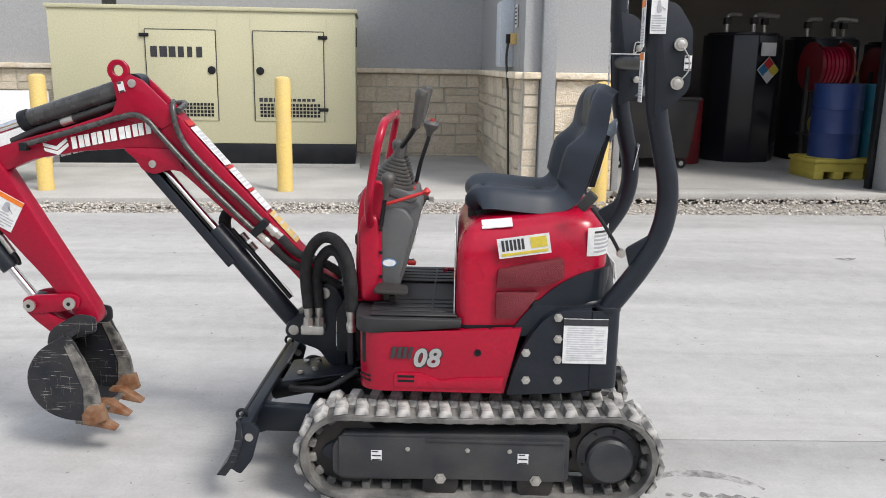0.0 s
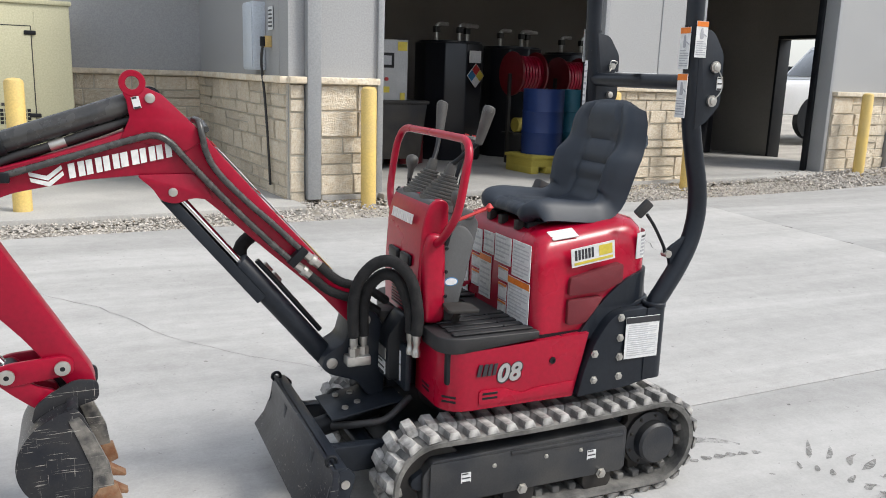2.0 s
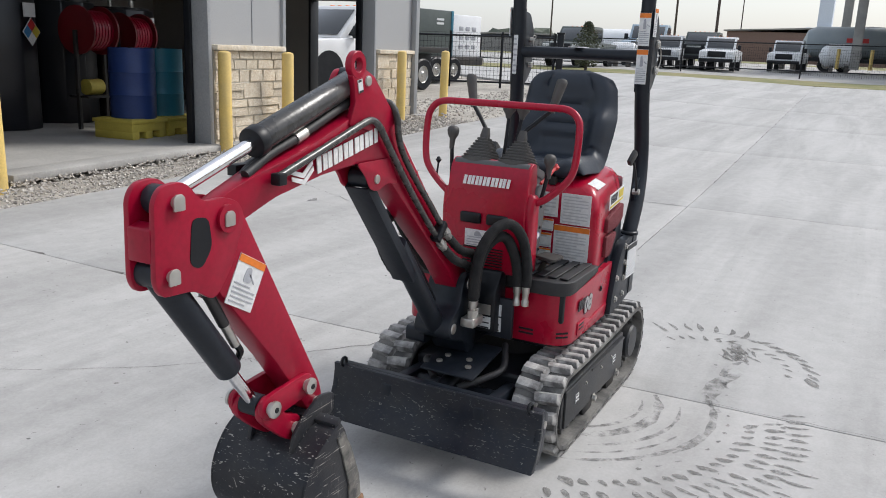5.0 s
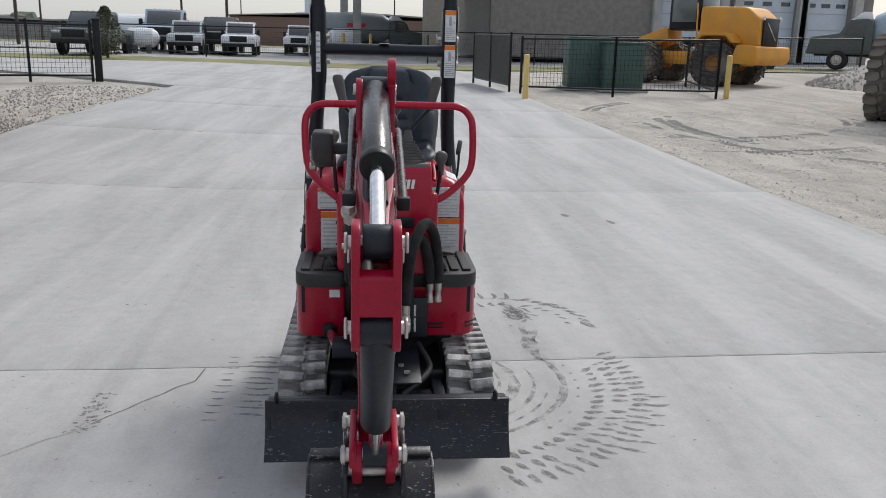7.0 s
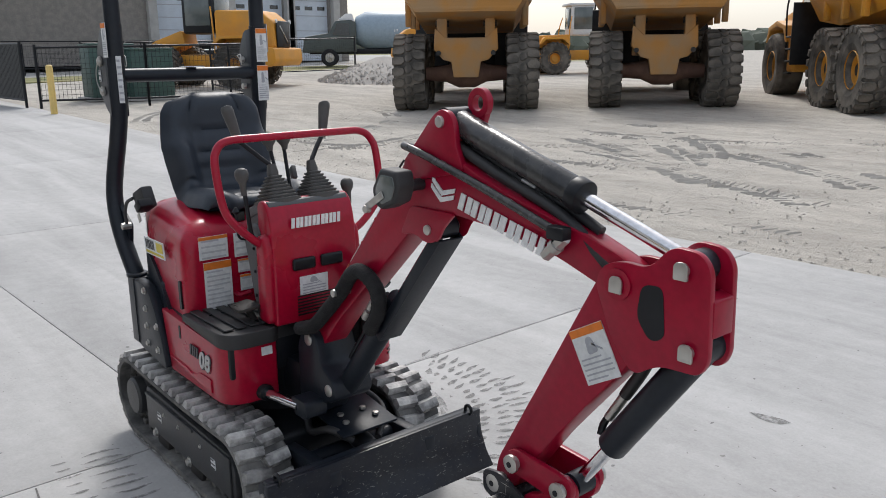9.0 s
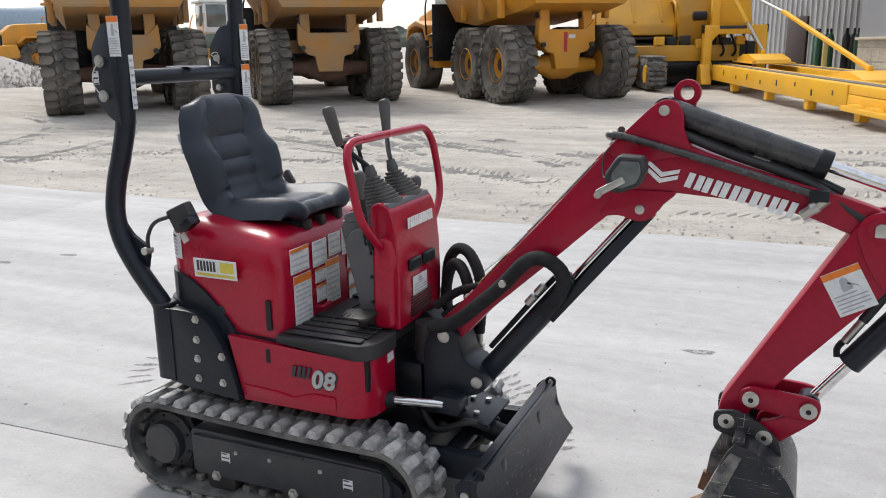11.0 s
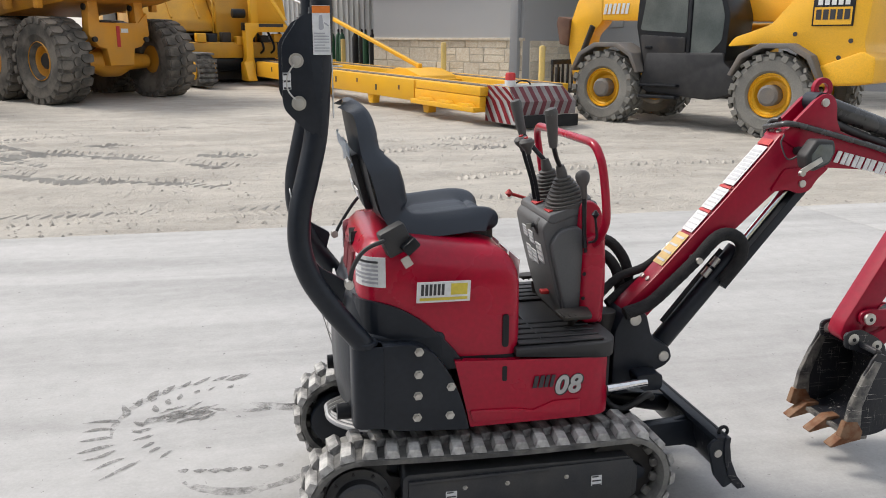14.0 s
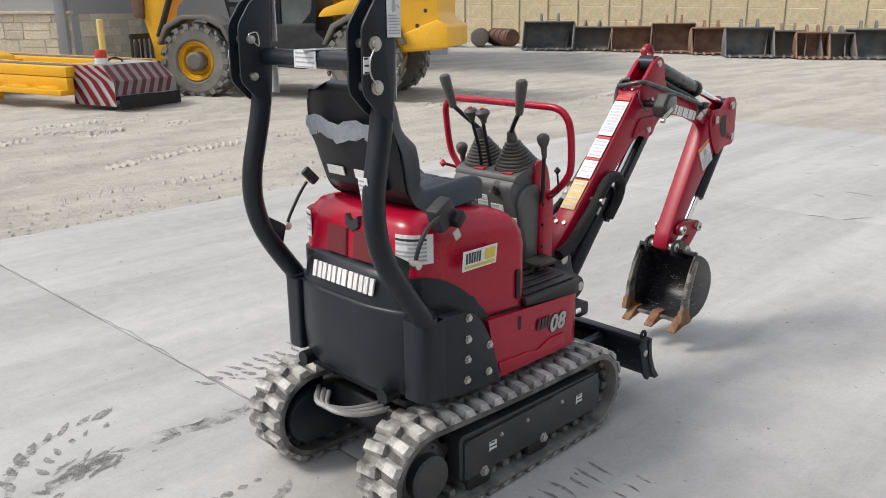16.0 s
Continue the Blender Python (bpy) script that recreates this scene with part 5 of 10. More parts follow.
lettering(cwt, pose(0.5545, 0.0, 0.782, -6, 0, 90), (0.046, 0.046, 0.046, 0.054, 0.046, 0.046), 0.056, WHITE_LOGO, 0.12, 0.12, y=-0.001, depth=0.006)
for y in (-0.30, 0.30):
    part("casting_hole", rod((0.50, y * 0.72, 0.432), (0.585, y * 0.72, 0.432), 0.026, seg=16), BLACK, cwt)
for y in (-0.075, 0.065):
    part("rear_grille", loft(rounded(((0.49, y - 0.055), (0.524, y - 0.055), (0.524, y + 0.055), (0.49, y + 0.055)), 0.012), [(0.845, 0, 0), (0.935, 0.002, -0.006)]), GRILLE, hood)
chev = bmesh.new()
for dz in (0.0, -0.018):
    prism(((-0.035, 0.012 + dz), (-0.03, 0.028 + dz), (0, 0.008 + dz), (0.03, 0.028 + dz), (0.035, 0.012 + dz), (0, -0.010 + dz)), 0.49, 0.516, axis="x", bm=chev)
bmesh.ops.translate(chev, vec=(-0.006, 0, 0.955), verts=chev.verts)
part("badge", chev, DARK_PLASTIC, hood)
# grilles and stickers on the left flank, stickers on the right
for pts in (((0.145, 0.826), (0.345, 0.866), (0.358, 0.86), (0.36, 0.80), (0.29, 0.772), (0.142, 0.764)), ((0.140, 0.75), (0.276, 0.752), (0.282, 0.746), (0.24, 0.69), (0.213, 0.662), (0.142, 0.660))):
    part("side_grille", prism(rounded(pts, 0.012), -0.31, -0.3435, bev=0.002), GRILLE, hood)
for s, x, z, tilt in ((-1, 0.226, 0.907, -9.5), (1, 0.262, 0.857, 1.5)):
    face = pose(x, s * 0.3445, z, 4, tilt, -3 if s < 0 else 183)
    rps = part("dealer_sticker", box((0, -0.001, 0), (0.168, 0.003, 0.066), m=face), DECAL, hood, "white dealer sticker with dark and yellow blocks")
    lettering(rps, face @ pose(-0.035, 0, 0.008), (0.022, 0.021, 0.021), 0.036, INK, 0, 0.12, "dealer_lettering", y=-0.0022, depth=0.0012)
    part("yellow_block", box((0.048, -0.003, 0.008), (0.052, 0.0014, 0.036), m=face), YELLOW_INK, rps)
    part("small_print", box((0.0, -0.003, -0.022), (0.15, 0.0014, 0.009), m=face), YELLOW_INK, rps)
part("slot", prism(rounded(((0.052, 0.662), (0.072, 0.662), (0.072, 0.768), (0.052, 0.768)), 0.008), 0.30, 0.3415), BLACK, hood)
# labels on the cover's front, round to the seat
for y, z, w, h, hd, n in ((-0.245, 0.875, 0.125, 0.125, None, 9), (-0.235, 0.728, 0.15, 0.155, ORANGE, 10), (-0.11, 0.885, 0.12, 0.10, None, 6), (-0.12, 0.80, 0.07, 0.05, ORANGE, 2), (-0.12, 0.735, 0.06, 0.06, ORANGE, 2), (-0.12, 0.675, 0.06, 0.05, ORANGE, 2),
                          (0.225, 0.885, 0.11, 0.085, ORANGE, 4), (0.215, 0.74, 0.105, 0.185, ORANGE, 9), (0.10, 0.88, 0.09, 0.09, None, 4), (0.10, 0.80, 0.07, 0.05, ORANGE, 2), (0.10, 0.735, 0.06, 0.06, ORANGE, 2), (0.02, 0.76, 0.09, 0.16, ORANGE, 7), (0.0, 0.89, 0.08, 0.08, None, 4)):
    bar_print(hood, Matrix.Translation((0.0065, y, z)) @ pose(0, 0, 0, 0, 0, -90), w, h, hd, n, FAINT_INK, name="warning_label")
part("latch", tube([(0.005, 0.15, 0.70), (-0.03, 0.15, 0.70), (-0.035, 0.11, 0.705)], 0.008, 8), RED_DUSTY, hood)
for s in (1, -1):
    on = lambda p: p[0] > 0.425 and p[1] * s > 0.20
    sticker = band(hood_outline, on, 0.002, 0.002, lambda p: 0.868, lambda p: 0.962, DECAL, hood, "service_sticker", "white dealer contact sticker")
    for k in range(6):
        z = 0.878 + 0.013 * k
        band(hood_outline, lambda p: p[0] > 0.435 and p[1] * s > (0.215 if k % 3 else 0.25), 0.0042, 0.001, lambda p: z, lambda p: z + 0.007, INK if k == 5 else GREY_INK, sticker, "small_print")
part("top_sticker", box((0, 0, 0), (0.10, 0.05, 0.003), m=pose(0.14, -0.282, 0.967, 24, -6, 0)), DECAL, hood)

# Roll-over frame: two bent posts in sockets, hinge plates, cross bar.
def rops():
    hoop_pts = {}
    for s in (-1, 1):
        line = [(0.500, s * 0.338, 0.62), (0.508, s * 0.338, 0.70), (0.545, s * 0.337, 0.757), (0.600, s * 0.334, 0.836), (0.650, s * 0.326, 0.925), (0.676, s * 0.318, 1.02), (0.674, s * 0.312, 1.12), (0.652, s * 0.308, 1.22), (0.626, s * 0.306, 1.34), (0.612, s * 0.305, 1.50), (0.602, s * 0.305, 1.68)]
        if s > 0:
            # this post stands a little further out and back in its bend
            line = [(x + 0.012 * max(0, 1 - abs(z - 0.96) / 0.3), y + 0.022 * max(0, 1 - abs(z - 0.98) / 0.34), z) for x, y, z in line]
        post = part("roll_bar_post", tube(line, 0.0335, 18, 6), CHARCOAL, digger, "bent charcoal steel roll bar post")
        web = prism(rounded(((0.58, 0.795), (0.552, 0.90), (0.575, 0.915), (0.625, 0.945), (0.66, 0.99), (0.66, 0.90), (0.62, 0.83)), 0.012), s * 0.318, s * 0.334, bev=0.003)
        part("gusset", web, CHARCOAL, post)
        for o in (-0.030, 0.030):
            pl = rounded(((0.612, 1.325), (0.66, 1.352), (0.715, 1.41), (0.712, 1.585), (0.66, 1.66), (0.60, 1.67)), (0.005, 0.01, 0.02, 0.02, 0.02, 0.005))
            part("hinge_plate", prism(pl, s * 0.305 + o - 0.004, s * 0.305 + o + 0.004, bev=0.002), CHARCOAL, post)
        for z, x in ((1.54, 0.675), (1.425, 0.672)):
            part("pin", rod((x, s * 0.305 - 0.05, z), (x, s * 0.305 + 0.05, z), 0.013, seg=12, bev=0.002), STEEL, post)
            part("pin_head", rod((x, s * 0.305 + s * 0.036, z), (x, s * 0.305 + s * 0.044, z), 0.02, seg=16), STEEL, post)
        part("pin_lanyard", tube([(0.675, s * 0.352, 1.54), (0.70, s * 0.355, 1.50), (0.70, s * 0.355, 1.46), (0.672, s * 0.352, 1.425)], 0.0022, 6), STEEL, post)
        part("pin_lanyard", tube([(0.675, s * 0.262, 1.54), (0.655, s * 0.25, 1.52), (0.66, s * 0.25, 1.56), (0.69, s * 0.25, 1.555), (0.676, s * 0.262, 1.535)], 0.0022, 6), STEEL, post)
        face = pose(0.702, s * 0.3395, 1.485, 0, 0, 0 if s < 0 else 180)
        bar_print(post, face, 0.022, 0.045, None, 3, INK, "plate_label", label="small white label")
        up = [(0.602, s * 0.305, 1.60), (0.598, s * 0.305, 1.80), (0.594, s * 0.305, 2.02)]
        part("upper_post", tube(up, 0.031, 18, 4), CHARCOAL, post)
        hoop_pts[s] = up[-1]
    top = [(0.594, -0.305, 2.00), (0.594, -0.29, 2.08), (0.594, -0.22, 2.13), (0.594, 0.22, 2.13), (0.594, 0.29, 2.08), (0.594, 0.305, 2.00)]
    part("top_bar", tube(top, 0.031, 18, 5), CHARCOAL, digger)
    bar = part("cross_bar", rod((0.615, -0.30, 1.485), (0.615, 0.30, 1.485), 0.027, seg=24), CHARCOAL, digger, "charcoal steel cross bar with a white label")
    bar_print(bar, pose(0.6435, -0.02, 1.485, 0, 0, 90), 0.11, 0.05, None, 4, GREY_INK, "bar_label", label="white printed label")
    bar_print(bar, pose(0.60, 0.0, 1.513, -90, 0, 0), 0.16, 0.045, None, 3, GREY_INK, "bar_label", label="white printed label")
    # labels on the posts
    for m, w, h, hd in ((pose(0.568, -0.305, 1.60, 0, 0, -90), 0.05, 0.14, ORANGE), (pose(0.572, -0.305, 1.44, 0, 0, -90), 0.05, 0.15, ORANGE), (pose(0.604, 0.3405, 1.62, 0, 0, 180), 0.048, 0.13, ORANGE), (pose(0.604, -0.3405, 1.63, 0, 0, 0), 0.048, 0.12, ORANGE),
                        (pose(0.577, 0.305, 1.47, 0, 0, -90), 0.02, 0.18, None), (pose(0.697, 0.3095, 1.13, 10, 0, 90), 0.04, 0.10, None)):
        bar_print(bar, m, w, h, hd, 7, GREY_INK, "post_label", pic=bool(hd), label="white warning label on the post")


rops()


# Seat.
def seat():
    prof = [(0.064, 0.984), (0.046, 1.012), (0.064, 1.042), (0.115, 1.053), (0.19, 1.048), (0.265, 1.041), (0.33, 1.040), (0.374, 1.056), (0.398, 1.095), (0.414, 1.15), (0.430, 1.215), (0.445, 1.285), (0.456, 1.345), (0.465, 1.393), (0.480, 1.424)]
    half = [0.160, 0.195, 0.214, 0.226, 0.230, 0.228, 0.220, 0.214, 0.217, 0.226, 0.230, 0.218, 0.210, 0.178, 0.085]
    line = curve([(x, 0, z) for x, z in prof], 4)
    n, k = len(line), 25
    bm = bmesh.new()
    tops, unders, shells = [], [], []
    for i, p in enumerate(line):
        f = i / (n - 1) * (len(half) - 1)
        j = min(int(f), len(half) - 2)
        w = half[j] + (half[j + 1] - half[j]) * (f - j)
        t = (line[min(i + 1, n - 1)] - line[max(i - 1, 0)]).normalized()
        nor = Vector((-t.z, 0, t.x))
        v = i / (n - 1)
        top, und = [], []
        for q in range(k):
            u = -1 + 2 * q / (k - 1)
            a = abs(u)
            bolster = 0.024 if v < 0.42 else 0.024 + 0.034 * min(1, (v - 0.42) / 0.12)
            bolster *= 1 - 0.72 * min(1, max(0, (v - 0.70) / 0.06))
            bolster *= 1 - min(1, max(0, (v - 0.82) / 0.10))
            up = bolster * math.exp(-(((a - 0.76) / 0.19) ** 2)) - 0.050 * (max(0, a - 0.82) / 0.18) ** 2
            groove = 0
            if a < 0.45:
                for g in (0.20, 0.40, 0.60, 0.68, 0.765):
                    groove -= 0.012 * math.exp(-(((v - g) / 0.011) ** 2))
            groove -= 0.014 * math.exp(-(((a - 0.45 - 0.10 * max(0, v - 0.78) / 0.2) / 0.04) ** 2)) * (0.06 < v < 0.93)
            groove -= 0.004 * math.exp(-((u / 0.02) ** 2)) * (v < 0.42)
            edge = 0.022 * (max(0, 0.12 - v) / 0.12) ** 2 + 0.022 * (max(0, v - 0.9) / 0.1) ** 2
            up += 0.012 * (math.exp(-(((v - 0.88) / 0.06) ** 2)) + math.exp(-(((v - 0.64) / 0.08) ** 2))) * (1 - 0.5 * a)
            c = p + nor * (up + groove - edge)
            c.x += 0.045 * a ** 3 * (max(0, 0.2 - v) / 0.2) ** 1.5
            top.append(bm.verts.new((c.x, -0.02 + w * u, c.z)))
            d = p - nor * ((0.05 if v < 0.45 else 0.034) + 0.008 * (1 - a * a))
            d.x += 0.045 * a ** 3 * (max(0, 0.2 - v) / 0.2) ** 1.5
            und.append(bm.verts.new((d.x, -0.02 + w * u * 0.95, d.z)))
        tops.append(top)
        unders.append(und)
        if v > 0.5:
            deep = 0.016 * min(1, (v - 0.5) / 0.06, (1.0 - v) / 0.05 + 0.25)
            shells.append([(q.co.copy(), q.co - nor * deep * (1 - 0.6 * abs(2 * j / (k - 1) - 1) ** 4)) for j, q in enumerate(und)])
    for r, s in zip(tops, tops[1:]):
        for q in range(k - 1):
            bm.faces.new((r[q], r[q + 1], s[q + 1], s[q]))
    for r, s in zip(unders, unders[1:]):
        for q in range(k - 1):
            bm.faces.new((r[q], s[q], s[q + 1], r[q + 1]))
    for i in range(n - 1):
        for q in (0, k - 1):
            bm.faces.new((tops[i][q], tops[i + 1][q], unders[i + 1][q], unders[i][q]))
    for i in (0, n - 1):
        for q in range(k - 1):
            bm.faces.new((tops[i][q], tops[i][q + 1], unders[i][q + 1], unders[i][q]))
    st = part("seat", bm, VINYL, digger, "dark blue-black vinyl operator seat with stitched bolsters", sharp=60)
    sh = bmesh.new()
    rows = [([sh.verts.new(q[0]) for q in r], [sh.verts.new(q[1]) for q in r]) for r in shells]
    for (a0, a1), (b0, b1) in zip(rows, rows[1:]):
        for q in range(k - 1):
            sh.faces.new((a0[q], b0[q], b0[q + 1], a0[q + 1]))
            sh.faces.new((a1[q], a1[q + 1], b1[q + 1], b1[q]))
        for q in (0, k - 1):
            sh.faces.new((a0[q], a1[q], b1[q], b0[q]))
    for a0, a1 in (rows[0], rows[-1]):
        for q in range(k - 1):
            sh.faces.new((a0[q], a0[q + 1], a1[q + 1], a1[q]))
    part("back_shell", sh, BLACK, st, sharp=60)
    pocket = prism(rounded(((0.446, 1.075), (0.470, 1.075), (0.512, 1.245), (0.488, 1.255)), 0.004), -0.165, 0.125, bev=0.006)
    part("manual_pocket", pocket, BLACK, st)
    film = bmesh.new()
    rng = random.Random(3)
    rows = []
    for i in range(13):
        rows.append([film.verts.new((0.508 + 0.006 * j + rng.uniform(-0.006, 0.012), -0.205 + 0.031 * i, 1.225 + 0.022 * j + 0.012 * math.sin(i * 0.9) + rng.uniform(-0.006, 0.006))) for j in range(4)])
    for a, b in zip(rows, rows[1:]):
        for j in range(3):
            film.faces.new((a[j], a[j + 1], b[j + 1], b[j]))
    bmesh.ops.solidify(film, geom=film.faces[:], thickness=0.003)
    part("plastic_wrap", film, PALE_DOOR, st, "crumpled clear plastic wrap left on seat back")
    for y, w in ((-0.10, 0.085), (0.045, 0.09)):
        part("pocket_label", box((0, 0, 0), (0.004, w, 0.030), m=pose(0.4865, y, 1.118, 0, 14, 0)), DECAL, st)
    for y in (-0.15, 0.11):
        part("seat_rail", prism(rounded(((0.07, 0.99), (0.40, 1.005), (0.42, 0.99), (0.40, 0.97), (0.07, 0.945)), 0.008), y - 0.015, y + 0.015, bev=0.003), BLACK, st)
    for y in (-0.12, 0.0, 0.09):
        part("suspension_bracket", box((0.06, y, 0.975), (0.03, 0.03, 0.035), 0.004), DARK_STEEL, st)
    # belt buckle on a stalk and retractor with webbing
    buckle = part("belt_buckle", box((0, 0, 0), (0.035, 0.022, 0.065), 0.006, m=pose(0.42, -0.345, 1.055, 12, 40, 0)), DARK_PLASTIC, digger, "black seat belt buckle on a bent stalk")
    part("stalk", tube([(0.53, -0.345, 0.89), (0.515, -0.35, 0.92), (0.47, -0.35, 0.99), (0.435, -0.347, 1.035)], 0.006, 8), BLACK, buckle)
    part("stalk_nut", rod((0.535, -0.36, 0.89), (0.535, -0.33, 0.89), 0.014, seg=8), STEEL, buckle)
    ret = part("belt_retractor", box((0, 0, 0), (0.085, 0.05, 0.085), 0.010, m=pose(0.405, 0.315, 1.02, 0, 25, 8)), DARK_PLASTIC, digger, "black seat belt retractor with folded webbing")
    part("webbing", box((0, 0, 0), (0.05, 0.055, 0.035), 0.006, m=pose(0.365, 0.335, 1.005, 0, 40, 8)), BLACK, ret)
    part("tongue", box((0, 0, 0), (0.028, 0.004, 0.034), 0.003, m=pose(0.375, 0.352, 0.958, 0, 30, 0)), STEEL, ret)
    part("cable", tube([(0.545, 0.345, 0.90), (0.535, 0.352, 0.95), (0.50, 0.352, 1.0), (0.44, 0.345, 1.025)], 0.007, 8), DARK_PLASTIC, ret)
    part("stalk_nut", rod((0.548, 0.33, 0.898), (0.548, 0.365, 0.898), 0.014, seg=8), STEEL, ret)


seat()


# Control column.
def column():
    red_prof = rounded(((-0.335, 0.655), (-0.34, 0.80), (-0.328, 1.00), (-0.305, 1.065), (-0.27, 1.085), (-0.235, 1.07), (-0.232, 0.66)), (0.01, 0.05, 0.04, 0.03, 0.02, 0.02, 0.01))
    col = part("control_cowl", prism(red_prof, -0.165, 0.165, bev=0.03, seg=5), RED, digger, "glossy red front control cowl")
    grey_prof = rounded(((-0.245, 0.655), (-0.242, 1.055), (-0.21, 1.062), (-0.135, 1.022), (-0.112, 0.995), (-0.128, 0.92), (-0.165, 0.78), (-0.205, 0.655)), (0.01, 0.02, 0.03, 0.02, 0.02, 0.03, 0.03, 0.02))
    gr = part("rear_console", prism(grey_prof, -0.15, 0.15, bev=0.02, seg=4), PLASTIC, digger, "grey plastic rear console with key switch")
    part("console_top", prism(rounded(((-0.305, 1.060), (-0.295, 1.079), (-0.26, 1.078), (-0.135, 1.036), (-0.128, 1.015), (-0.15, 1.005)), 0.008), -0.155, 0.155, bev=0.01, seg=3), PLASTIC, col)
    for s in (-1, 1):
        part("side_cheek", prism(rounded(((-0.25, 0.66), (-0.255, 0.97), (-0.235, 1.0), (-0.17, 0.99), (-0.135, 0.94), (-0.175, 0.78), (-0.205, 0.66)), 0.025), s * 0.135, s * 0.172, bev=0.012, seg=3), PLASTIC, gr)
        part("red_cheek", prism(rounded(((-0.325, 0.66), (-0.33, 0.90), (-0.315, 0.975), (-0.25, 0.965), (-0.245, 0.66)), 0.03), s * 0.14, s * 0.19, bev=0.018, seg=3), RED, col)
    lettering(col, pose(-0.3345, 0.0, 1.005, -7, 0, -90), (0.030, 0.028, 0.028, 0.032, 0.028, 0.028), 0.034, WHITE_LOGO, 0.15, 0.1)
    for y in (-0.055, 0.055):
        part("cowl_bump", box((-0.342, y, 0.862), (0.018, 0.088, 0.042), 0.009, 3), BLACK, col)
    bar_print(col, pose(-0.3415, 0.02, 0.785, 0, 0, -90), 0.11, 0.065, None, 4, GREY_INK, "cowl_label", pic=True, label="white pictogram label")
    for k in range(7):
        part("vent_slit", box((-0.3385, 0.0, 0.682 + 0.011 * k), (0.006, 0.17, 0.005), 0.001), BLACK, col)
    ok = part("check_sticker", prism([(0.026 * math.cos(a), 0.015 * math.sin(a)) for a in [k * math.pi / 12 for k in range(24)]], -0.001, 0.001, m=pose(-0.222, -0.173, 0.80)), BLUE_INK, gr, "small blue oval sticker")
    part("check_sticker_inner", prism([(0.022 * math.cos(a), 0.012 * math.sin(a)) for a in [k * math.pi / 12 for k in range(24)]], -0.002, -0.0005, m=pose(-0.222, -0.173, 0.80)), DECAL, ok)
    for x, z in ((-0.25, 0.92), (-0.25, 0.755), (-0.25, 0.84)):
        bolt(col, (x, -0.191, z), r=0.005, d=0.005, out=-1, material=BLACK)
        bolt(col, (x, 0.191, z), r=0.005, d=0.005, out=1, material=BLACK)
    # key switch, labels and switches on the seat side
    part("key_switch", lathe([(0.028, 0), (0.028, 0.008), (0.02, 0.012), (0.008, 0.02), (0.008, 0.03)], 18, m=pose(-0.128, 0.075, 0.985, 0, 80, 0)), DARK_PLASTIC, gr)
    part("key", box((-0.09, 0.075, 0.985), (0.02, 0.004, 0.02), 0.002), STEEL, gr)
    for y, z, w, h in ((0.0, 0.93, 0.05, 0.045), (-0.06, 0.94, 0.05, 0.04), (0.07, 0.89, 0.06, 0.07), (0.0, 0.86, 0.05, 0.05), (-0.06, 0.86, 0.05, 0.06)):
        tilt = 14 if z < 0.92 else 12
        x = -0.128 + (z - 0.93) * 0.24 + 0.002
        bar_print(gr, pose(x, y, z, tilt, 0, 90), w, h, None, 4, GREY_INK, "console_label", label="white instruction label")
    part("red_knob", box((-0.158, 0.06, 0.745), (0.03, 0.03, 0.014), 0.004), RED_INK, gr)
    for y, w in ((-0.04, 0.05), (0.10, 0.05)):
        part("switch_panel", box((0, 0, 0), (0.03, w, 0.004), m=pose(-0.155, y, 1.046, 0, 20, 0)), RED_INK, gr)
    # pedals folded at the foot of the console
    for s in (-1, 1):
        ped = part("foot_pedal", prism(rounded(((-0.27, 0), (-0.15, 0), (-0.16, 0.075), (-0.26, 0.085)), 0.02), 0.0, 0.012, axis="z", bev=0.003, m=Matrix.Translation((0.0, s * 0.18 if s > 0 else -0.265, 0.70)) @ pose(0, 0, 0, s * -6, 3, 0)), DARK_STEEL, digger, "ribbed dark metal foot pedal")
        for k in range(5):
            part("pedal_rib", box((-0.245 + 0.02 * k, (0.22 if s > 0 else -0.225), 0.7145), (0.006, 0.06, 0.006), 0.001), DARK_STEEL, ped)
        part("pedal_stem", rod((-0.21, s * 0.19, 0.66), (-0.21, s * 0.21, 0.70), 0.012), DARK_STEEL, ped)
    # bellows boots with joysticks
    for s in (-1, 1):
        way = ((0.028, s * 0.036, 0.040), (0.060, s * 0.088, 0.092), (0.080, s * 0.114, 0.202))
        at = pose(-0.222, s * 0.078, 1.066, 0, 14, 0)
        rows = [(0.077, -0.012), (0.079, 0.0)]
        for k in range(8):
            r = 0.076 - 0.0068 * k
            z = 0.0115 * k
            rows += [(r, z), (r, z + 0.005), (r - 0.010, z + 0.0072), (r - 0.010, z + 0.0112)]
        rows += [(0.019, 0.098), (0.0135, 0.128)]
        boot = part("lever_boot", lathe(rows, 28, m=at, square=0.30), BOOT, digger, "grey ribbed rubber lever boot", sharp=25)
        p = at @ Vector((0, 0, 0.118))
        q, e, tip = (p + Vector(w) for w in way)
        joy = part("joystick", tube([p - Vector((0.004, 0, 0.03)), p, q, e], 0.0085, 10), BLACK, digger)
        part("grip", tube([e - (tip - e) * 0.08, e.lerp(tip, 0.1), e.lerp(tip, 0.5), e.lerp(tip, 0.92)], (0.0125, 0.0215), 14, 5), BOOT, joy)
        part("grip_cap", lathe([(0.019, -0.012), (0.0215, 0.002), (0.018, 0.012), (0.006, 0.016)], 14, m=Matrix.Translation(e.lerp(tip, 0.93)) @ pose(0, 0, 0, 0, 18, 0)), BOOT, joy)
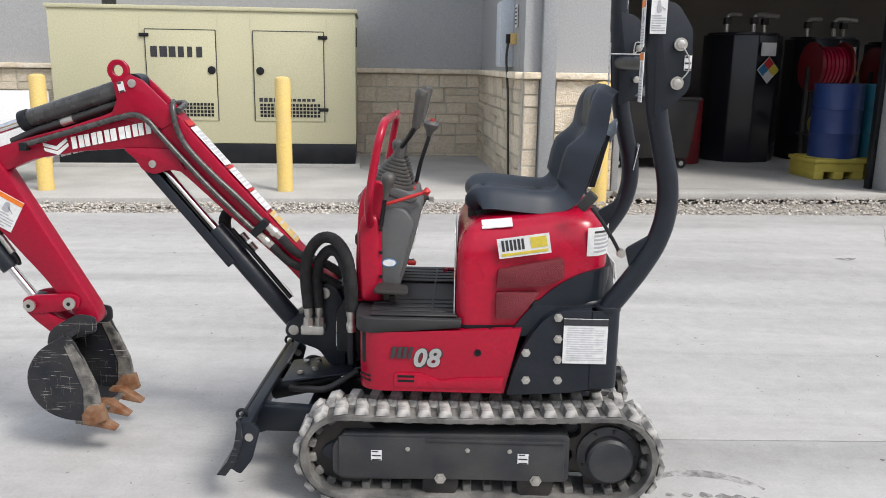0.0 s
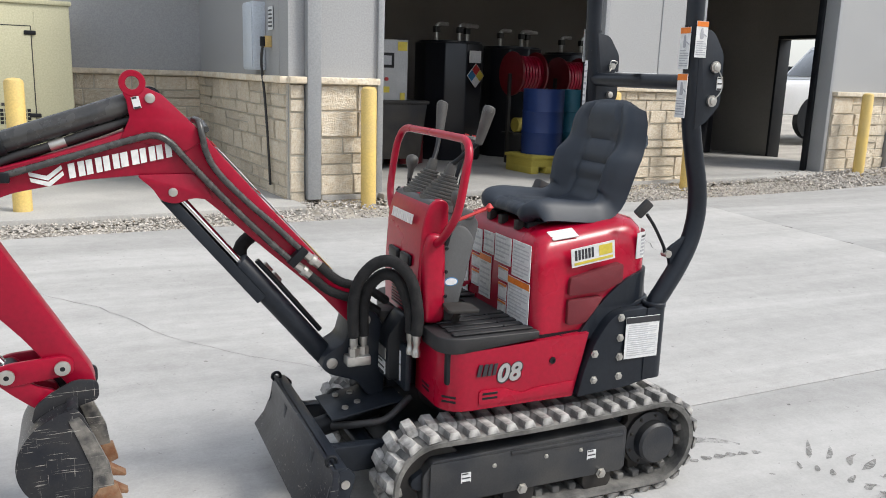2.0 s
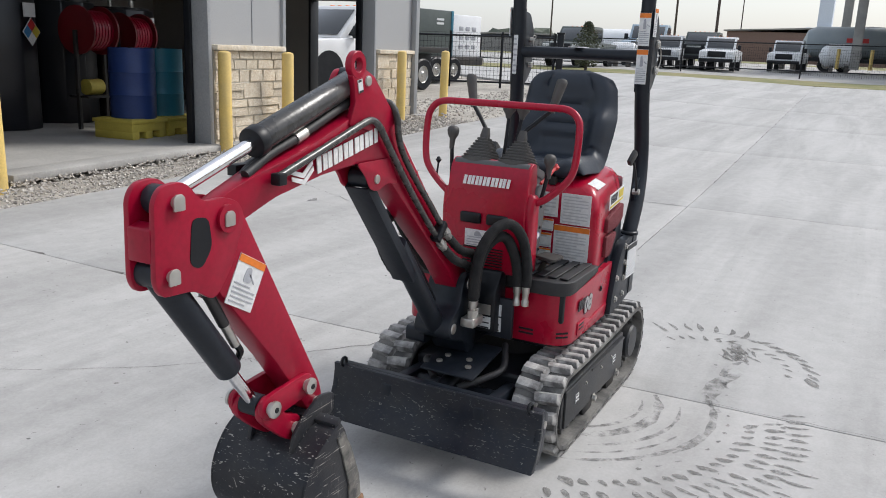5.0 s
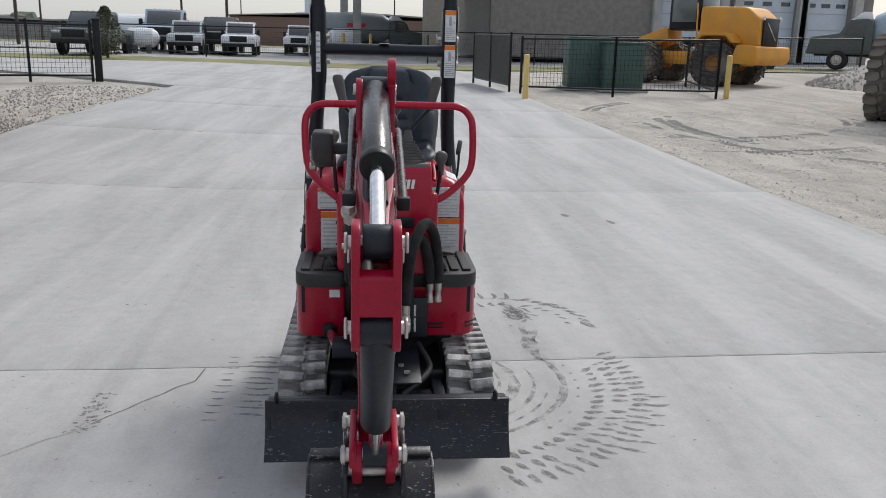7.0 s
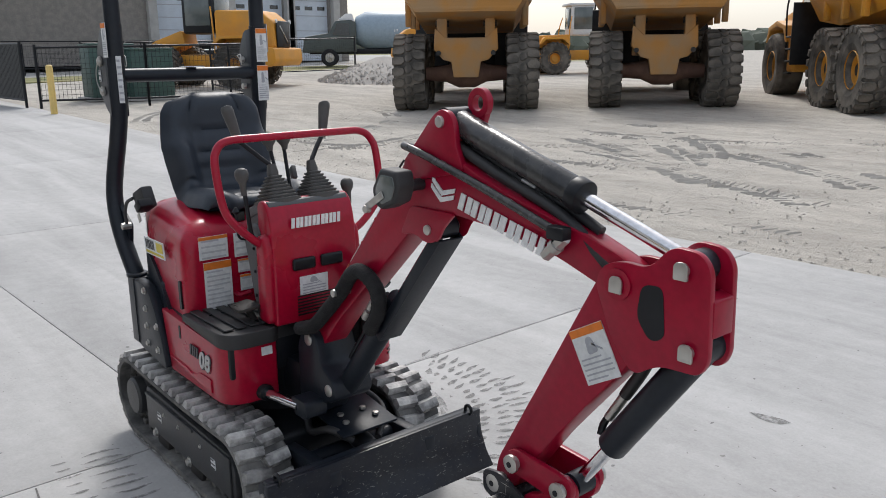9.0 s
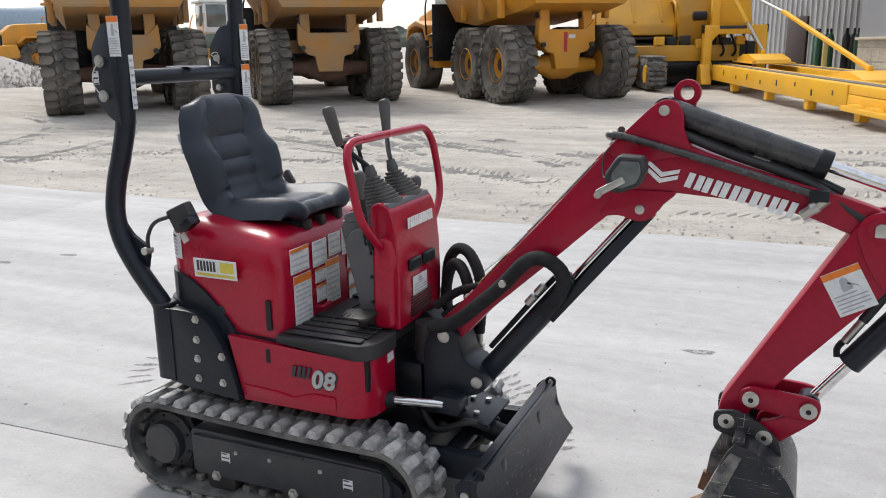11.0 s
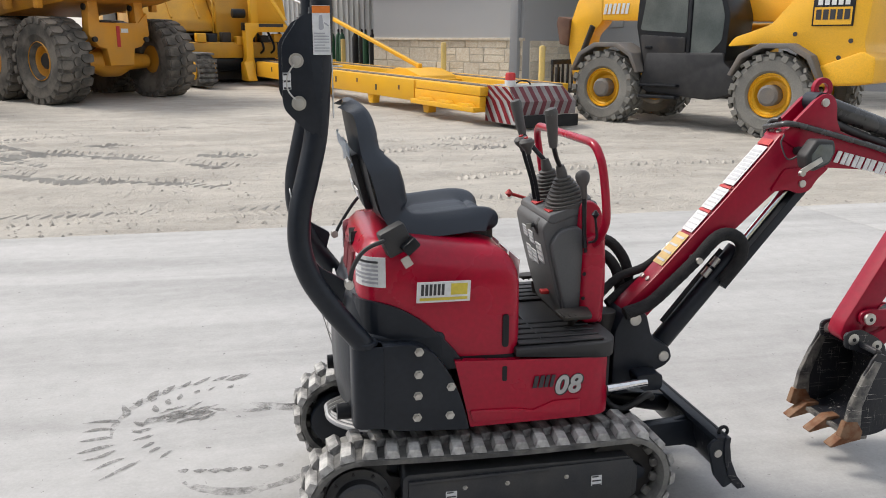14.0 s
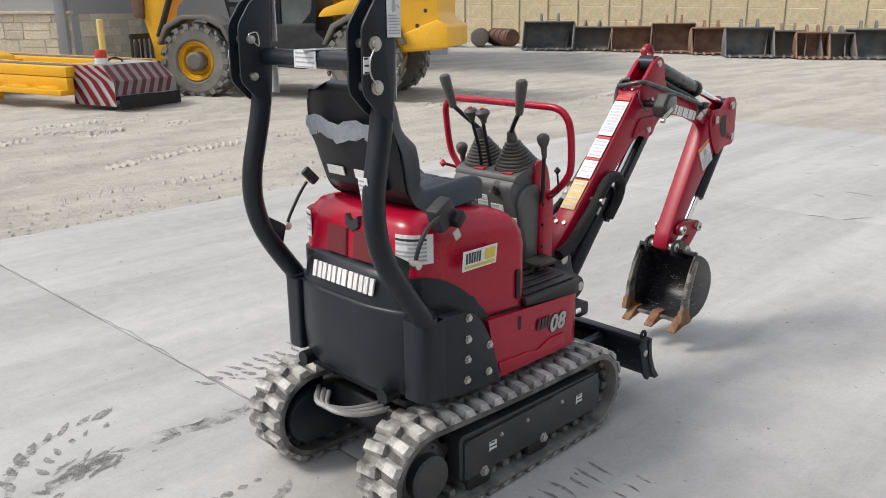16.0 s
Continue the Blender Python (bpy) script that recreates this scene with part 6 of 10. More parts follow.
    # travel levers
    for y in (-0.022, 0.022):
        tl = part("travel_lever", tube([(-0.14, y, 1.06), (-0.125, y, 1.13), (-0.100, y * 1.2, 1.21), (-0.093, y * 1.2, 1.245)], 0.007, 10), BLACK, digger)
        part("knob", lathe([(0.009, -0.03), (0.013, -0.014), (0.025, 0.002), (0.0265, 0.012), (0.019, 0.021), (0.004, 0.024)], 16, m=pose(-0.091, y * 1.35, 1.254, 0, 12, 0)), BOOT, tl)
        part("knob_dot", rod((-0.087, y * 1.35, 1.274), (-0.085, y * 1.35, 1.281), 0.008, seg=12), RED_INK, tl)
    # swing and auxiliary levers beside the cowl
    for s in (-1, 1):
        up = 0.055 if s < 0 else -0.02
        al = part("side_lever", tube([(-0.25, s * 0.185, 0.93), (-0.242, s * 0.195, 0.98), (-0.232, s * 0.205, 1.10 - up)], 0.0075, 10), BLACK, digger)
        part("grip", lathe([(0.009, -0.02), (0.012, 0.02), (0.021, 0.036), (0.024, 0.052), (0.021, 0.064), (0.012, 0.071), (0.002, 0.073)], 18, m=pose(-0.230, s * 0.206, 1.10 - up, 0, 8, 0)), BOOT, al)
    part("small_knob_lever", tube([(-0.25, 0.22, 0.955), (-0.262, 0.25, 0.975), (-0.255, 0.25, 1.05)], 0.004, 8), BLACK, digger)
    part("knob", lathe([(0.004, -0.012), (0.013, 0.0), (0.004, 0.013)], 14, m=pose(-0.255, 0.25, 1.055)), BLACK, digger)
    bl = part("blade_lever", tube([(-0.235, -0.18, 1.005), (-0.19, -0.185, 1.02), (-0.10, -0.185, 1.05)], 0.006, 8), RED_INK, digger, "red blade lever with round knob")
    part("knob", lathe([(0.004, -0.014), (0.0145, 0.0), (0.004, 0.014)], 14, m=pose(-0.095, -0.185, 1.052)), RED_INK, bl)
    # hoop guard round the levers
    hoop = [(-0.285, 0.155, 0.925), (-0.285, 0.205, 0.955), (-0.280, 0.272, 1.02), (-0.270, 0.300, 1.08), (-0.250, 0.308, 1.20), (-0.238, 0.296, 1.255), (-0.231, 0.255, 1.284), (-0.229, 0.15, 1.288), (-0.229, -0.17, 1.288), (-0.231, -0.265, 1.284), (-0.238, -0.308, 1.252), (-0.250, -0.320, 1.20), (-0.270, -0.318, 1.08), (-0.280, -0.29, 1.02), (-0.285, -0.22, 0.955), (-0.285, -0.155, 0.925)]
    part("lever_guard", tube(hoop, 0.0135, 14, 6), RED, digger, "red tubular guard hoop round the levers")


column()


# Swing bracket and boom.
def pin(parent, x, z, y0, y1, r=0.02, head=True, square=False, name="pin"):
    p = part(name, rod((x, y0, z), (x, y1, z), r, seg=20, bev=0.003), STEEL, parent)
    if square:
        for y, s in ((y0, -1), (y1, 1)):
            part("pin_retainer", prism(rounded(((x - 0.016, z - 0.018), (x + 0.016, z - 0.018), (x + 0.016, z + 0.01), (x + 0.008, z + 0.018), (x - 0.008, z + 0.018), (x - 0.016, z + 0.01)), 0.004), y - 0.002 * s, y + 0.004 * s, bev=0.0015), STEEL, parent)
    return p


Y0, Y1 = 0.012, 0.100  # the boom's two sides


def boom():
    br = part("swing_bracket", prism(rounded(((-0.40, 0.36), (-0.40, 0.60), (-0.43, 0.665), (-0.475, 0.685), (-0.52, 0.66), (-0.545, 0.57), (-0.615, 0.53), (-0.63, 0.485), (-0.60, 0.455), (-0.50, 0.42), (-0.46, 0.36)), 0.02), Y0 - 0.03, Y1 + 0.03, bev=0.008), CHARCOAL, digger, "charcoal cast boom swing bracket")
    part("swing_pin", rod((-0.385, XC, 0.34), (-0.385, XC, 0.66), 0.045, seg=24, bev=0.004), DARK_STEEL, br)
    part("hitch_block", box((-0.31, XC, 0.45), (0.16, 0.13, 0.16), 0.02), BLACK, br)
    part("valve_cover", prism(rounded(((-0.42, 0.44), (-0.32, 0.44), (-0.32, 0.66), (-0.36, 0.68), (-0.42, 0.60)), 0.02), -0.10, 0.0, bev=0.008), BLACK, br)
    part("serial_plate", box((-0.4215, -0.05, 0.535), (0.003, 0.07, 0.04)), STEEL, br)
    bar_print(br, pose(-0.4215, -0.05, 0.485, 0, 0, -90), 0.075, 0.045, None, 3, INK, "swing_label", label="white label")
    part("swing_cylinder", rod((-0.335, 0.217, 0.43), (-0.16, 0.245, 0.43), 0.028, seg=20, bev=0.004), BLACK, digger)
    part("swing_rod", rod((-0.50, 0.19, 0.43), (-0.33, 0.218, 0.43), 0.0165, seg=16), CHROME, digger)
    part("swing_eye", prism(rounded(((-0.56, 0.40), (-0.48, 0.40), (-0.46, 0.46), (-0.56, 0.46)), 0.02), 0.12, 0.20, bev=0.006), CHARCOAL, br)
    body = [(-1.115, 1.155), (-1.17, 1.158), (-1.35, 1.145), (-1.53, 1.113), (-1.64, 1.068), (-1.69, 1.052), (-1.735, 1.06), (-1.757, 1.088), (-1.745, 1.118), (-1.70, 1.14), (-1.58, 1.18), (-1.39, 1.232), (-1.26, 1.275), (-1.16, 1.315), (-1.05, 1.318), (-1.00, 1.29), (-0.96, 1.235), (-0.80, 1.052), (-0.545, 0.775), (-0.445, 0.68), (-0.432, 0.64), (-0.45, 0.605), (-0.49, 0.60), (-0.525, 0.63), (-0.62, 0.735), (-0.82, 0.915), (-0.96, 1.045), (-1.04, 1.115)]
    shape = prism(rounded(body, 0.03, 3), Y0, Y1, bev=0.006, seg=2)
    for v in shape.verts:
        # the nose narrows to fit between the arm's head plates
        f = min(1, max(0, (-1.50 - v.co.x) / 0.14))
        v.co.y = XC + (v.co.y - XC) * (1 - 0.42 * f)
    bo = part("boom", shape, RED_DUSTY, digger, "dusty red bent boom")
    # raised edge plates on both sides
    for y, s in ((Y0, -1), (Y1, 1)):
        part("cylinder_boss", prism(rounded(((-1.130, 1.078), (-1.150, 1.115), (-1.20, 1.16), (-1.02, 1.16), (-0.97, 1.075), (-1.035, 1.085), (-1.085, 1.066)), 0.02), y - 0.004, y + 0.004 * s + 0.003 * s, bev=0.002), RED_DUSTY, bo)
        plate = [(-1.235, 1.27), (-1.205, 1.33), (-1.200, 1.385), (-1.18, 1.415), (-1.145, 1.42), (-1.115, 1.40), (-1.04, 1.325), (-0.985, 1.27), (-1.05, 1.23)]
        if s < 0:
            plate = [(-1.235, 1.27), (-1.208, 1.33), (-1.216, 1.385), (-1.226, 1.404), (-1.210, 1.410), (-1.184, 1.410), (-1.160, 1.420), (-1.115, 1.40), (-1.04, 1.325), (-0.985, 1.27), (-1.05, 1.23)]
        outline = rounded(plate, 0.006 if s < 0 else 0.02, 4)
        pl = part("cylinder_bracket", prism(outline, y - 0.006 if s < 0 else y - 0.012, y + 0.012 if s < 0 else y + 0.006, bev=0.003), RED_DUSTY, bo)
        if s < 0:
            ring = lathe([(0.0195, -0.009), (0.021, -0.0105), (0.036, -0.0105), (0.038, -0.0085), (0.038, 0.0085), (0.036, 0.0105), (0.021, 0.0105), (0.0195, 0.009)], 28, m=pose(-1.197, y + 0.003, 1.432, 90), loop=True)
            part("lifting_eye", ring, RED_DUSTY, pl)
            bar_print(pl, pose(-1.188, y - 0.0065, 1.375, 0, -12, 0), 0.022, 0.036, None, 2, INK, "hook_label", label="small white label")
        part("elbow_boss", rod((-1.716, XC, 1.088), (-1.716, y + 0.008 * s, 1.088), 0.033, seg=24), RED_DUSTY, bo)
        face = pose(-1.24 if s < 0 else -1.36, y + s * 0.001, 1.204 if s < 0 else 1.163, 0, -12 if s < 0 else 14, 0 if s < 0 else 180)
        lettering(bo, face, (0.045, 0.044, 0.045, 0.052, 0.044, 0.044), 0.043, WHITE_LOGO, 0.12, 0.1)
        ch = bmesh.new()
        for dz in (0.0, -0.018):
            prism(((-0.045, 0.018 + dz), (-0.045, 0.030 + dz), (0, 0.008 + dz), (0.045, 0.030 + dz), (0.045, 0.018 + dz), (0, -0.006 + dz)), -0.004, -0.001, bm=ch, m=face @ pose(-0.205 if s < 0 else -0.215, 0, -0.008))
        part("badge", ch, WHITE_LOGO, bo, smooth=False)
    pin(bo, -1.149, 1.388, Y0 - 0.012, Y1 + 0.014, 0.015)
    pin(bo, -1.093, 1.104, Y0 - 0.012, Y1 + 0.014, 0.014)
    pin(bo, -1.716, 1.088, Y0 - 0.008, Y1 + 0.012, 0.013, square=True)
    pin(bo, -0.476, 0.642, Y0 - 0.034, Y1 + 0.034, 0.022, square=False)
    # stickers along the upper face of the rear leg
    a, b = Vector((-0.985, 0, 1.268)), Vector((-0.55, 0, 0.782))
    d = (b - a).normalized()
    ang = math.degrees(math.atan2(-d.z, d.x))
    for t0, t1, m_, lines in ((0.02, 0.06, RED_INK, 0), (0.07, 0.345, None, 9), (0.355, 0.37, RED_INK, 0), (0.375, 0.52, None, 5), (0.525, 0.54, RED_INK, 0), (0.545, 0.68, None, 4), (0.70, 0.92, TAN_INK, 4)):
        c = a.lerp(b, (t0 + t1) / 2)
        ln = (b - a).length * (t1 - t0)
        m = Matrix.Translation((c.x, XC, c.z)) @ pose(0, 0, 0, 0, ang, 0) @ pose(0, 0, 0, -90, 0, 0) @ pose(0, -0.0015, 0)
        st = part("boom_label", box((0, -0.001, 0), (ln, 0.0025, 0.07), m=m), m_ or DECAL, bo, "long warning label on the boom's upper face")
        if lines:
            ink = bmesh.new()
            for k in range(lines):
                box((ln * (-0.36 + 0.72 * k / (lines - 1)), -0.003, 0.0), (ln * 0.06, 0.0012, 0.055), bm=ink, m=m)
            part("small_print", ink, FAINT_INK, st)
    for t in (-0.04, 1.02):
        c = a.lerp(b, t)
        for y in (XC - 0.02, XC + 0.02):
            part("bolt", lathe([(0.010, 0), (0.010, 0.007), (0.005, 0.008)], 6, m=Matrix.Translation((c.x, y, c.z)) @ pose(0, 0, 0, 0, ang, 0)), STEEL, bo)
    # arm cylinder on top
    p, q = Vector((-1.149, XC, 1.388)), Vector((-1.868, XC, 1.147))
    cy = part("arm_cylinder", rod(p.lerp(q, 0.02), p.lerp(q, 0.585), 0.034, seg=28, bev=0.004), DUSTY_CYLINDER, digger, "charcoal hydraulic arm cylinder")
    part("cylinder_eye", rod((p.x, Y0 + 0.006, p.z), (p.x, Y1 - 0.006, p.z), 0.034, seg=24), CHARCOAL, cy)
    part("gland", rod(p.lerp(q, 0.555), p.lerp(q, 0.60), 0.039, seg=28, bev=0.004), BLACK, cy)
    part("piston_rod", rod(p.lerp(q, 0.59), p.lerp(q, 0.975), 0.0165, seg=20), CHROME, cy)
    part("rod_eye", rod((q.x, Y0 + 0.016, q.z), (q.x, Y1 - 0.016, q.z), 0.033, seg=24, bev=0.003), CHARCOAL, cy)
    off = Vector((-0.02, -0.01, -0.055))
    part("hose", tube([p + off, p.lerp(q, 0.15) + off, p.lerp(q, 0.35) + off * 1.05, p.lerp(q, 0.5) + off, p.lerp(q, 0.62) + off * 1.2], 0.013, 10), DARK_PLASTIC, cy)
    part("hose", tube([p + off + Vector((0, 0.03, 0)), p.lerp(q, 0.2) + off * 1.2 + Vector((0, 0.03, 0)), p.lerp(q, 0.5) + off * 1.25 + Vector((0, 0.03, 0)), p.lerp(q, 0.8) + Vector((0.03, 0.02, -0.10)), p.lerp(q, 0.97) + Vector((0.03, 0.02, -0.10)), Vector((-1.80, XC, 1.02))], 0.014, 10), DARK_PLASTIC, cy)
    part("fitting", rod(p.lerp(q, 0.30) + off * 1.05, p.lerp(q, 0.36) + off * 1.05, 0.016, seg=10), STEEL, cy)
    # boom cylinder below, with its rod shield
    p, q = Vector((-0.592, XC, 0.497)), Vector((-1.093, XC, 1.104))
    bc = part("boom_cylinder", rod(p, p.lerp(q, 0.60), 0.036, seg=28, bev=0.004), CHARCOAL, digger, "charcoal boom lift cylinder with rod shield")
    part("piston_rod", rod(p.lerp(q, 0.6), p.lerp(q, 0.98), 0.0165, seg=20), CHROME, bc)
    part("rod_eye", rod((q.x, Y0 + 0.012, q.z), (q.x, Y1 - 0.012, q.z), 0.03, seg=20), CHARCOAL, bc)
    ax = (q - p).normalized()
    out = Vector((-ax.z, 0, ax.x))
    rings = [p.lerp(q, 0.42), p.lerp(q, 1.0)]
    sh = bmesh.new()
    L = (rings[1] - rings[0]).length
    mm = Matrix(((ax.x, 0, out.x, 0), (ax.y, 1, out.y, 0), (ax.z, 0, out.z, 0), (0, 0, 0, 1)))
    box((0, 0, 0.042), (L, 0.076, 0.007), 0.002, bm=sh, m=Matrix.Translation(rings[0].lerp(rings[1], 0.5)) @ mm)
    for y in (-0.038, 0.038):
        box((0, y, 0.028), (L, 0.006, 0.034), 0.002, bm=sh, m=Matrix.Translation(rings[0].lerp(rings[1], 0.5)) @ mm)
    part("rod_shield", sh, CHARCOAL, bc)
    part("feed_pipe", tube([p.lerp(q, 0.12) - out * 0.048, p.lerp(q, 0.4) - out * 0.05, p.lerp(q, 0.55) - out * 0.048], 0.009, 8), BLACK, bc)
    for t in (0.40, 0.46):
        part("fitting", rod(p.lerp(q, t) - out * 0.055 + Vector((0, 0.03, 0)), p.lerp(q, t + 0.045) - out * 0.055 + Vector((0, 0.03, 0)), 0.013, seg=10), STEEL, bc)
    pin(bc, -0.592, 0.497, Y0 - 0.034, Y1 + 0.036, 0.02)
    # hard lines on both sides
    for s, y in ((-1, Y0 - 0.016), (1, Y1 + 0.016)):
        if s < 0:
            lines = ([(-0.685, y, 0.890), (-0.78, y, 0.985), (-0.869, y, 1.068), (-0.955, y, 1.160), (-0.990, y, 1.222), (-1.003, y, 1.280), (-1.010, y + 0.018, 1.318), (-1.02, y + 0.05, 1.325)], [(-0.715, y, 0.855), (-0.80, y, 0.935), (-0.924, y, 1.062), (-1.05, y, 1.203), (-1.095, y, 1.256), (-1.14, y, 1.279), (-1.20, y, 1.268), (-1.36, y, 1.221), (-1.56, y, 1.163)])
        else:
            lines = ([(-0.990, y - 0.11, 1.296), (-0.992, y - 0.03, 1.312), (-1.015, y, 1.318), (-1.10, y, 1.300), (-1.312, y, 1.244), (-1.42, y, 1.213), (-1.58, y, 1.165)],)
        for ln in lines:
            part("hard_line", tube(ln, 0.0105, 10, 6), LINE_PAINT, bo)
            end = ln[0] if s < 0 else ln[-1]
            part("fitting", rod(end, Vector(end) + Vector((0.058, 0, -0.050)), 0.0145, seg=6), STEEL, bo)
            part("ferrule", rod(Vector(end) + Vector((0.022, 0, -0.019)), Vector(end) + Vector((0.034, 0, -0.029)), 0.018, seg=12), STEEL, bo)
        part("line_clamp", box((0, 0, 0), (0.03, 0.034, 0.075) if s < 0 else (0.05, 0.03, 0.03), 0.004, m=pose(-0.708, y, 0.880, 0, 45, 0) if s < 0 else pose(-1.56, y, 1.172)), BLACK, bo)
    part("line_clamp", box((-1.55, Y0 - 0.016, 1.160), (0.03, 0.03, 0.03), 0.004), BLACK, bo)
    # sleeved hoses that loop over the swing post
    for k, ln in enumerate(([(-0.528, -0.060, 0.60), (-0.534, -0.068, 0.71), (-0.520, -0.085, 0.80), (-0.472, -0.115, 0.866), (-0.415, -0.145, 0.872), (-0.368, -0.175, 0.815), (-0.349, -0.192, 0.71), (-0.352, -0.194, 0.63)],
                            [(-0.490, -0.048, 0.60), (-0.494, -0.056, 0.70), (-0.480, -0.072, 0.775), (-0.442, -0.10, 0.822), (-0.402, -0.125, 0.815), (-0.372, -0.148, 0.75), (-0.360, -0.160, 0.68), (-0.360, -0.162, 0.63)],
                            [(-0.665, Y0 - 0.016, 0.812), (-0.60, Y0 - 0.03, 0.757), (-0.50, Y0 - 0.032, 0.715), (-0.42, Y0 - 0.01, 0.665)],
                            [(-0.632, Y0 - 0.016, 0.844), (-0.57, Y0 - 0.032, 0.79), (-0.47, Y0 - 0.034, 0.755), (-0.39, Y0 - 0.01, 0.70)])):
        h = part("sleeved_hose", tube(ln, 0.0195 if k < 2 else 0.015, 12, 10, wrap=0.0012), HOSE, digger)
        if k < 2:
            for e, dz in ((ln[0], -0.085), (ln[-1], -0.075)):
                part("fitting", lathe([(0.011, dz), (0.015, dz), (0.015, dz * 0.75), (0.012, dz * 0.7), (0.012, dz * 0.4), (0.015, dz * 0.35), (0.015, 0.01)], 10, m=Matrix.Translation(e)), STEEL, h)
    part("manifold", box((-0.512, -0.052, 0.515), (0.085, 0.055, 0.035), 0.006), STEEL, br)
    for x, y in ((-0.528, -0.06), (-0.490, -0.048)):
        part("hose_nut", rod((x, y, 0.525), (x, y, 0.560), 0.019, seg=6), STEEL, br)
    part("sleeved_hose", tube([(-0.43, 0.135, 0.67), (-0.52, 0.135, 0.70), (-0.61, 0.132, 0.775), (-0.69, 0.13, 0.85), (-0.76, 0.13, 0.925), (-0.82, 0.128, 0.935), (-0.87, 0.122, 0.895), (-0.865, 0.115, 0.83), (-0.81, 0.11, 0.755)], 0.0225, 12, 8, wrap=0.0012), HOSE, digger)
    part("hose_clamp", rod((-0.69, 0.10, 0.852), (-0.69, 0.16, 0.852), 0.012, seg=10), STEEL, bo)
    # work lamp
    at = Matrix.Translation((-1.068, 0, 1.222))
    hull = rounded(((0.057, -0.003), (0.020, 0.052), (-0.048, 0.049), (-0.058, 0.012), (-0.041, -0.031), (0.017, -0.056), (0.048, -0.046)), 0.010)
    lamp = part("work_lamp", prism(hull, 0.168, 0.226, bev=0.010, seg=3, m=at), DARK_PLASTIC, digger, "black faceted boom work lamp with silver bracket")
    part("lens", prism([(x * 0.72 - 0.004, z * 0.72) for x, z in hull], 0.222, 0.2285, bev=0.002, m=at), CAB_GLASS, lamp)
    part("bracket", box((0, 0, 0), (0.086, 0.006, 0.020), 0.004, m=at @ pose(0.036, 0.232, -0.034, 0, 30, 0)), STEEL, lamp)
    part("bracket_bolt", rod((-0.998, 0.225, 1.163), (-0.998, 0.240, 1.163), 0.010, seg=12), STEEL, lamp)
    part("lamp_arm", rod((-1.062, 0.10, 1.222), (-1.062, 0.172, 1.222), 0.016, seg=12), DARK_PLASTIC, lamp)
    part("wire", tube([(-1.0, 0.11, 1.28), (-0.985, 0.12, 1.25), (-0.995, 0.15, 1.20), (-1.02, 0.175, 1.215)], 0.003, 6), DARK_PLASTIC, lamp)


boom()


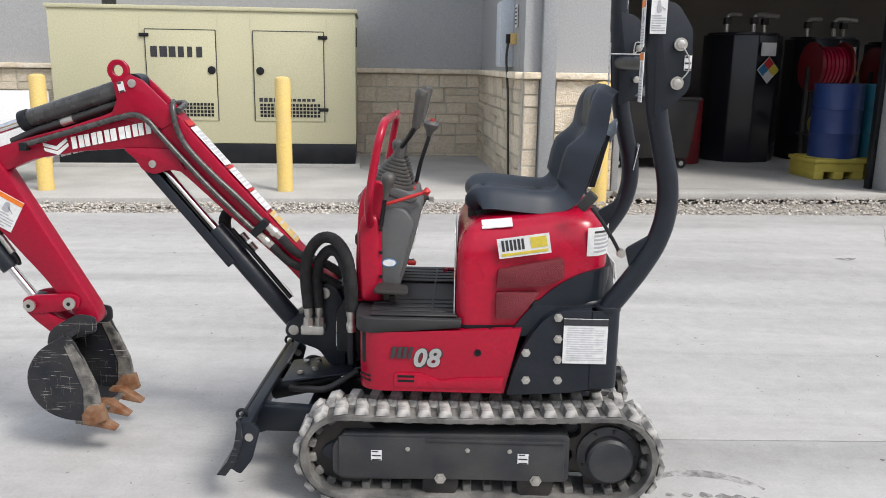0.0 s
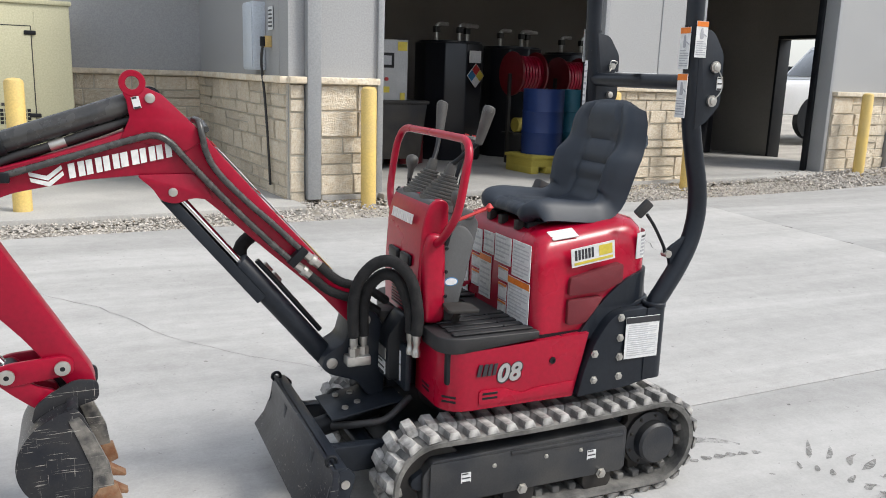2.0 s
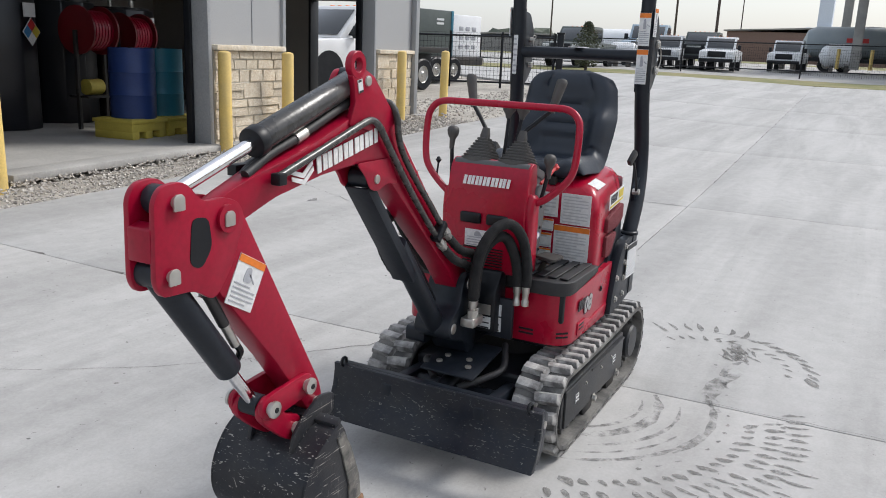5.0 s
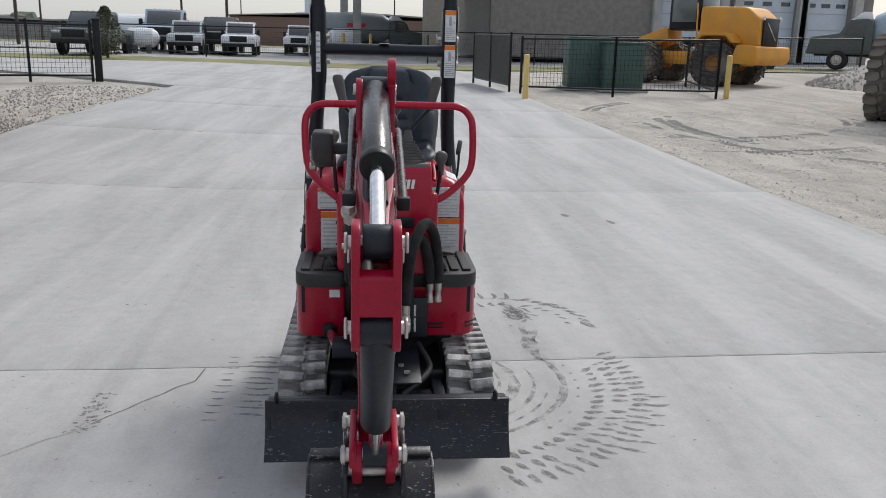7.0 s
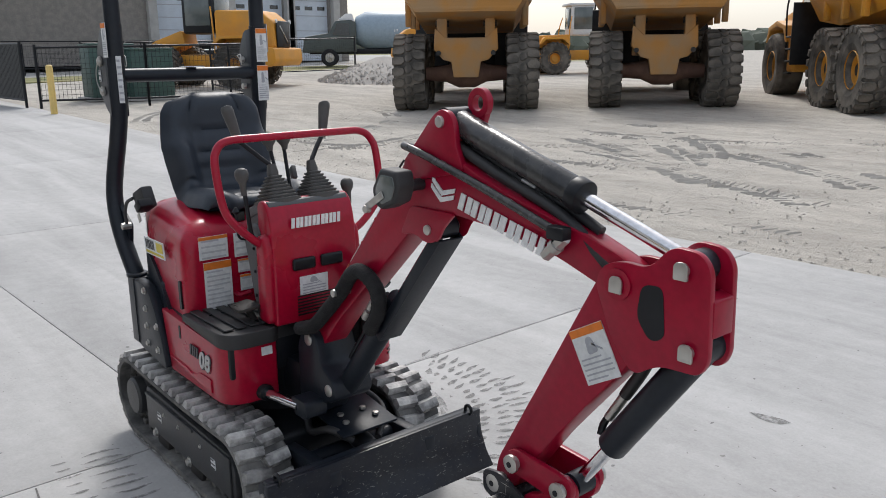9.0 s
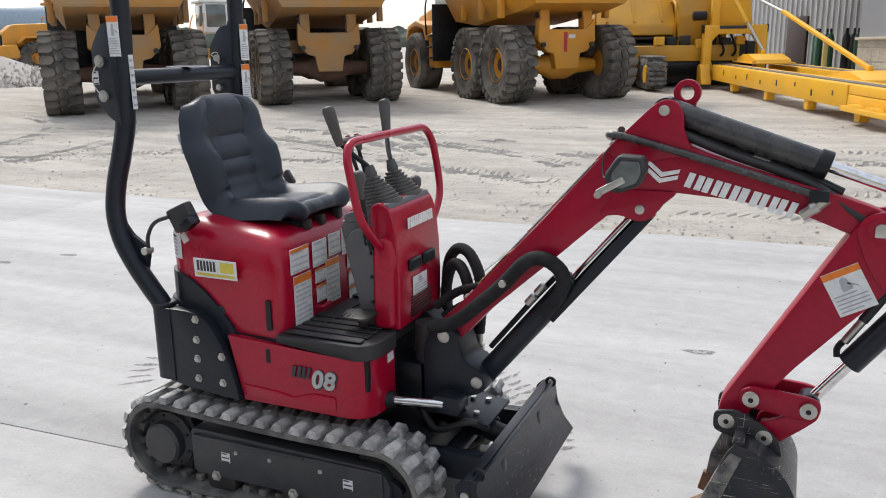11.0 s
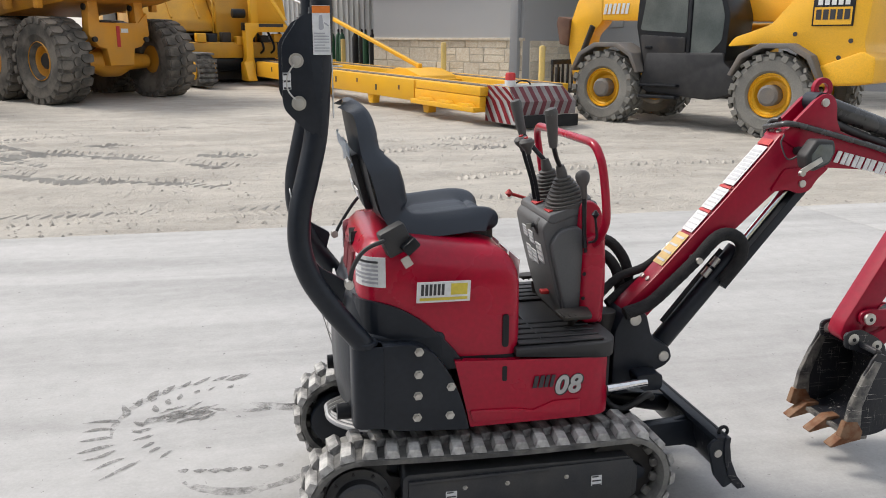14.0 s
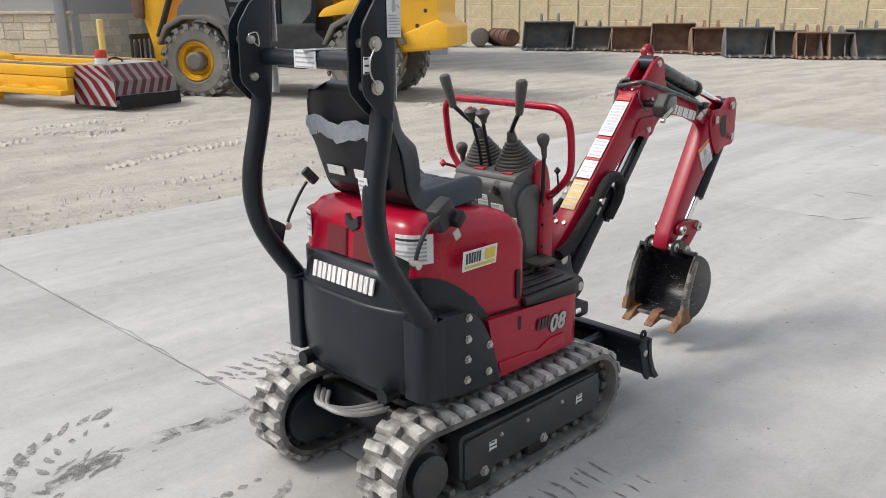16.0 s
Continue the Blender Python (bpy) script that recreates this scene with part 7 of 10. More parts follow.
def arm_and_bucket():
    y0, y1 = Y0 + 0.001, Y1 + 0.004
    low = [(-1.76, 1.005), (-1.735, 1.12), (-1.69, 1.128), (-1.655, 1.09), (-1.352, 0.555), (-1.340, 0.505), (-1.365, 0.475), (-1.405, 0.485), (-1.445, 0.545), (-1.54, 0.675), (-1.745, 0.918)]
    ar = part("dipper_arm", prism(rounded(low, 0.02, 4), Y0 + 0.004, Y1 - 0.004, bev=0.006), RED_DUSTY, digger, "dusty red dipper arm")
    head = [(-1.905, 1.185), (-1.84, 1.19), (-1.79, 1.135), (-1.72, 1.138), (-1.672, 1.12), (-1.655, 1.08), (-1.70, 0.97), (-1.76, 0.90), (-1.82, 0.94), (-1.915, 0.945), (-1.932, 0.975), (-1.928, 1.155)]
    for a, b in ((y0, y0 + 0.016), (y1 - 0.016, y1)):
        bm = prism(rounded(head, 0.028, 5), a, b, bev=0.002)
        part("head_plate", bm, RED_DUSTY, ar)
    part("head_web", prism(rounded(((-1.932, 1.095), (-1.90, 1.105), (-1.90, 1.02), (-1.932, 1.02)), 0.006), y0 + 0.012, y1 - 0.012, bev=0.003), RED_DUSTY, ar)
    for y in (y0 - 0.0008, y1 + 0.0008):
        part("plate_window", prism(rounded(((-1.825, 1.105), (-1.775, 1.10), (-1.765, 1.03), (-1.80, 0.985), (-1.835, 1.0)), 0.02, 5), y - 0.0006, y + 0.0006), BLACK, ar)
    pin(ar, -1.870, 1.147, y0 - 0.010, y1 + 0.010, 0.013, square=True)
    pin(ar, -1.890, 0.988, y0 - 0.010, y1 + 0.010, 0.013, square=True)
    for s, y in ((-1, Y0 + 0.0035), (1, Y1 - 0.0035)):
        face = pose(-1.655, y, 0.918, 0, (29 if s < 0 else -29), 0 if s < 0 else 180)
        bar_print(ar, face, 0.10, 0.125, ORANGE, 5, GREY_INK, "arm_label", pic=True, label="white crush warning label with orange band")
    # bucket cylinder
    p, q = Vector((-1.890, XC, 0.988)), Vector((-1.585, XC, 0.567))
    bc = part("bucket_cylinder", rod(p, p.lerp(q, 0.70), 0.034, seg=28, bev=0.004), CHARCOAL, digger, "charcoal bucket cylinder")
    part("cylinder_eye", rod((p.x, Y0 + 0.01, p.z), (p.x, Y1 - 0.01, p.z), 0.034, seg=20), CHARCOAL, bc)
    part("piston_rod", rod(p.lerp(q, 0.7), p.lerp(q, 0.97), 0.0165, seg=18), CHROME, bc)
    part("rod_eye", rod((q.x, Y0 + 0.016, q.z), (q.x, Y1 - 0.016, q.z), 0.03, seg=20), CHARCOAL, bc)
    part("hose", tube([(-1.80, XC + 0.01, 1.04), (-1.79, XC, 0.98), (-1.745, XC - 0.012, 0.895), (-1.70, XC - 0.01, 0.82)], 0.014, 10), DARK_PLASTIC, bc)
    part("fitting", rod((-1.70, XC - 0.01, 0.82), (-1.66, XC - 0.008, 0.755), 0.012, seg=10), STEEL, bc)
    part("feed_pipe", tube([(-1.665, XC - 0.01, 0.765), (-1.645, XC - 0.01, 0.735), (-1.645, XC, 0.71)], 0.009, 8), BLACK, bc)
    # links
    for a, b in ((y0 - 0.012, y0 + 0.004), (y1 - 0.004, y1 + 0.012)):
        part("tipping_link", prism(rounded(((-1.618, 0.59), (-1.58, 0.602), (-1.43, 0.612), (-1.400, 0.595), (-1.402, 0.555), (-1.44, 0.545), (-1.58, 0.530), (-1.615, 0.545)), 0.02, 4), a, b, bev=0.003), RED_DUSTY, ar)
        part("bucket_link", prism(rounded(((-1.615, 0.575), (-1.575, 0.60), (-1.545, 0.57), (-1.52, 0.525), (-1.455, 0.50), (-1.445, 0.455), (-1.475, 0.432), (-1.51, 0.445), (-1.575, 0.50), (-1.615, 0.54)), 0.02, 4), a + 0.006 if a < XC else a - 0.014, b + 0.012 if a < XC else b - 0.006, bev=0.003), RED_DUSTY, ar)
    for x, z in ((-1.585, 0.567), (-1.433, 0.578), (-1.476, 0.468), (-1.371, 0.502)):
        pin(ar, x, z, y0 - 0.026, y1 + 0.026, 0.017)
        for y, s in ((y0 - 0.022, -1), (y1 + 0.022, 1)):
            part("pin_cap", lathe([(0.023, 0), (0.023, 0.008), (0.012, 0.011), (0.0005, 0.011)], 16, m=pose(x, y, z, 90 if s < 0 else -90)), STEEL, ar)
            part("pin_bolt", rod((x, y + s * 0.010, z), (x, y + s * 0.0125, z), 0.0075, seg=12), BLACK, ar)
    # bucket: curved shell, side plates, ears, cutter and teeth
    yb, w = 0.065, 0.155
    shell = [(-1.405, 0.478), (-1.46, 0.458), (-1.525, 0.415), (-1.568, 0.345), (-1.572, 0.27), (-1.535, 0.20), (-1.46, 0.155), (-1.355, 0.142)]
    bm = bmesh.new()
    outer = curve([(x, 0, z) for x, z in shell], 5)
    rows = [[bm.verts.new((p.x, yb + y, p.z)) for y in (-w, w)] for p in outer]
    for a, b in zip(rows, rows[1:]):
        bm.faces.new((a[0], a[1], b[1], b[0]))
    bmesh.ops.recalc_face_normals(bm, faces=bm.faces)
    bmesh.ops.solidify(bm, geom=bm.faces[:], thickness=0.009)
    bk = part("bucket", bm, WORN, digger, "worn black digging bucket with rusty teeth")
    sidep = [(p.x, p.z) for p in outer] + [(-1.338, 0.20), (-1.330, 0.27), (-1.352, 0.37), (-1.385, 0.45)]
    for y in (-w, w):
        part("bucket_side", prism(sidep, yb + y - 0.005, yb + y + 0.005, bev=0.002), WORN, bk)
        part("side_cutter", prism(((-1.338, 0.17), (-1.308, 0.215), (-1.318, 0.285), (-1.360, 0.39), (-1.395, 0.45), (-1.425, 0.44), (-1.400, 0.375), (-1.366, 0.27), (-1.372, 0.17)), yb + y - 0.010, yb + y + 0.010, bev=0.002), BARE, bk)
    part("lip", box((0, 0, 0), (0.075, 2 * w + 0.01, 0.016), 0.003, m=pose(-1.372, yb, 0.141, 0, -2, 0)), BARE, bk)
    part("stiffener", box((0, 0, 0), (0.03, 2 * w, 0.02), 0.004, m=pose(-1.412, yb, 0.478, 0, -20, 0)), WORN, bk)
    for y in (Y0 - 0.034, Y1 + 0.034 - 0.012):
        part("bucket_ear", prism(rounded(((-1.335, 0.53), (-1.40, 0.54), (-1.47, 0.505), (-1.515, 0.47), (-1.53, 0.41), (-1.47, 0.42), (-1.39, 0.455), (-1.335, 0.47)), 0.02, 4), y, y + 0.012, bev=0.003), WORN, bk)
    for y in (-w, w):
        part("corner_cutter", prism(((-1.375, 0.135), (-1.335, 0.135), (-1.285, 0.155), (-1.300, 0.215), (-1.352, 0.21), (-1.38, 0.17)), yb + y - 0.013, yb + y + 0.013, bev=0.002), RUST, bk)
    for y in (-0.128, 0.0, 0.128):
        tooth = prism(((-1.395, 0.165), (-1.34, 0.165), (-1.262, 0.110), (-1.268, 0.103), (-1.345, 0.118), (-1.395, 0.125)), yb + y - 0.022, yb + y + 0.022, bev=0.004)
        part("tooth", tooth, RUST, bk, "rusty worn bucket tooth")


arm_and_bucket()

# ---- heavy machines in the south yard ----


def tyre_mesh(name, r, w, material, rim_r=0.36):
    """The smooth carcass of a big off-road tyre round the y axis."""
    s = w / 2
    prof = [(r * rim_r, -s * 0.62), (r * (rim_r + 0.05), -s * 0.8), (r * 0.62, -s), (r * 0.86, -s * 1.02), (r * 0.965, -s * 0.9), (r, -s * 0.6), (r, s * 0.6), (r * 0.965, s * 0.9), (r * 0.86, s * 1.02), (r * 0.62, s), (r * (rim_r + 0.05), s * 0.8), (r * rim_r, s * 0.62)]
    return mesh_of(name, lathe(prof, 40, m=pose(0, 0, 0, 90), loop=True), material)


def tread_set(r, w, material, count, lug_h, bar):
    """The tread of a tyre: block meshes and the places where they sit. bar: long slanted bars, else three rows of blocks."""
    pitch = 2 * math.pi * r / count
    out = []
    if bar:
        for side in (-1, 1):
            bm = bmesh.new()
            box((0, side * w * 0.27, 0), (pitch * 0.42, w * 0.60, lug_h), bm=bm, m=pose(0, 0, 0, 0, 0, side * bar))
            box((side * 0.0 - pitch * 0.22, side * w * 0.51, -0.06 * r), (pitch * 0.42, lug_h * 0.9, r * 0.15), bm=bm)
            me = mesh_of("lug", bm, material)
            out += [(me, pose(0, 0, 0, 0, 360 * (k + (0.25 if side > 0 else 0.75)) / count, 0) @ Matrix.Translation((0, 0, r + lug_h * 0.3))) for k in range(count)]
        return out
    for side in (-1, 1):
        bm = bmesh.new()
        prism(rounded(((-pitch * 0.34, side * w * 0.17), (pitch * 0.10, side * w * 0.13), (pitch * 0.38, side * w * 0.24), (pitch * 0.34, side * w * 0.50), (-pitch * 0.36, side * w * 0.50)), 0.02, 1), -lug_h * 0.6, lug_h * 0.5, axis="z", bm=bm)
        box((0, side * w * 0.505, -0.055 * r), (pitch * 0.6, lug_h * 0.8, r * 0.13), bm=bm)
        me = mesh_of("lug", bm, material)
        out += [(me, pose(0, 0, 0, 0, 360 * (k + (0.0 if side > 0 else 0.5)) / count, 0) @ Matrix.Translation((0, 0, r))) for k in range(count)]
    bm = prism(rounded(((-pitch * 0.40, -w * 0.02), (-pitch * 0.12, -w * 0.13), (pitch * 0.36, -w * 0.08), (pitch * 0.40, w * 0.03), (pitch * 0.12, w * 0.13), (-pitch * 0.36, w * 0.09)), 0.02, 1), -lug_h * 0.5, lug_h * 0.55, axis="z")
    me = mesh_of("lug", bm, material)
    return out + [(me, pose(0, 0, 0, 0, 360 * (k + 0.25) / count, 0) @ Matrix.Translation((0, 0, r))) for k in range(count)]


def rim_mesh(name, r, w, material):
    bm = lathe([(0.001, -w * 0.16), (r * 0.40, -w * 0.16), (r * 0.42, -w * 0.06), (r * 0.66, -w * 0.04), (r * 0.74, -w * 0.10), (r * 0.80, -w * 0.30), (r * 0.88, -w * 0.37), (r * 0.93, -w * 0.36), (r * 0.96, -w * 0.43), (r * 1.04, -w / 2 + 0.03), (r * 1.0, -w / 2), (r * 1.06, -w * 0.3), (r * 1.06, w * 0.3), (0.001, w * 0.3)], 32, m=pose(0, 0, 0, -90))
    return mesh_of(name, bm, material)


ADT_R = 0.90
BIG_TYRE = tyre_mesh("tyre", ADT_R, 0.72, TYRE)
BIG_TREAD = tread_set(ADT_R, 0.72, TYRE, 22, 0.06, 0)
# hub coloured dark to stand for the shading inside the rim's recess
SHADED_HUB = mesh_of("hub", lathe([(0.17, -0.03), (0.17, -0.16), (0.13, -0.20), (0.001, -0.20)], 20, m=pose(0, 0, 0, -90)), DARK_STEEL)
BIG_RIM = {m: rim_mesh("rim", 0.40, 0.66, m) for m in (CAT, CAT_DIRTY)}


def wheel(parent, x, y, z, out, tyre, rim, tread=(), name="wheel"):
    w = new(name)
    w.parent = parent
    w.matrix_local = pose(x, y, z, 0, random.uniform(0, 40), 0 if out < 0 else 180)
    piece("tyre", tyre, w, Matrix.Identity(4))
    piece("rim", rim, w, Matrix.Identity(4))
    for me, m in tread:
        piece("lug", me, w, m)
    return w


def dump_truck(x, y, turn, paint, label, group="dump trucks in the yard"):
    """An articulated hauler; its rear axle is at the origin and it points along x."""
    t = thing("dump_truck", label, "dump truck", (x, y, land(x, y) - 0.02), turn, group)
    for ax, ys in ((0, 1.37), (1.95, 1.37), (6.3, 1.35)):
        for s in (-1, 1):
            w = wheel(t, ax, s * ys, ADT_R, s, BIG_TYRE, BIG_RIM[paint], BIG_TREAD if ax < 3 else ())
            piece("hub", SHADED_HUB, w, Matrix.Identity(4))
    for ax in (0, 1.95):
        part("axle", lathe([(0.16, -1.0), (0.2, -0.5), (0.34, -0.2), (0.34, 0.2), (0.2, 0.5), (0.16, 1.0)], 16, m=pose(ax, 0, 0.86, 90)), RUSTY if paint is CAT_DIRTY else paint, t)
    rear = [(-0.75, 1.95), (-0.78, 1.45), (-0.55, 1.20), (-0.36, 1.15), (-0.3, 0.78), (0.3, 0.78), (0.36, 1.15), (0.55, 1.20), (0.78, 1.45), (0.75, 1.95), (0.5, 1.72), (-0.5, 1.72)]
    fr = part("rear_frame", prism(rear, -0.5, -0.25, axis="x", bev=0.02), paint, t)
    for s in (-1, 1):
        part("frame_rail", box((2.0, s * 0.42, 1.4), (4.6, 0.16, 0.36), 0.02), paint, t)
        part("body_hinge", prism(rounded(((-0.48, 1.6), (-0.2, 1.6), (-0.16, 2.25), (-0.42, 2.3)), 0.06), s * 0.58 - 0.12, s * 0.58 + 0.12, bev=0.015), paint, t)
        part("hinge_pin", rod((-0.3, s * 0.42, 2.05), (-0.3, s * 0.74, 2.05), 0.07), DARK_STEEL, t)
    if paint is CAT:
        part("rear_decal", box((-0.505, 0.05, 1.42), (0.008, 0.09, 0.46)), RED_INK, t, "red warning sticker")
        part("rear_decal", box((-0.505, -0.12, 1.55), (0.008, 0.18, 0.09)), DECAL, t)
    for s in (-1, 1):
        part("tow_eye", rod((-0.56, s * 0.66, 1.36), (-0.50, s * 0.66, 1.36), 0.06, seg=12), DARK_STEEL, t)
    # body: a deep hopper whose floor rises to the tail
    floor_line = [(-1.1, 2.35), (-0.4, 2.22), (2.4, 1.95), (3.9, 2.1), (4.5, 3.2)]
    ring = []
    bm = bmesh.new()
    for px, pz in floor_line:
        half = 1.15 if px < 4 else 1.3
        ring.append([bm.verts.new(v) for v in ((px, -half, pz), (px, half, pz), (px - 0.15, 1.62, pz + 0.75 if px < 4 else pz + 0.6), (px - 0.1, 1.72, 3.75), (px - 0.1, -1.72, 3.75), (px - 0.15, -1.62, pz + 0.75 if px < 4 else pz + 0.6))])
    for a, b in zip(ring, ring[1:]):
        for k in range(6):
            if k != 3:
                bm.faces.new((a[k], a[(k + 1) % 6], b[(k + 1) % 6], b[k]))
    bm.faces.new(ring[-1])
    bm.faces.new((ring[0][0], ring[0][1], ring[0][2], ring[0][5]))
    bmesh.ops.recalc_face_normals(bm, faces=bm.faces)
    bmesh.ops.solidify(bm, geom=bm.faces[:], thickness=0.06)
    body = part("dump_body", bm, paint, t, sharp=30)
    for px in (0.2, 1.4, 2.6):
        for s in (-1, 1):
            part("body_rib", box((px, s * 1.45, 2.45), (0.16, 0.14, 0.9), 0.02, m=Matrix.Identity(4)), paint, body)
    part("tail_lip", box((-1.1, 0, 2.4), (0.14, 2.4, 0.14), 0.02), paint, body)
    part("tail_print", box((-1.19, 0.0, 2.62), (0.01, 1.2, 0.14)), INK, body)
    # front unit
    part("engine_hood", prism(rounded(((5.9, 0.8), (5.9, 2.65), (7.9, 2.3), (8.1, 1.9), (8.1, 0.9), (6.0, 0.7)), 0.15), -0.95, 0.95, bev=0.06), paint, t)
    for s in (-1, 1):
        fend = [(5.25, 1.55), (5.5, 2.0), (6.3, 2.15), (7.1, 2.0), (7.35, 1.55), (7.2, 1.55), (6.95, 1.9), (6.3, 2.0), (5.65, 1.9), (5.4, 1.55)]
        part("fender", prism(fend, s * 0.78, s * 1.6, bev=0.02), paint, t)
        part("side_tank", box((5.05, s * 1.22, 1.25), (0.55, 0.62, 1.0), 0.06), paint, t)
        for k in range(4):
            part("step", box((5.05, s * 1.56, 0.72 + 0.32 * k), (0.42, 0.10, 0.05), 0.01), BLACK, t)
        part("step_rail", tube([(5.35, s * 1.55, 1.3), (5.35, s * 1.6, 2.5), (5.1, s * 1.5, 3.0)], 0.025, 8), BLACK, t)
        part("mud_flap", box((4.55, s * 1.2, 1.75), (0.06, 0.95, 1.6), 0.01), BLACK, t)
    cab = part("cab", prism(rounded(((4.9, 1.7), (4.95, 3.4), (5.1, 3.5), (6.2, 3.5), (6.4, 2.3), (6.2, 1.9)), 0.08), -0.95, 0.95, bev=0.04), paint, t)
    for s in (-1, 1):
        part("window", prism(rounded(((5.1, 2.45), (5.12, 3.3), (6.05, 3.3), (6.2, 2.45)), 0.06), s * 0.94, s * 0.965), MIRROR, cab)
    part("rear_window", box((4.915, 0, 2.85), (0.03, 1.1, 0.8), 0.01), MIRROR, cab)
    part("joint", rod((4.2, 0, 1.2), (5.4, 0, 1.2), 0.28), DARK_STEEL, t)
    part("cab_guard", box((4.75, 0, 2.1), (0.12, 2.2, 2.2), 0.03), BLACK, t)
    part("hose_loop", tube([(4.0, 0.4, 1.8), (4.4, 0.5, 1.5), (4.9, 0.45, 1.7)], 0.05, 8), BLACK, t)
    return t


dump_truck(12.95, -12.3, -43, CAT_DIRTY, "dusty brown-yellow articulated dump truck parked tail out")
dump_truck(9.74, -15.87, -49, CAT_DIRTY, "dusty brown-yellow articulated dump truck parked tail out")
dump_truck(4.28, -17.85, -46, CAT, "clean yellow articulated dump truck parked tail out")


# The telehandler.
def telehandler():
    t = thing("telehandler", "yellow telescopic handler with black cab and pale dusty tyres", "telehandler", (-6.43, -10.85, land(-6.4, -10.8) - 0.01), -57)
    r = 0.64
    tyre = tyre_mesh("tyre", r, 0.44, GREY_TYRE, 0.5)
    tread = tread_set(r, 0.44, GREY_TYRE, 18, 0.05, 38)
    rim = rim_mesh("rim", 0.345, 0.42, AMBER)
    cap = mesh_of("hub", lathe([(0.17, -0.05), (0.17, -0.24), (0.13, -0.27), (0.001, -0.27)], 20, m=pose(0, 0, 0, -90)), GREYSTEEL)
    # x ahead; the near side is y = +1
    for x in (1.55, -1.65):
        for y, s in ((0.0, 1), (-1.85, -1)):
            w = wheel(t, x, y, r, s, tyre, rim, tread)
            piece("hub", cap, w, Matrix.Identity(4))
        part("axle", rod((x, 0, r), (x, -1.85, r), 0.13), DARK_STEEL, t)
    part("chassis", box((-0.1, -0.93, 0.72), (3.4, 0.7, 0.45), 0.04), DARK_STEEL, t)
    side = [(-0.95, 0.62), (-1.0, 0.95), (-0.75, 1.15), (-0.75, 1.3), (0.75, 1.3), (0.85, 0.75), (0.75, 0.6), (-0.5, 0.5)]
    part("side_tank", prism(rounded(side, 0.06), -0.35, 0.05, bev=0.03), DARK_PLASTIC, t)
    part("step", box((0.42, 0.08, 0.52), (0.75, 0.2, 0.06), 0.02), BLACK, t)
    part("step", box((0.42, 0.06, 0.72), (0.75, 0.2, 0.05), 0.02), BLACK, t)
    # cab
    c = part("cab", prism(rounded(((-0.75, 1.05), (-0.8, 1.9), (-0.55, 2.65), (-0.3, 2.75), (0.75, 2.75), (0.95, 2.6), (1.0, 1.75), (0.75, 0.75), (0.0, 0.72)), 0.07), -0.85, 0.02, bev=0.03), BLACK, t)
    part("door_window", prism(rounded(((-0.02, 1.62), (0.0, 2.62), (0.75, 2.62), (0.9, 1.68)), 0.06), 0.02, 0.03), CAB_GLASS, c)
    part("rear_window", prism(rounded(((-0.68, 1.5), (-0.7, 1.9), (-0.5, 2.58), (-0.12, 2.62), (-0.12, 1.05), (-0.3, 1.1)), 0.06), 0.02, 0.03), CAB_GLASS, c)
    part("door_panel", prism(rounded(((0.0, 0.82), (-0.02, 1.55), (0.9, 1.6), (0.72, 0.82)), 0.06), 0.02, 0.045, bev=0.008), DARK_STEEL, c)
    part("door_handle", box((0.7, 0.055, 1.38), (0.14, 0.03, 0.05), 0.01), BLACK, c)
    part("cab_pillar", box((-0.07, 0.03, 1.7), (0.06, 0.03, 1.8), 0.01), BLACK, c)
    # fenders
    for x in (1.55, -1.65):
        arch = [(x - 0.78, 0.95), (x - 0.62, 1.28), (x - 0.3, 1.46), (x + 0.2, 1.46), (x + 0.55, 1.28), (x + 0.72, 0.95), (x + 0.66, 0.93), (x + 0.48, 1.22), (x + 0.16, 1.38), (x - 0.26, 1.38), (x - 0.56, 1.22), (x - 0.72, 0.93)]
        part("fender", prism(arch, -0.3, 0.26, bev=0.015), GREYSTEEL, t)
    # rear body
    rb = part("rear_body", prism(rounded(((-0.78, 1.4), (-0.9, 1.55), (-1.5, 1.75), (-2.2, 2.55), (-2.85, 2.7), (-3.0, 2.2), (-2.95, 1.45), (-3.05, 1.2), (-3.0, 0.85), (-2.3, 0.8), (-2.15, 1.2), (-1.9, 1.42), (-1.3, 1.45)), 0.06), -1.5, 0.02, bev=0.03), AMBER, t)
    part("counterweight", prism(rounded(((-2.35, 0.82), (-3.15, 0.88), (-3.15, 1.25), (-2.95, 1.35), (-2.3, 1.1)), 0.05), -1.75, 0.06, bev=0.03), AMBER, rb)
    sign = part("sign_panel", box((-2.45, 0.03, 1.95), (0.62, 0.02, 0.46), 0.01), BLACK, rb, "black and yellow dealer sign panel")
    part("sign_field", box((-2.45, 0.043, 1.87), (0.56, 0.006, 0.26)), AMBER, sign)
    bm = bmesh.new()
    for k in range(5):
        box((-2.45 + 0.105 * (k - 2), 0.048, 1.89), (0.08, 0.004, 0.15), bm=bm)
    part("dealer_lettering", bm, INK, sign)
    bm = bmesh.new()
    for k in range(5):
        box((-2.45 + 0.1 * (k - 2), 0.045, 2.08), (0.07, 0.004, 0.1), bm=bm)
    part("model_lettering", bm, DECAL, sign)
    for x, z in ((-2.75, 1.5), (-2.6, 1.25), (-2.9, 1.0), (-1.9, 1.6)):
        part("body_hole", rod((x, 0.022, z), (x, 0.03, z), 0.035), INK, rb)
    part("engine_cover", box((0.2, -1.55, 1.45), (2.2, 0.5, 0.7), 0.06), AMBER, t)
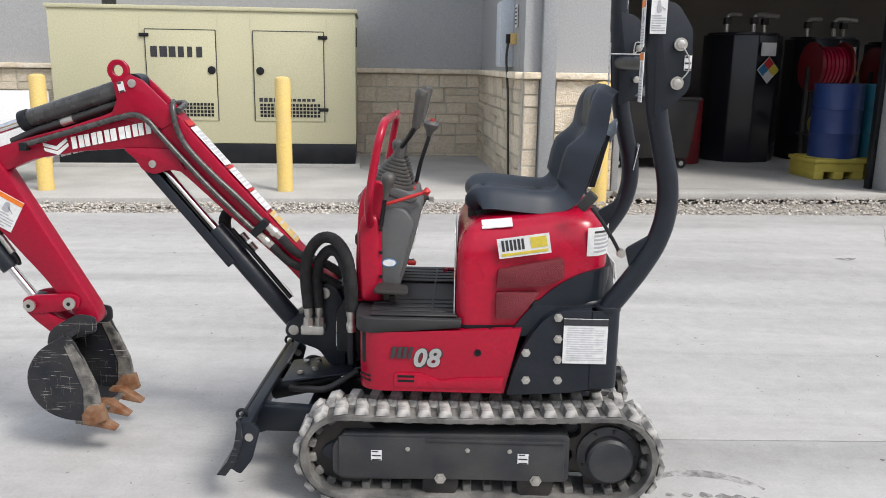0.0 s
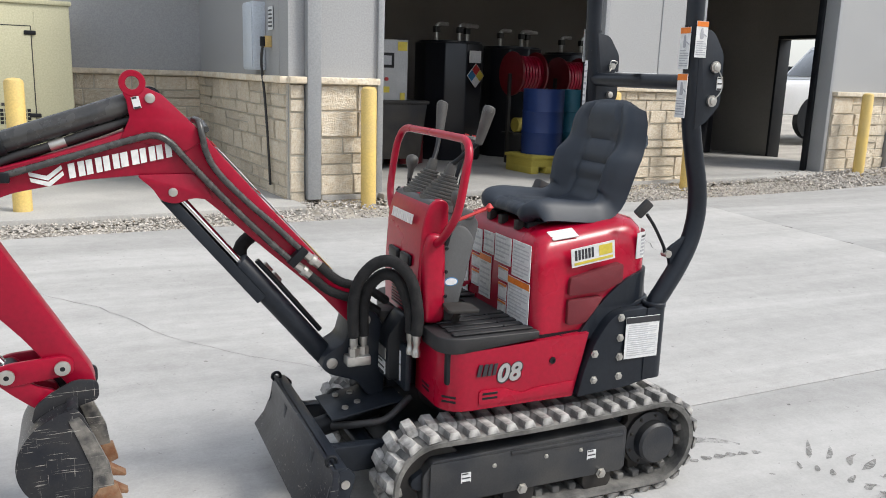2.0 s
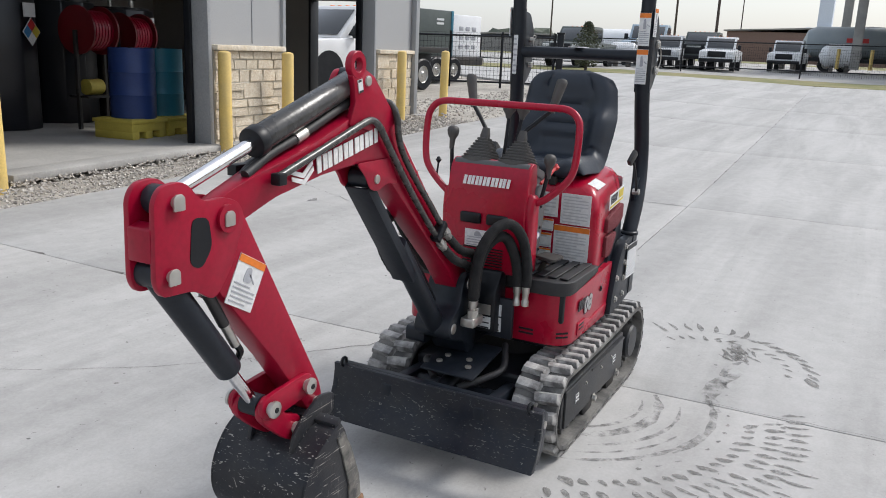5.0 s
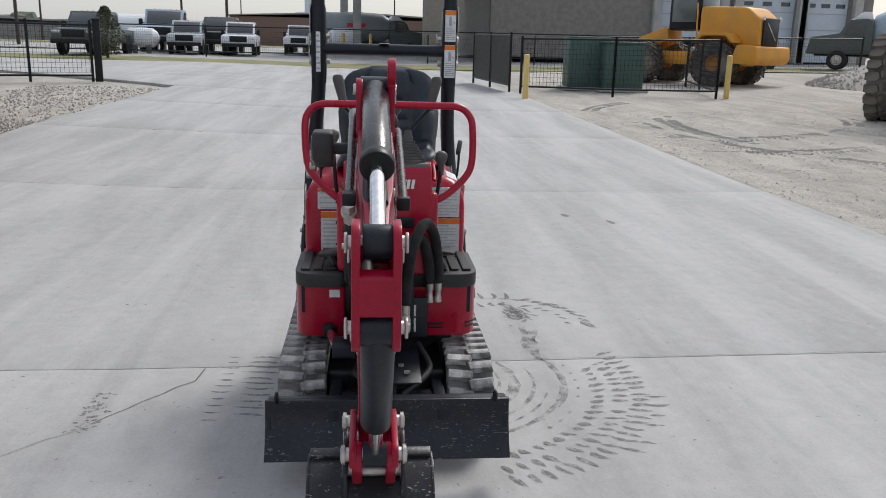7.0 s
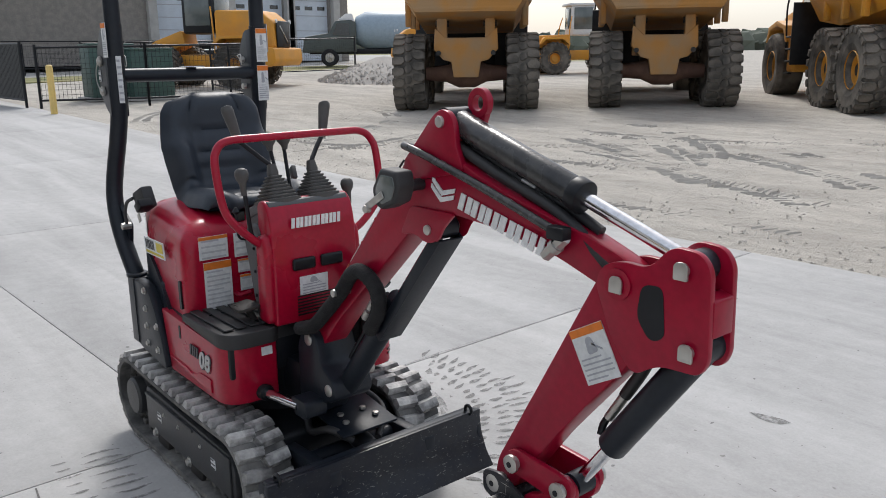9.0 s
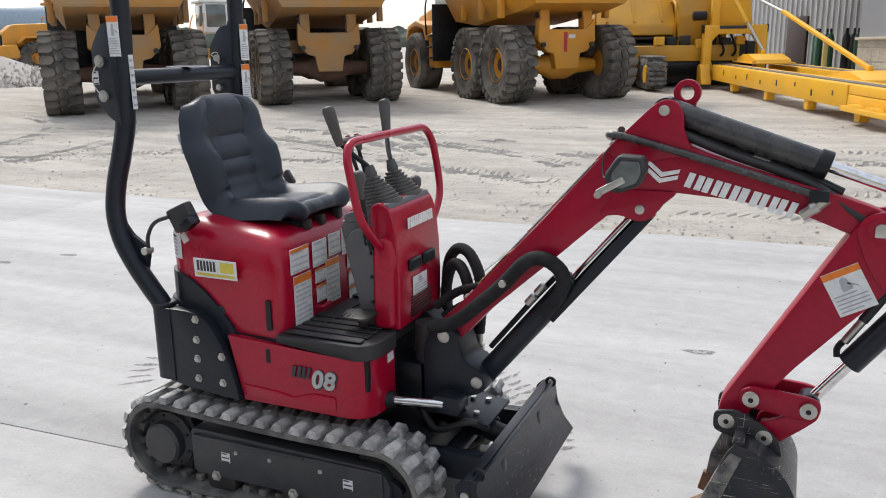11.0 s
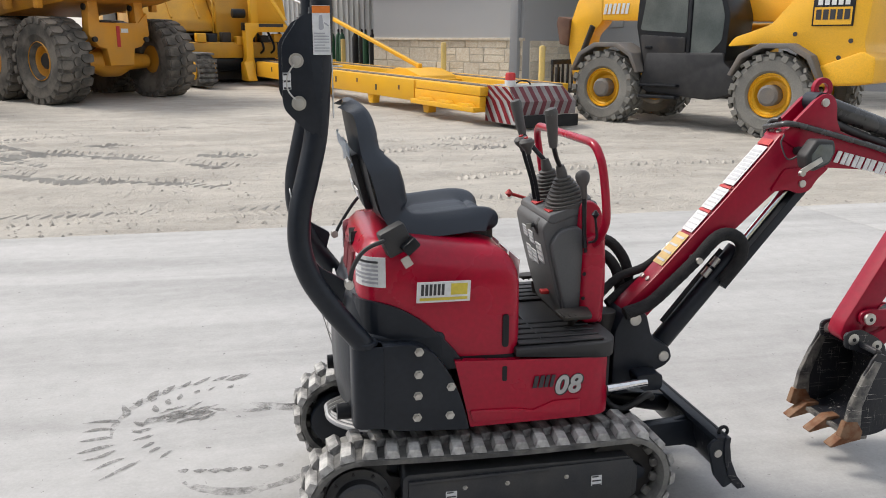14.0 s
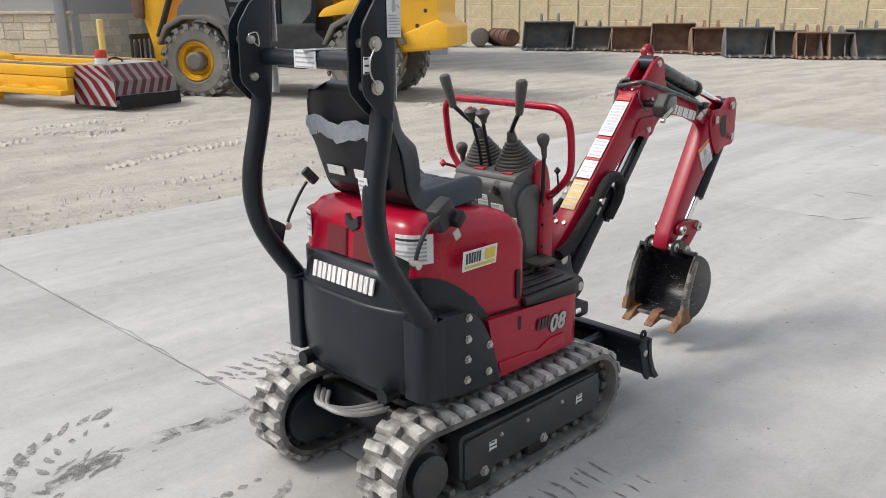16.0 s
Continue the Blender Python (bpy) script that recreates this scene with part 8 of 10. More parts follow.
    # boom
    bo = part("lift_boom", box((0, 0, 0), (5.2, 0.36, 0.42), 0.03, m=pose(0.0, -1.05, 2.05, 0, -1, 0)), AMBER, t)
    part("inner_boom", box((0, 0, 0), (0.5, 0.28, 0.32), 0.02, m=pose(2.75, -1.05, 2.0, 0, 3, 0)), AMBER, bo)
    part("boom_head", prism(rounded(((2.35, 2.32), (2.95, 2.30), (3.12, 1.85), (3.16, 1.35), (3.05, 0.95), (3.00, 0.58), (2.80, 0.56), (2.72, 1.1), (2.62, 1.6), (2.35, 1.85)), 0.06), -1.24, -0.86, bev=0.02), AMBER, bo)
    part("tilt_ram", rod((2.55, -0.84, 1.78), (2.86, -0.84, 1.05), 0.06), DARK_STEEL, bo)
    part("coupler", prism(rounded(((3.10, 1.92), (3.40, 1.98), (3.44, 1.85), (3.34, 1.42), (3.14, 1.38)), 0.03), -1.30, -0.80, bev=0.01), RUSTY, bo, "worn brown steel coupler")
    ca = part("carriage", box((3.22, -1.05, 1.06), (0.06, 1.30, 0.10), 0.01), DARK_STEEL, bo, "dark steel fork carriage")
    part("cross_bar", box((3.22, -1.05, 0.46), (0.06, 1.30, 0.10), 0.01), DARK_STEEL, ca)
    for k in range(8):
        part("upright", box((3.22, -1.66 + 0.175 * k, 0.76), (0.04, 0.05, 0.56), 0.006), DARK_STEEL, ca)
    for y in (-1.40, -0.70):
        part("fork", prism(((3.26, 0.95), (3.31, 0.95), (3.31, 0.16), (4.25, 0.11), (4.25, 0.09), (3.26, 0.10)), y - 0.06, y + 0.06, bev=0.006), DARK_STEEL, ca)
    part("hydraulic_ram", rod((-0.4, -0.85, 1.5), (1.4, -0.85, 1.9), 0.07), DARK_STEEL, t)
    lettering(bo, pose(2.05, -0.866, 2.10, 0, 0, 180), (0.16, 0.16, 0.16), 0.2, DECAL, 0.2, 0.2, "maker_lettering")
    part("front_frame", prism(rounded(((0.95, 0.6), (2.3, 0.6), (2.3, 1.0), (1.5, 1.3), (0.95, 1.3)), 0.06), -1.4, -0.5, bev=0.03), AMBER, t)


telehandler()


# The paving machine with its long screed frame.
def paver():
    base = Vector((-3.05, -11.75))
    d = Vector((0.355, -0.935))
    t = thing("paver", "yellow concrete paver with long floor-level frame", "paving machine", (base.x, base.y, land(*base)), math.degrees(math.atan2(d.y, d.x)))
    L = 11.2
    z0 = 0.0

    def zz(x):
        p = base + d * x
        return land(*p) - land(*base)

    # near side is y = +; the frame climbs with the yard
    up = Matrix(((1, 0, 0, 0), (0, 1, 0, 0), ((zz(L) - zz(0)) / L, 0, 1, 0), (0, 0, 0, 1)))
    for y, n in ((0.0, "near_beam"), (-1.55, "far_beam")):
        b0 = 2.3 if not y else 0.0
        b = part(n, box(((L + b0) / 2, y, 0.44), (L - b0, 0.20, 0.42), 0.015, m=up), AMBER, t, "yellow steel box beam")
        part("deck_strip", box((L / 2, y - 0.19, 0.655), (L, 0.20, 0.03), 0.004, m=up), GREYSTEEL, b)
        part("rail", box((L / 2, y - 0.36, 0.60), (L, 0.14, 0.14), 0.01, m=up), AMBER, b)
        if not y:
            for k, (bx, bz) in enumerate(((2.9, 0.46), (3.9, 0.40), (4.8, 0.50), (5.9, 0.46), (7.0, 0.42), (8.0, 0.48), (8.9, 0.42), (10.0, 0.48))):
                part("bolt_slot", box((bx, 0.104, bz), (0.06, 0.012, 0.13 if k % 2 else 0.09), 0.004, m=up), INK if k % 2 else RUSTY, b)
            part("end_beam", box((1.14, -0.02, 0.57), (2.26, 0.20, 0.16), 0.012, m=up), AMBER, b)
            part("end_web", box((1.14, 0.02, 0.385), (2.26, 0.14, 0.19), 0.008, m=up), AMBER, b)
            part("end_ledge", box((1.10, 0.10, 0.25), (2.2, 0.28, 0.09), 0.01, m=up), AMBER, b)
            for bx in (0.35, 1.05, 1.75):
                part("ledge_clamp", prism(rounded(((bx - 0.24, 0.298), (bx + 0.24, 0.298), (bx + 0.19, 0.34), (bx - 0.15, 0.35)), 0.01), 0.10, 0.22, bev=0.01, m=up), AMBER, b)
    for x in (1.9, 4.25, 6.7, 9.4):
        part("foot", prism(rounded(((x - 0.13, 0.24), (x + 0.13, 0.24), (x + 0.09, 0.03), (x - 0.09, 0.03)), 0.03), -0.12, 0.06, bev=0.01, m=up), AMBER, t)
    for x, top in ((3.75, 0.80), (10.0, 0.96)):
        low = top - 0.22
        pan = part("float_pan", prism(rounded(((x - 0.85, low), (x - 0.78, low + 0.10), (x - 0.2, top), (x + 0.2, top), (x + 0.78, low + 0.10), (x + 0.85, low)), 0.03), -1.35, -0.45, bev=0.02, m=up), AMBER, t)
        part("pan_lip", box((x, -0.9, low + 0.01), (1.86, 1.06, 0.04), 0.008, m=up), AMBER, pan)
        for q in (-0.8, 0.8):
            part("pan_bracket", box((x + q, -0.42, low - 0.03), (0.09, 0.09, 0.16), 0.01, m=up), RUSTY, pan)
        part("pan_eye", box((x, -0.9, top + 0.04), (0.14, 0.10, 0.12), 0.02, m=up), AMBER, pan)
    part("brace", box((0, 0, 0), (5.4, 0.08, 0.10), 0.012, m=up @ look((3.75, -0.9, 0.84), (9.8, -1.0, 2.2)) @ Matrix.Translation((0, 0, -2.7)) @ pose(0, 0, 0, 0, 90, 0)), AMBER, t)
    part("brace_end", rod(up @ Vector((8.8, -1.0, 1.97)), up @ Vector((11.75, -0.8, 2.62)), 0.035), SILVER_PAINT, t)
    part("ram_rod", rod(up @ Vector((10.0, -0.9, 1.02)), up @ Vector((10.65, -0.58, 1.85)), 0.035), SILVER_PAINT, t)
    part("ram_barrel", rod(up @ Vector((10.6, -0.60, 1.78)), up @ Vector((11.3, -0.25, 2.7)), 0.06), AMBER, t)
    part("end_frame", box((0.3, -0.85, 0.35), (0.4, 1.3, 0.25), 0.03, m=up), AMBER, t)
    # tractor at the far end
    portal = rounded(((0.34, 0.15), (0.38, 0.55), (0.33, 0.75), (0.33, 1.72), (-1.40, 1.72), (-1.40, 0.3), (-1.17, 0.3), (-1.17, 1.28), (-1.00, 1.47), (-0.05, 1.47), (0.11, 1.28), (0.11, 0.75), (0.06, 0.55), (0.06, 0.15)), 0.03, 2)
    g = part("gantry", prism(portal, 11.32, 11.62, axis="x", bev=0.02, m=up), AMBER, t)
    for y in (0.34, -1.41):
        part("gantry_end", box((11.47, y, 1.62), (0.24, 0.05, 0.22), 0.008, m=up), BLACK, g)
    part("gantry_print", box((11.314, -0.45, 1.66), (0.012, 0.75, 0.09), m=up), INK, g)
    part("gantry_lug", prism(rounded(((10.95, 0.10), (11.6, 0.10), (11.6, 0.62), (11.30, 0.66)), 0.08), 0.16, 0.42, bev=0.03, m=up), AMBER, g)
    mast = part("mast", prism(rounded(((-0.05, 1.72), (-0.12, 3.3), (-0.85, 3.3), (-1.1, 1.72)), 0.04), 11.7, 12.0, axis="x", bev=0.02, m=up), AMBER, t)
    part("mast_post", box((11.5, 0.02, 2.15), (0.2, 0.22, 0.9), 0.02, m=up), AMBER, mast)
    part("drive_motor", rod(up @ Vector((11.55, 0.25, 1.98)), up @ Vector((11.55, 0.62, 1.98)), 0.13, seg=16, bev=0.02), BLACK, mast)
    part("tractor_body", prism(rounded(((12.3, 1.05), (12.2, 2.0), (12.6, 3.4), (16.4, 3.4), (16.6, 1.3), (16.2, 1.0)), 0.08), -0.55, 0.88, bev=0.05, m=up), SHADED_AMBER, t)
    part("side_cover", box((13.9, 0.7, 1.75), (2.6, 0.25, 1.0), 0.05, m=up), SHADED_AMBER, t)
    part("power_unit", prism(rounded(((12.3, 1.45), (12.35, 1.75), (13.3, 2.7), (16.3, 2.75), (16.5, 1.25), (14.6, 1.2), (13.9, 1.45)), 0.08), 0.9, 3.3, bev=0.05, m=up), SHADED_AMBER, t)
    for y in (1.3, 2.1, 2.9):
        part("hood_rib", prism(rounded(((12.45, 1.80), (13.3, 2.66), (13.3, 2.76), (12.40, 1.86)), 0.02), y - 0.03, y + 0.03, m=up), SHADED_AMBER, t)
    part("walkway", box((12.9, 2.1, 1.38), (1.3, 2.5, 0.07), 0.01, m=up), DARK_STEEL, t)
    for y in (0.95, 3.25):
        part("handrail", tube([up @ Vector((12.3, y, 1.4)), up @ Vector((12.3, y, 2.3)), up @ Vector((13.2, y, 2.35)), up @ Vector((13.2, y, 1.7))], 0.03, 8), SHADED_AMBER, t)
    part("unit_grille", box((14.6, 3.32, 1.9), (1.8, 0.06, 0.9), 0.02, m=up), DARK_STEEL, t)
    part("unit_step", box((13.4, 3.35, 1.25), (1.6, 0.3, 0.2), 0.03, m=up), SHADED_AMBER, t)
    part("unit_frame", box((14.4, 2.1, 0.62), (3.6, 2.2, 0.8), 0.06, m=up), DARK_STEEL, t)
    loop = rounded(((12.9, 0.02), (15.2, 0.02), (15.5, 0.45), (15.2, 0.95), (12.9, 0.95), (12.6, 0.45)), 0.2, 6)
    part("crawler", prism(loop, 2.6, 3.15, bev=0.03, m=up), RUBBER, t)
    part("engine_deck", box((14.2, -1.1, 3.1), (2.6, 2.2, 0.5), 0.06, m=up), SHADED_AMBER, t)
    for k in range(3):
        part("hose", tube([up @ Vector((11.9, -0.2 - 0.35 * k, 1.5)), up @ Vector((11.6, -0.3 - 0.33 * k, 1.0)), up @ Vector((12.1, -0.2 - 0.3 * k, 0.75))], 0.035, 8), BLACK, t)
    # a dark block fills the space below the machine in place of deep shadow
    part("undershade_fill", box((14.2, 0.5, 0.66), (3.6, 4.0, 1.20), 0.06, m=up), DARK_STEEL, t)
    part("transverse_beam", box((12.0, 0.7, 0.95), (0.5, 3.0, 0.45), 0.04, m=up), SHADED_AMBER, t)
    for k in range(7):
        y = -0.8 + 0.38 * k
        part("valve_block", box((11.85 + 0.1 * (k % 3), y, 1.30 - 0.08 * (k % 2)), (0.3, 0.26, 0.24 + 0.06 * (k % 3)), 0.02, m=up), (AMBER, DARK_STEEL, BLACK)[k % 3], t)
    part("auger_case", rod(up @ Vector((12.1, -1.6, 0.62)), up @ Vector((12.1, 1.2, 0.62)), 0.28, seg=20), BLACK, t)
    for y in (1.80,):
        shift = up
        up = up @ Matrix.Translation((-1.45, 0, 0))
        loop = rounded(((12.0, 0.02), (13.7, 0.02), (13.95, 0.42), (13.7, 0.86), (12.0, 0.86), (11.75, 0.42)), 0.2, 6)
        cr = part("crawler", prism(loop, y - 0.24, y + 0.24, bev=0.03, m=up), RUBBER, t)
        part("crawler_frame", prism(rounded(((12.1, 0.2), (13.6, 0.2), (13.6, 0.68), (12.1, 0.68)), 0.1), y - 0.27, y + 0.27, bev=0.02, m=up), DARK_STEEL, cr)
        for x in (12.15, 13.55):
            part("drive_wheel", rod(up @ Vector((x, y - 0.28, 0.44)), up @ Vector((x, y + 0.28, 0.44)), 0.24), AMBER, cr)
        for k in range(11):
            part("pad", box((11.95 + 0.18 * k, y, 0.885), (0.12, 0.5, 0.06), 0.008, m=up), RUBBER, cr)
        for k in range(5):
            part("pad", box((11.74 - 0.012 * abs(k - 2), y, 0.20 + 0.13 * k), (0.06, 0.5, 0.09), 0.008, m=up), RUBBER, cr)
        up = shift
    return t


paver()


def striped_end():
    """The striped end box of the paver frame: a leaning end plate, a long folded front with a rubber skirt, and a beacon."""
    o = Vector((-3.42, -10.89, land(-3.42, -10.89)))
    b = thing("striped_end_box", "red and white striped steel box with red beacon", "warning box", tuple(o), 0)
    along, back = Vector((-0.96, -0.28, 0)), Vector((0.28, -0.96, 0))
    up = Vector((0, 0, 1))
    L, D = 1.26, 1.0

    def slab(name, pts, m, parent, thick=0.012):
        bm = bmesh.new()
        bm.faces.new([bm.verts.new(p) for p in pts])
        bmesh.ops.solidify(bm, geom=bm.faces[:], thickness=thick)
        return part(name, bm, m, parent, smooth=False)

    def front(s, z):
        return along * s + back * (0.05 if z < 0.45 else 0.05 + (z - 0.45) * 1.0) + up * z

    def end(s, z):
        # s runs back along the end plate
        return back * s + Vector((0.012, 0.004, 0)) + back * (0.05 if z < 0.45 else 0.05 + (z - 0.45) * 1.0) + up * z

    def trim_edge(poly, way, at):
        """The part of a polygon in (s, z) on one side of the line s = at."""
        out = []
        for (p, z), (p2, z2) in zip(poly, poly[1:] + poly[:1]):
            here, there = way * (p - at) * 1.0, way * (p2 - at) * 1.0
            if here >= 0:
                out.append((p, z))
            if here * there < 0:
                f = here / (here - there)
                out.append((p + (p2 - p) * f, z + (z2 - z) * f))
        return out

    def clip(v, hi):
        return max(0.0, min(hi, v))

    skirt = part("skirt", bmesh.new(), BLACK, b, "black rubber skirt")
    bm = box((0, 0, 0), (L, 0.03, 0.21), 0.006, m=Matrix.Translation(along * (L / 2 + 0.02) + up * 0.115) @ pose(0, 0, 0, 0, 0, math.degrees(math.atan2(along.y, along.x))))
    bm.to_mesh(skirt.data)
    bm.free()
    panel = slab("front_panel", [front(0, 0.22), front(L, 0.22), front(L, 0.45), front(0, 0.45)], FADED_WHITE, b, 0.01)
    slab("front_fold", [front(0, 0.45), front(L, 0.45), front(L - 0.12, 0.70), front(0.0, 0.70)], FADED_WHITE, panel, 0.01)
    off = -back * 0.006 + up * 0.003
    n = 7
    for k in range(n):
        s0 = (k + 0.05) * L / n
        w = 0.5 * L / n
        q = 0.085
        slab("stripe", [p + off for p in (front(clip(s0 - q, L), 0.225), front(clip(s0 + w - q, L), 0.225), front(clip(s0 + w, L), 0.45), front(clip(s0, L), 0.45))], FADED_RED, panel, 0.004)
        slab("stripe", [p + off for p in (front(clip(s0, L), 0.45), front(clip(s0 + w, L), 0.45), front(clip(s0 + w, L - 0.12), 0.695), front(clip(s0, L - 0.14), 0.695))], FADED_RED, panel, 0.004)
    plate = slab("end_plate", [end(0, 0.06), end(D, 0.06), end(D - 0.02, 0.45), end(D - 0.05, 0.70), end(0.0, 0.70), end(0.0, 0.45)], DECAL, b)
    off = Vector((0.014, 0.004, 0))
    for k in range(-3, 5):
        s0, w, q = k * 0.25 + 0.06, 0.125, 0.75
        for z0, z1 in ((0.065, 0.45), (0.45, 0.695)):
            a, e = s0 + q * z0, s0 + q * z1
            shape = trim_edge(trim_edge([(a, z0), (a + w, z0), (e + w, z1), (e, z1)], 1, 0.0), -1, D - 0.03)
            if len(shape) > 2:
                slab("stripe", [end(p, z) + off for p, z in shape], STRIPE_RED, plate, 0.004)
    slab("top", [front(0.02, 0.70), front(L - 0.12, 0.70), front(L - 0.12, 0.72) + back * 0.55, front(0.02, 0.72) + back * 0.55], DECAL, b, 0.02)
    part("core", box((0, 0, 0), (L - 0.25, 0.5, 0.5), 0.02, m=Matrix.Translation(along * (L / 2 - 0.02) + back * 0.66 + up * 0.36) @ pose(0, 0, 0, 0, 0, math.degrees(math.atan2(along.y, along.x)))), DARK_STEEL, b)
    c = along * 0.16 + back * 0.5
    base = part("beacon_base", rod(tuple(c + up * 0.71), tuple(c + up * 0.80), 0.10), DECAL, b)
    part("beacon", lathe([(0.09, 0.80), (0.09, 0.90), (0.075, 0.93), (0.001, 0.935)], 16, m=Matrix.Translation(c)), RED_INK, base, "red beacon lens")
    part("cable", tube([tuple(c + along * a + back * q + up * z) for a, q, z in ((0.1, 0, 0.74), (0.25, 0.02, 0.79), (0.42, 0.05, 0.76), (0.5, 0.1, 0.70))], 0.015, 8), BLACK, b)


striped_end()

# ---- the south building ----
SB = pose(-3.0, -24.3, land(-3, -24.3) + 0.02, 0, 0, math.degrees(math.atan2(0.8, -0.6)))
south = thing("south_building", "grey panelled workshop with limestone wainscot and ribbed metal wing", "building", kind="structure")
south.matrix_world = SB
# along x of this pose the wall runs from the far corner (0) to the near one (5.5); it faces -y, toward the slab
bump_wall = part("front_wall", box((2.525, 0.15, 2.4), (5.95, 0.3, 4.8)), SMOOTH_PANEL, south, smooth=False)
courses(bump_wall, -0.45, 5.5, -0.1, 1.2, Matrix.Identity(4), 21, scale=1.5)
part("stone_cap", box((2.525, -0.03, 1.235), (6.05, 0.14, 0.08), 0.012), STONE, south)
part("eave_trim", box((2.525, -0.05, 2.75), (6.15, 0.16, 0.14), 0.02), TRIM, south)
endw = part("end_wall", box((5.35, 1.95, 2.4), (0.3, 3.3, 4.8)), SMOOTH_PANEL, south, smooth=False)
courses(endw, 0.32, 3.5, -0.1, 1.2, Matrix.Translation((5.5, 0.0, 0)) @ pose(0, 0, 0, 0, 0, 90), 22, scale=1.5)
part("recess_wall", box((10.0, 3.7, 2.4), (9.2, 0.3, 4.8)), SMOOTH_PANEL, south, smooth=False)
part("corner_column", box((5.3, -0.10, 2.4), (0.26, 0.16, 4.8), 0.01), TRIM, south)
part("other_end_wall", box((-0.30, 1.79, 2.4), (0.3, 3.2, 4.8)), SMOOTH_PANEL, south, smooth=False)
part("roof", box((4.0, 3.6, 4.9), (22, 8.0, 0.2)), ROOF_GREY, south)
ribbed = part("ribbed_wall", box((-7.0, 3.4, 2.4), (14.0, 0.2, 4.8)), RIBBED, south, smooth=False)
for k in range(46):
    part("wall_rib", prism(((-0.1 - 0.3 * k, 3.3), (-0.2 - 0.3 * k, 3.3), (-0.18 - 0.3 * k, 3.24), (-0.12 - 0.3 * k, 3.24)), 0.0, 4.8, axis="z"), RIBBED, ribbed)
part("door", box((-7.7, 3.22, 1.05), (1.15, 0.1, 2.1), 0.01), DOOR_BROWN, south)
part("wall_switch", box((6.4, 3.5, 1.75), (0.5, 0.12, 0.3), 0.02), GREYBOX, south)


def far_bollard(x, y):
    copy_thing(first, pose(x, y, land(x, y)))


for x, y in ((-4.43, -21.75), (-6.3, -18.2), (-1.9, -26.6)):
    far_bollard(x, y)


def gas_bottle(x, y, m, h=1.35):
    b = thing("gas_bottle", "green steel gas bottle standing by the wall" if m is GREEN_CYL else "dark steel gas bottle standing by the wall", "gas bottle", (x, y, land(x, y) - 0.01), 0, "gas bottles by the ribbed wall")
    part("body", lathe([(0.10, 0), (0.115, 0.02), (0.115, h - 0.2), (0.09, h - 0.1), (0.04, h - 0.04), (0.035, h)], 16), m, b)
    part("cap", lathe([(0.04, h), (0.04, h + 0.09), (0.02, h + 0.12)], 12), DARK_STEEL, b)


for k, (u, v, m) in enumerate(((2.4, 1.9, GREEN_CYL), (2.65, 1.95, GREEN_CYL), (2.9, 1.85, GREEN_CYL), (3.15, 2.0, GREEN_CYL), (1.9, 2.1, DARK_STEEL), (1.65, 2.2, DARK_STEEL), (1.4, 2.15, GREEN_CYL), (2.1, 2.3, GREEN_CYL), (3.4, 2.1, GREEN_CYL), (1.1, 2.2, DARK_STEEL))):
    p = SB @ Vector((-u - 1.7, v, 0))
    gas_bottle(p.x, p.y, m, 1.42)


# ---- loose digging buckets along the wall ----
def loose_bucket(x, y, turn, w, h, m, label):
    b = thing("digging_bucket", label, "bucket", (x, y, land(x, y) - 0.01), turn, "digging buckets along the wall")
    line = [(0.22, 0.0, 0.03), (-0.48, 0, 0.02), (-0.74, 0, 0.14), (-0.84, 0, 0.40), (-0.76, 0, 0.66), (-0.56, 0, 0.80), (-0.34, 0, 0.84)]
    pts = [p * (h / 0.86) for p in curve(line, 4)]
    bm = bmesh.new()
    rows = [[bm.verts.new((p.x, s * w / 2, p.z)) for s in (-1, 1)] for p in pts]
    for p, q in zip(rows, rows[1:]):
        bm.faces.new((p[0], p[1], q[1], q[0]))
    bmesh.ops.recalc_face_normals(bm, faces=bm.faces)
    bmesh.ops.solidify(bm, geom=bm.faces[:], thickness=0.03)
    sh = part("shell", bm, m, b)
    side = [(p.x, p.z) for p in pts] + [(-0.16, h * 0.66), (0.12, h * 0.18)]
    for s in (-1, 1):
        part("side_plate", prism(side, s * w / 2 - 0.02, s * w / 2 + 0.02, bev=0.006), m, b)
        part("ear", prism(rounded(((-0.80, h * 0.9), (-0.70, h * 1.20), (-0.56, h * 1.28), (-0.42, h * 1.15), (-0.28, h * 0.97)), 0.05), s * w * 0.17 - 0.035, s * w * 0.17 + 0.035, bev=0.008), m, b)
    part("top_lip", box((-0.34, 0, h * 0.98), (0.12, w, 0.05), 0.01), m, b)
    for k in range(5):
        part("tooth", prism(((0.12, 0.02), (0.38, 0.0), (0.38, 0.03), (0.12, 0.1)), w * (-0.42 + 0.21 * k) - 0.04, w * (-0.42 + 0.21 * k) + 0.04, bev=0.008), m, b)


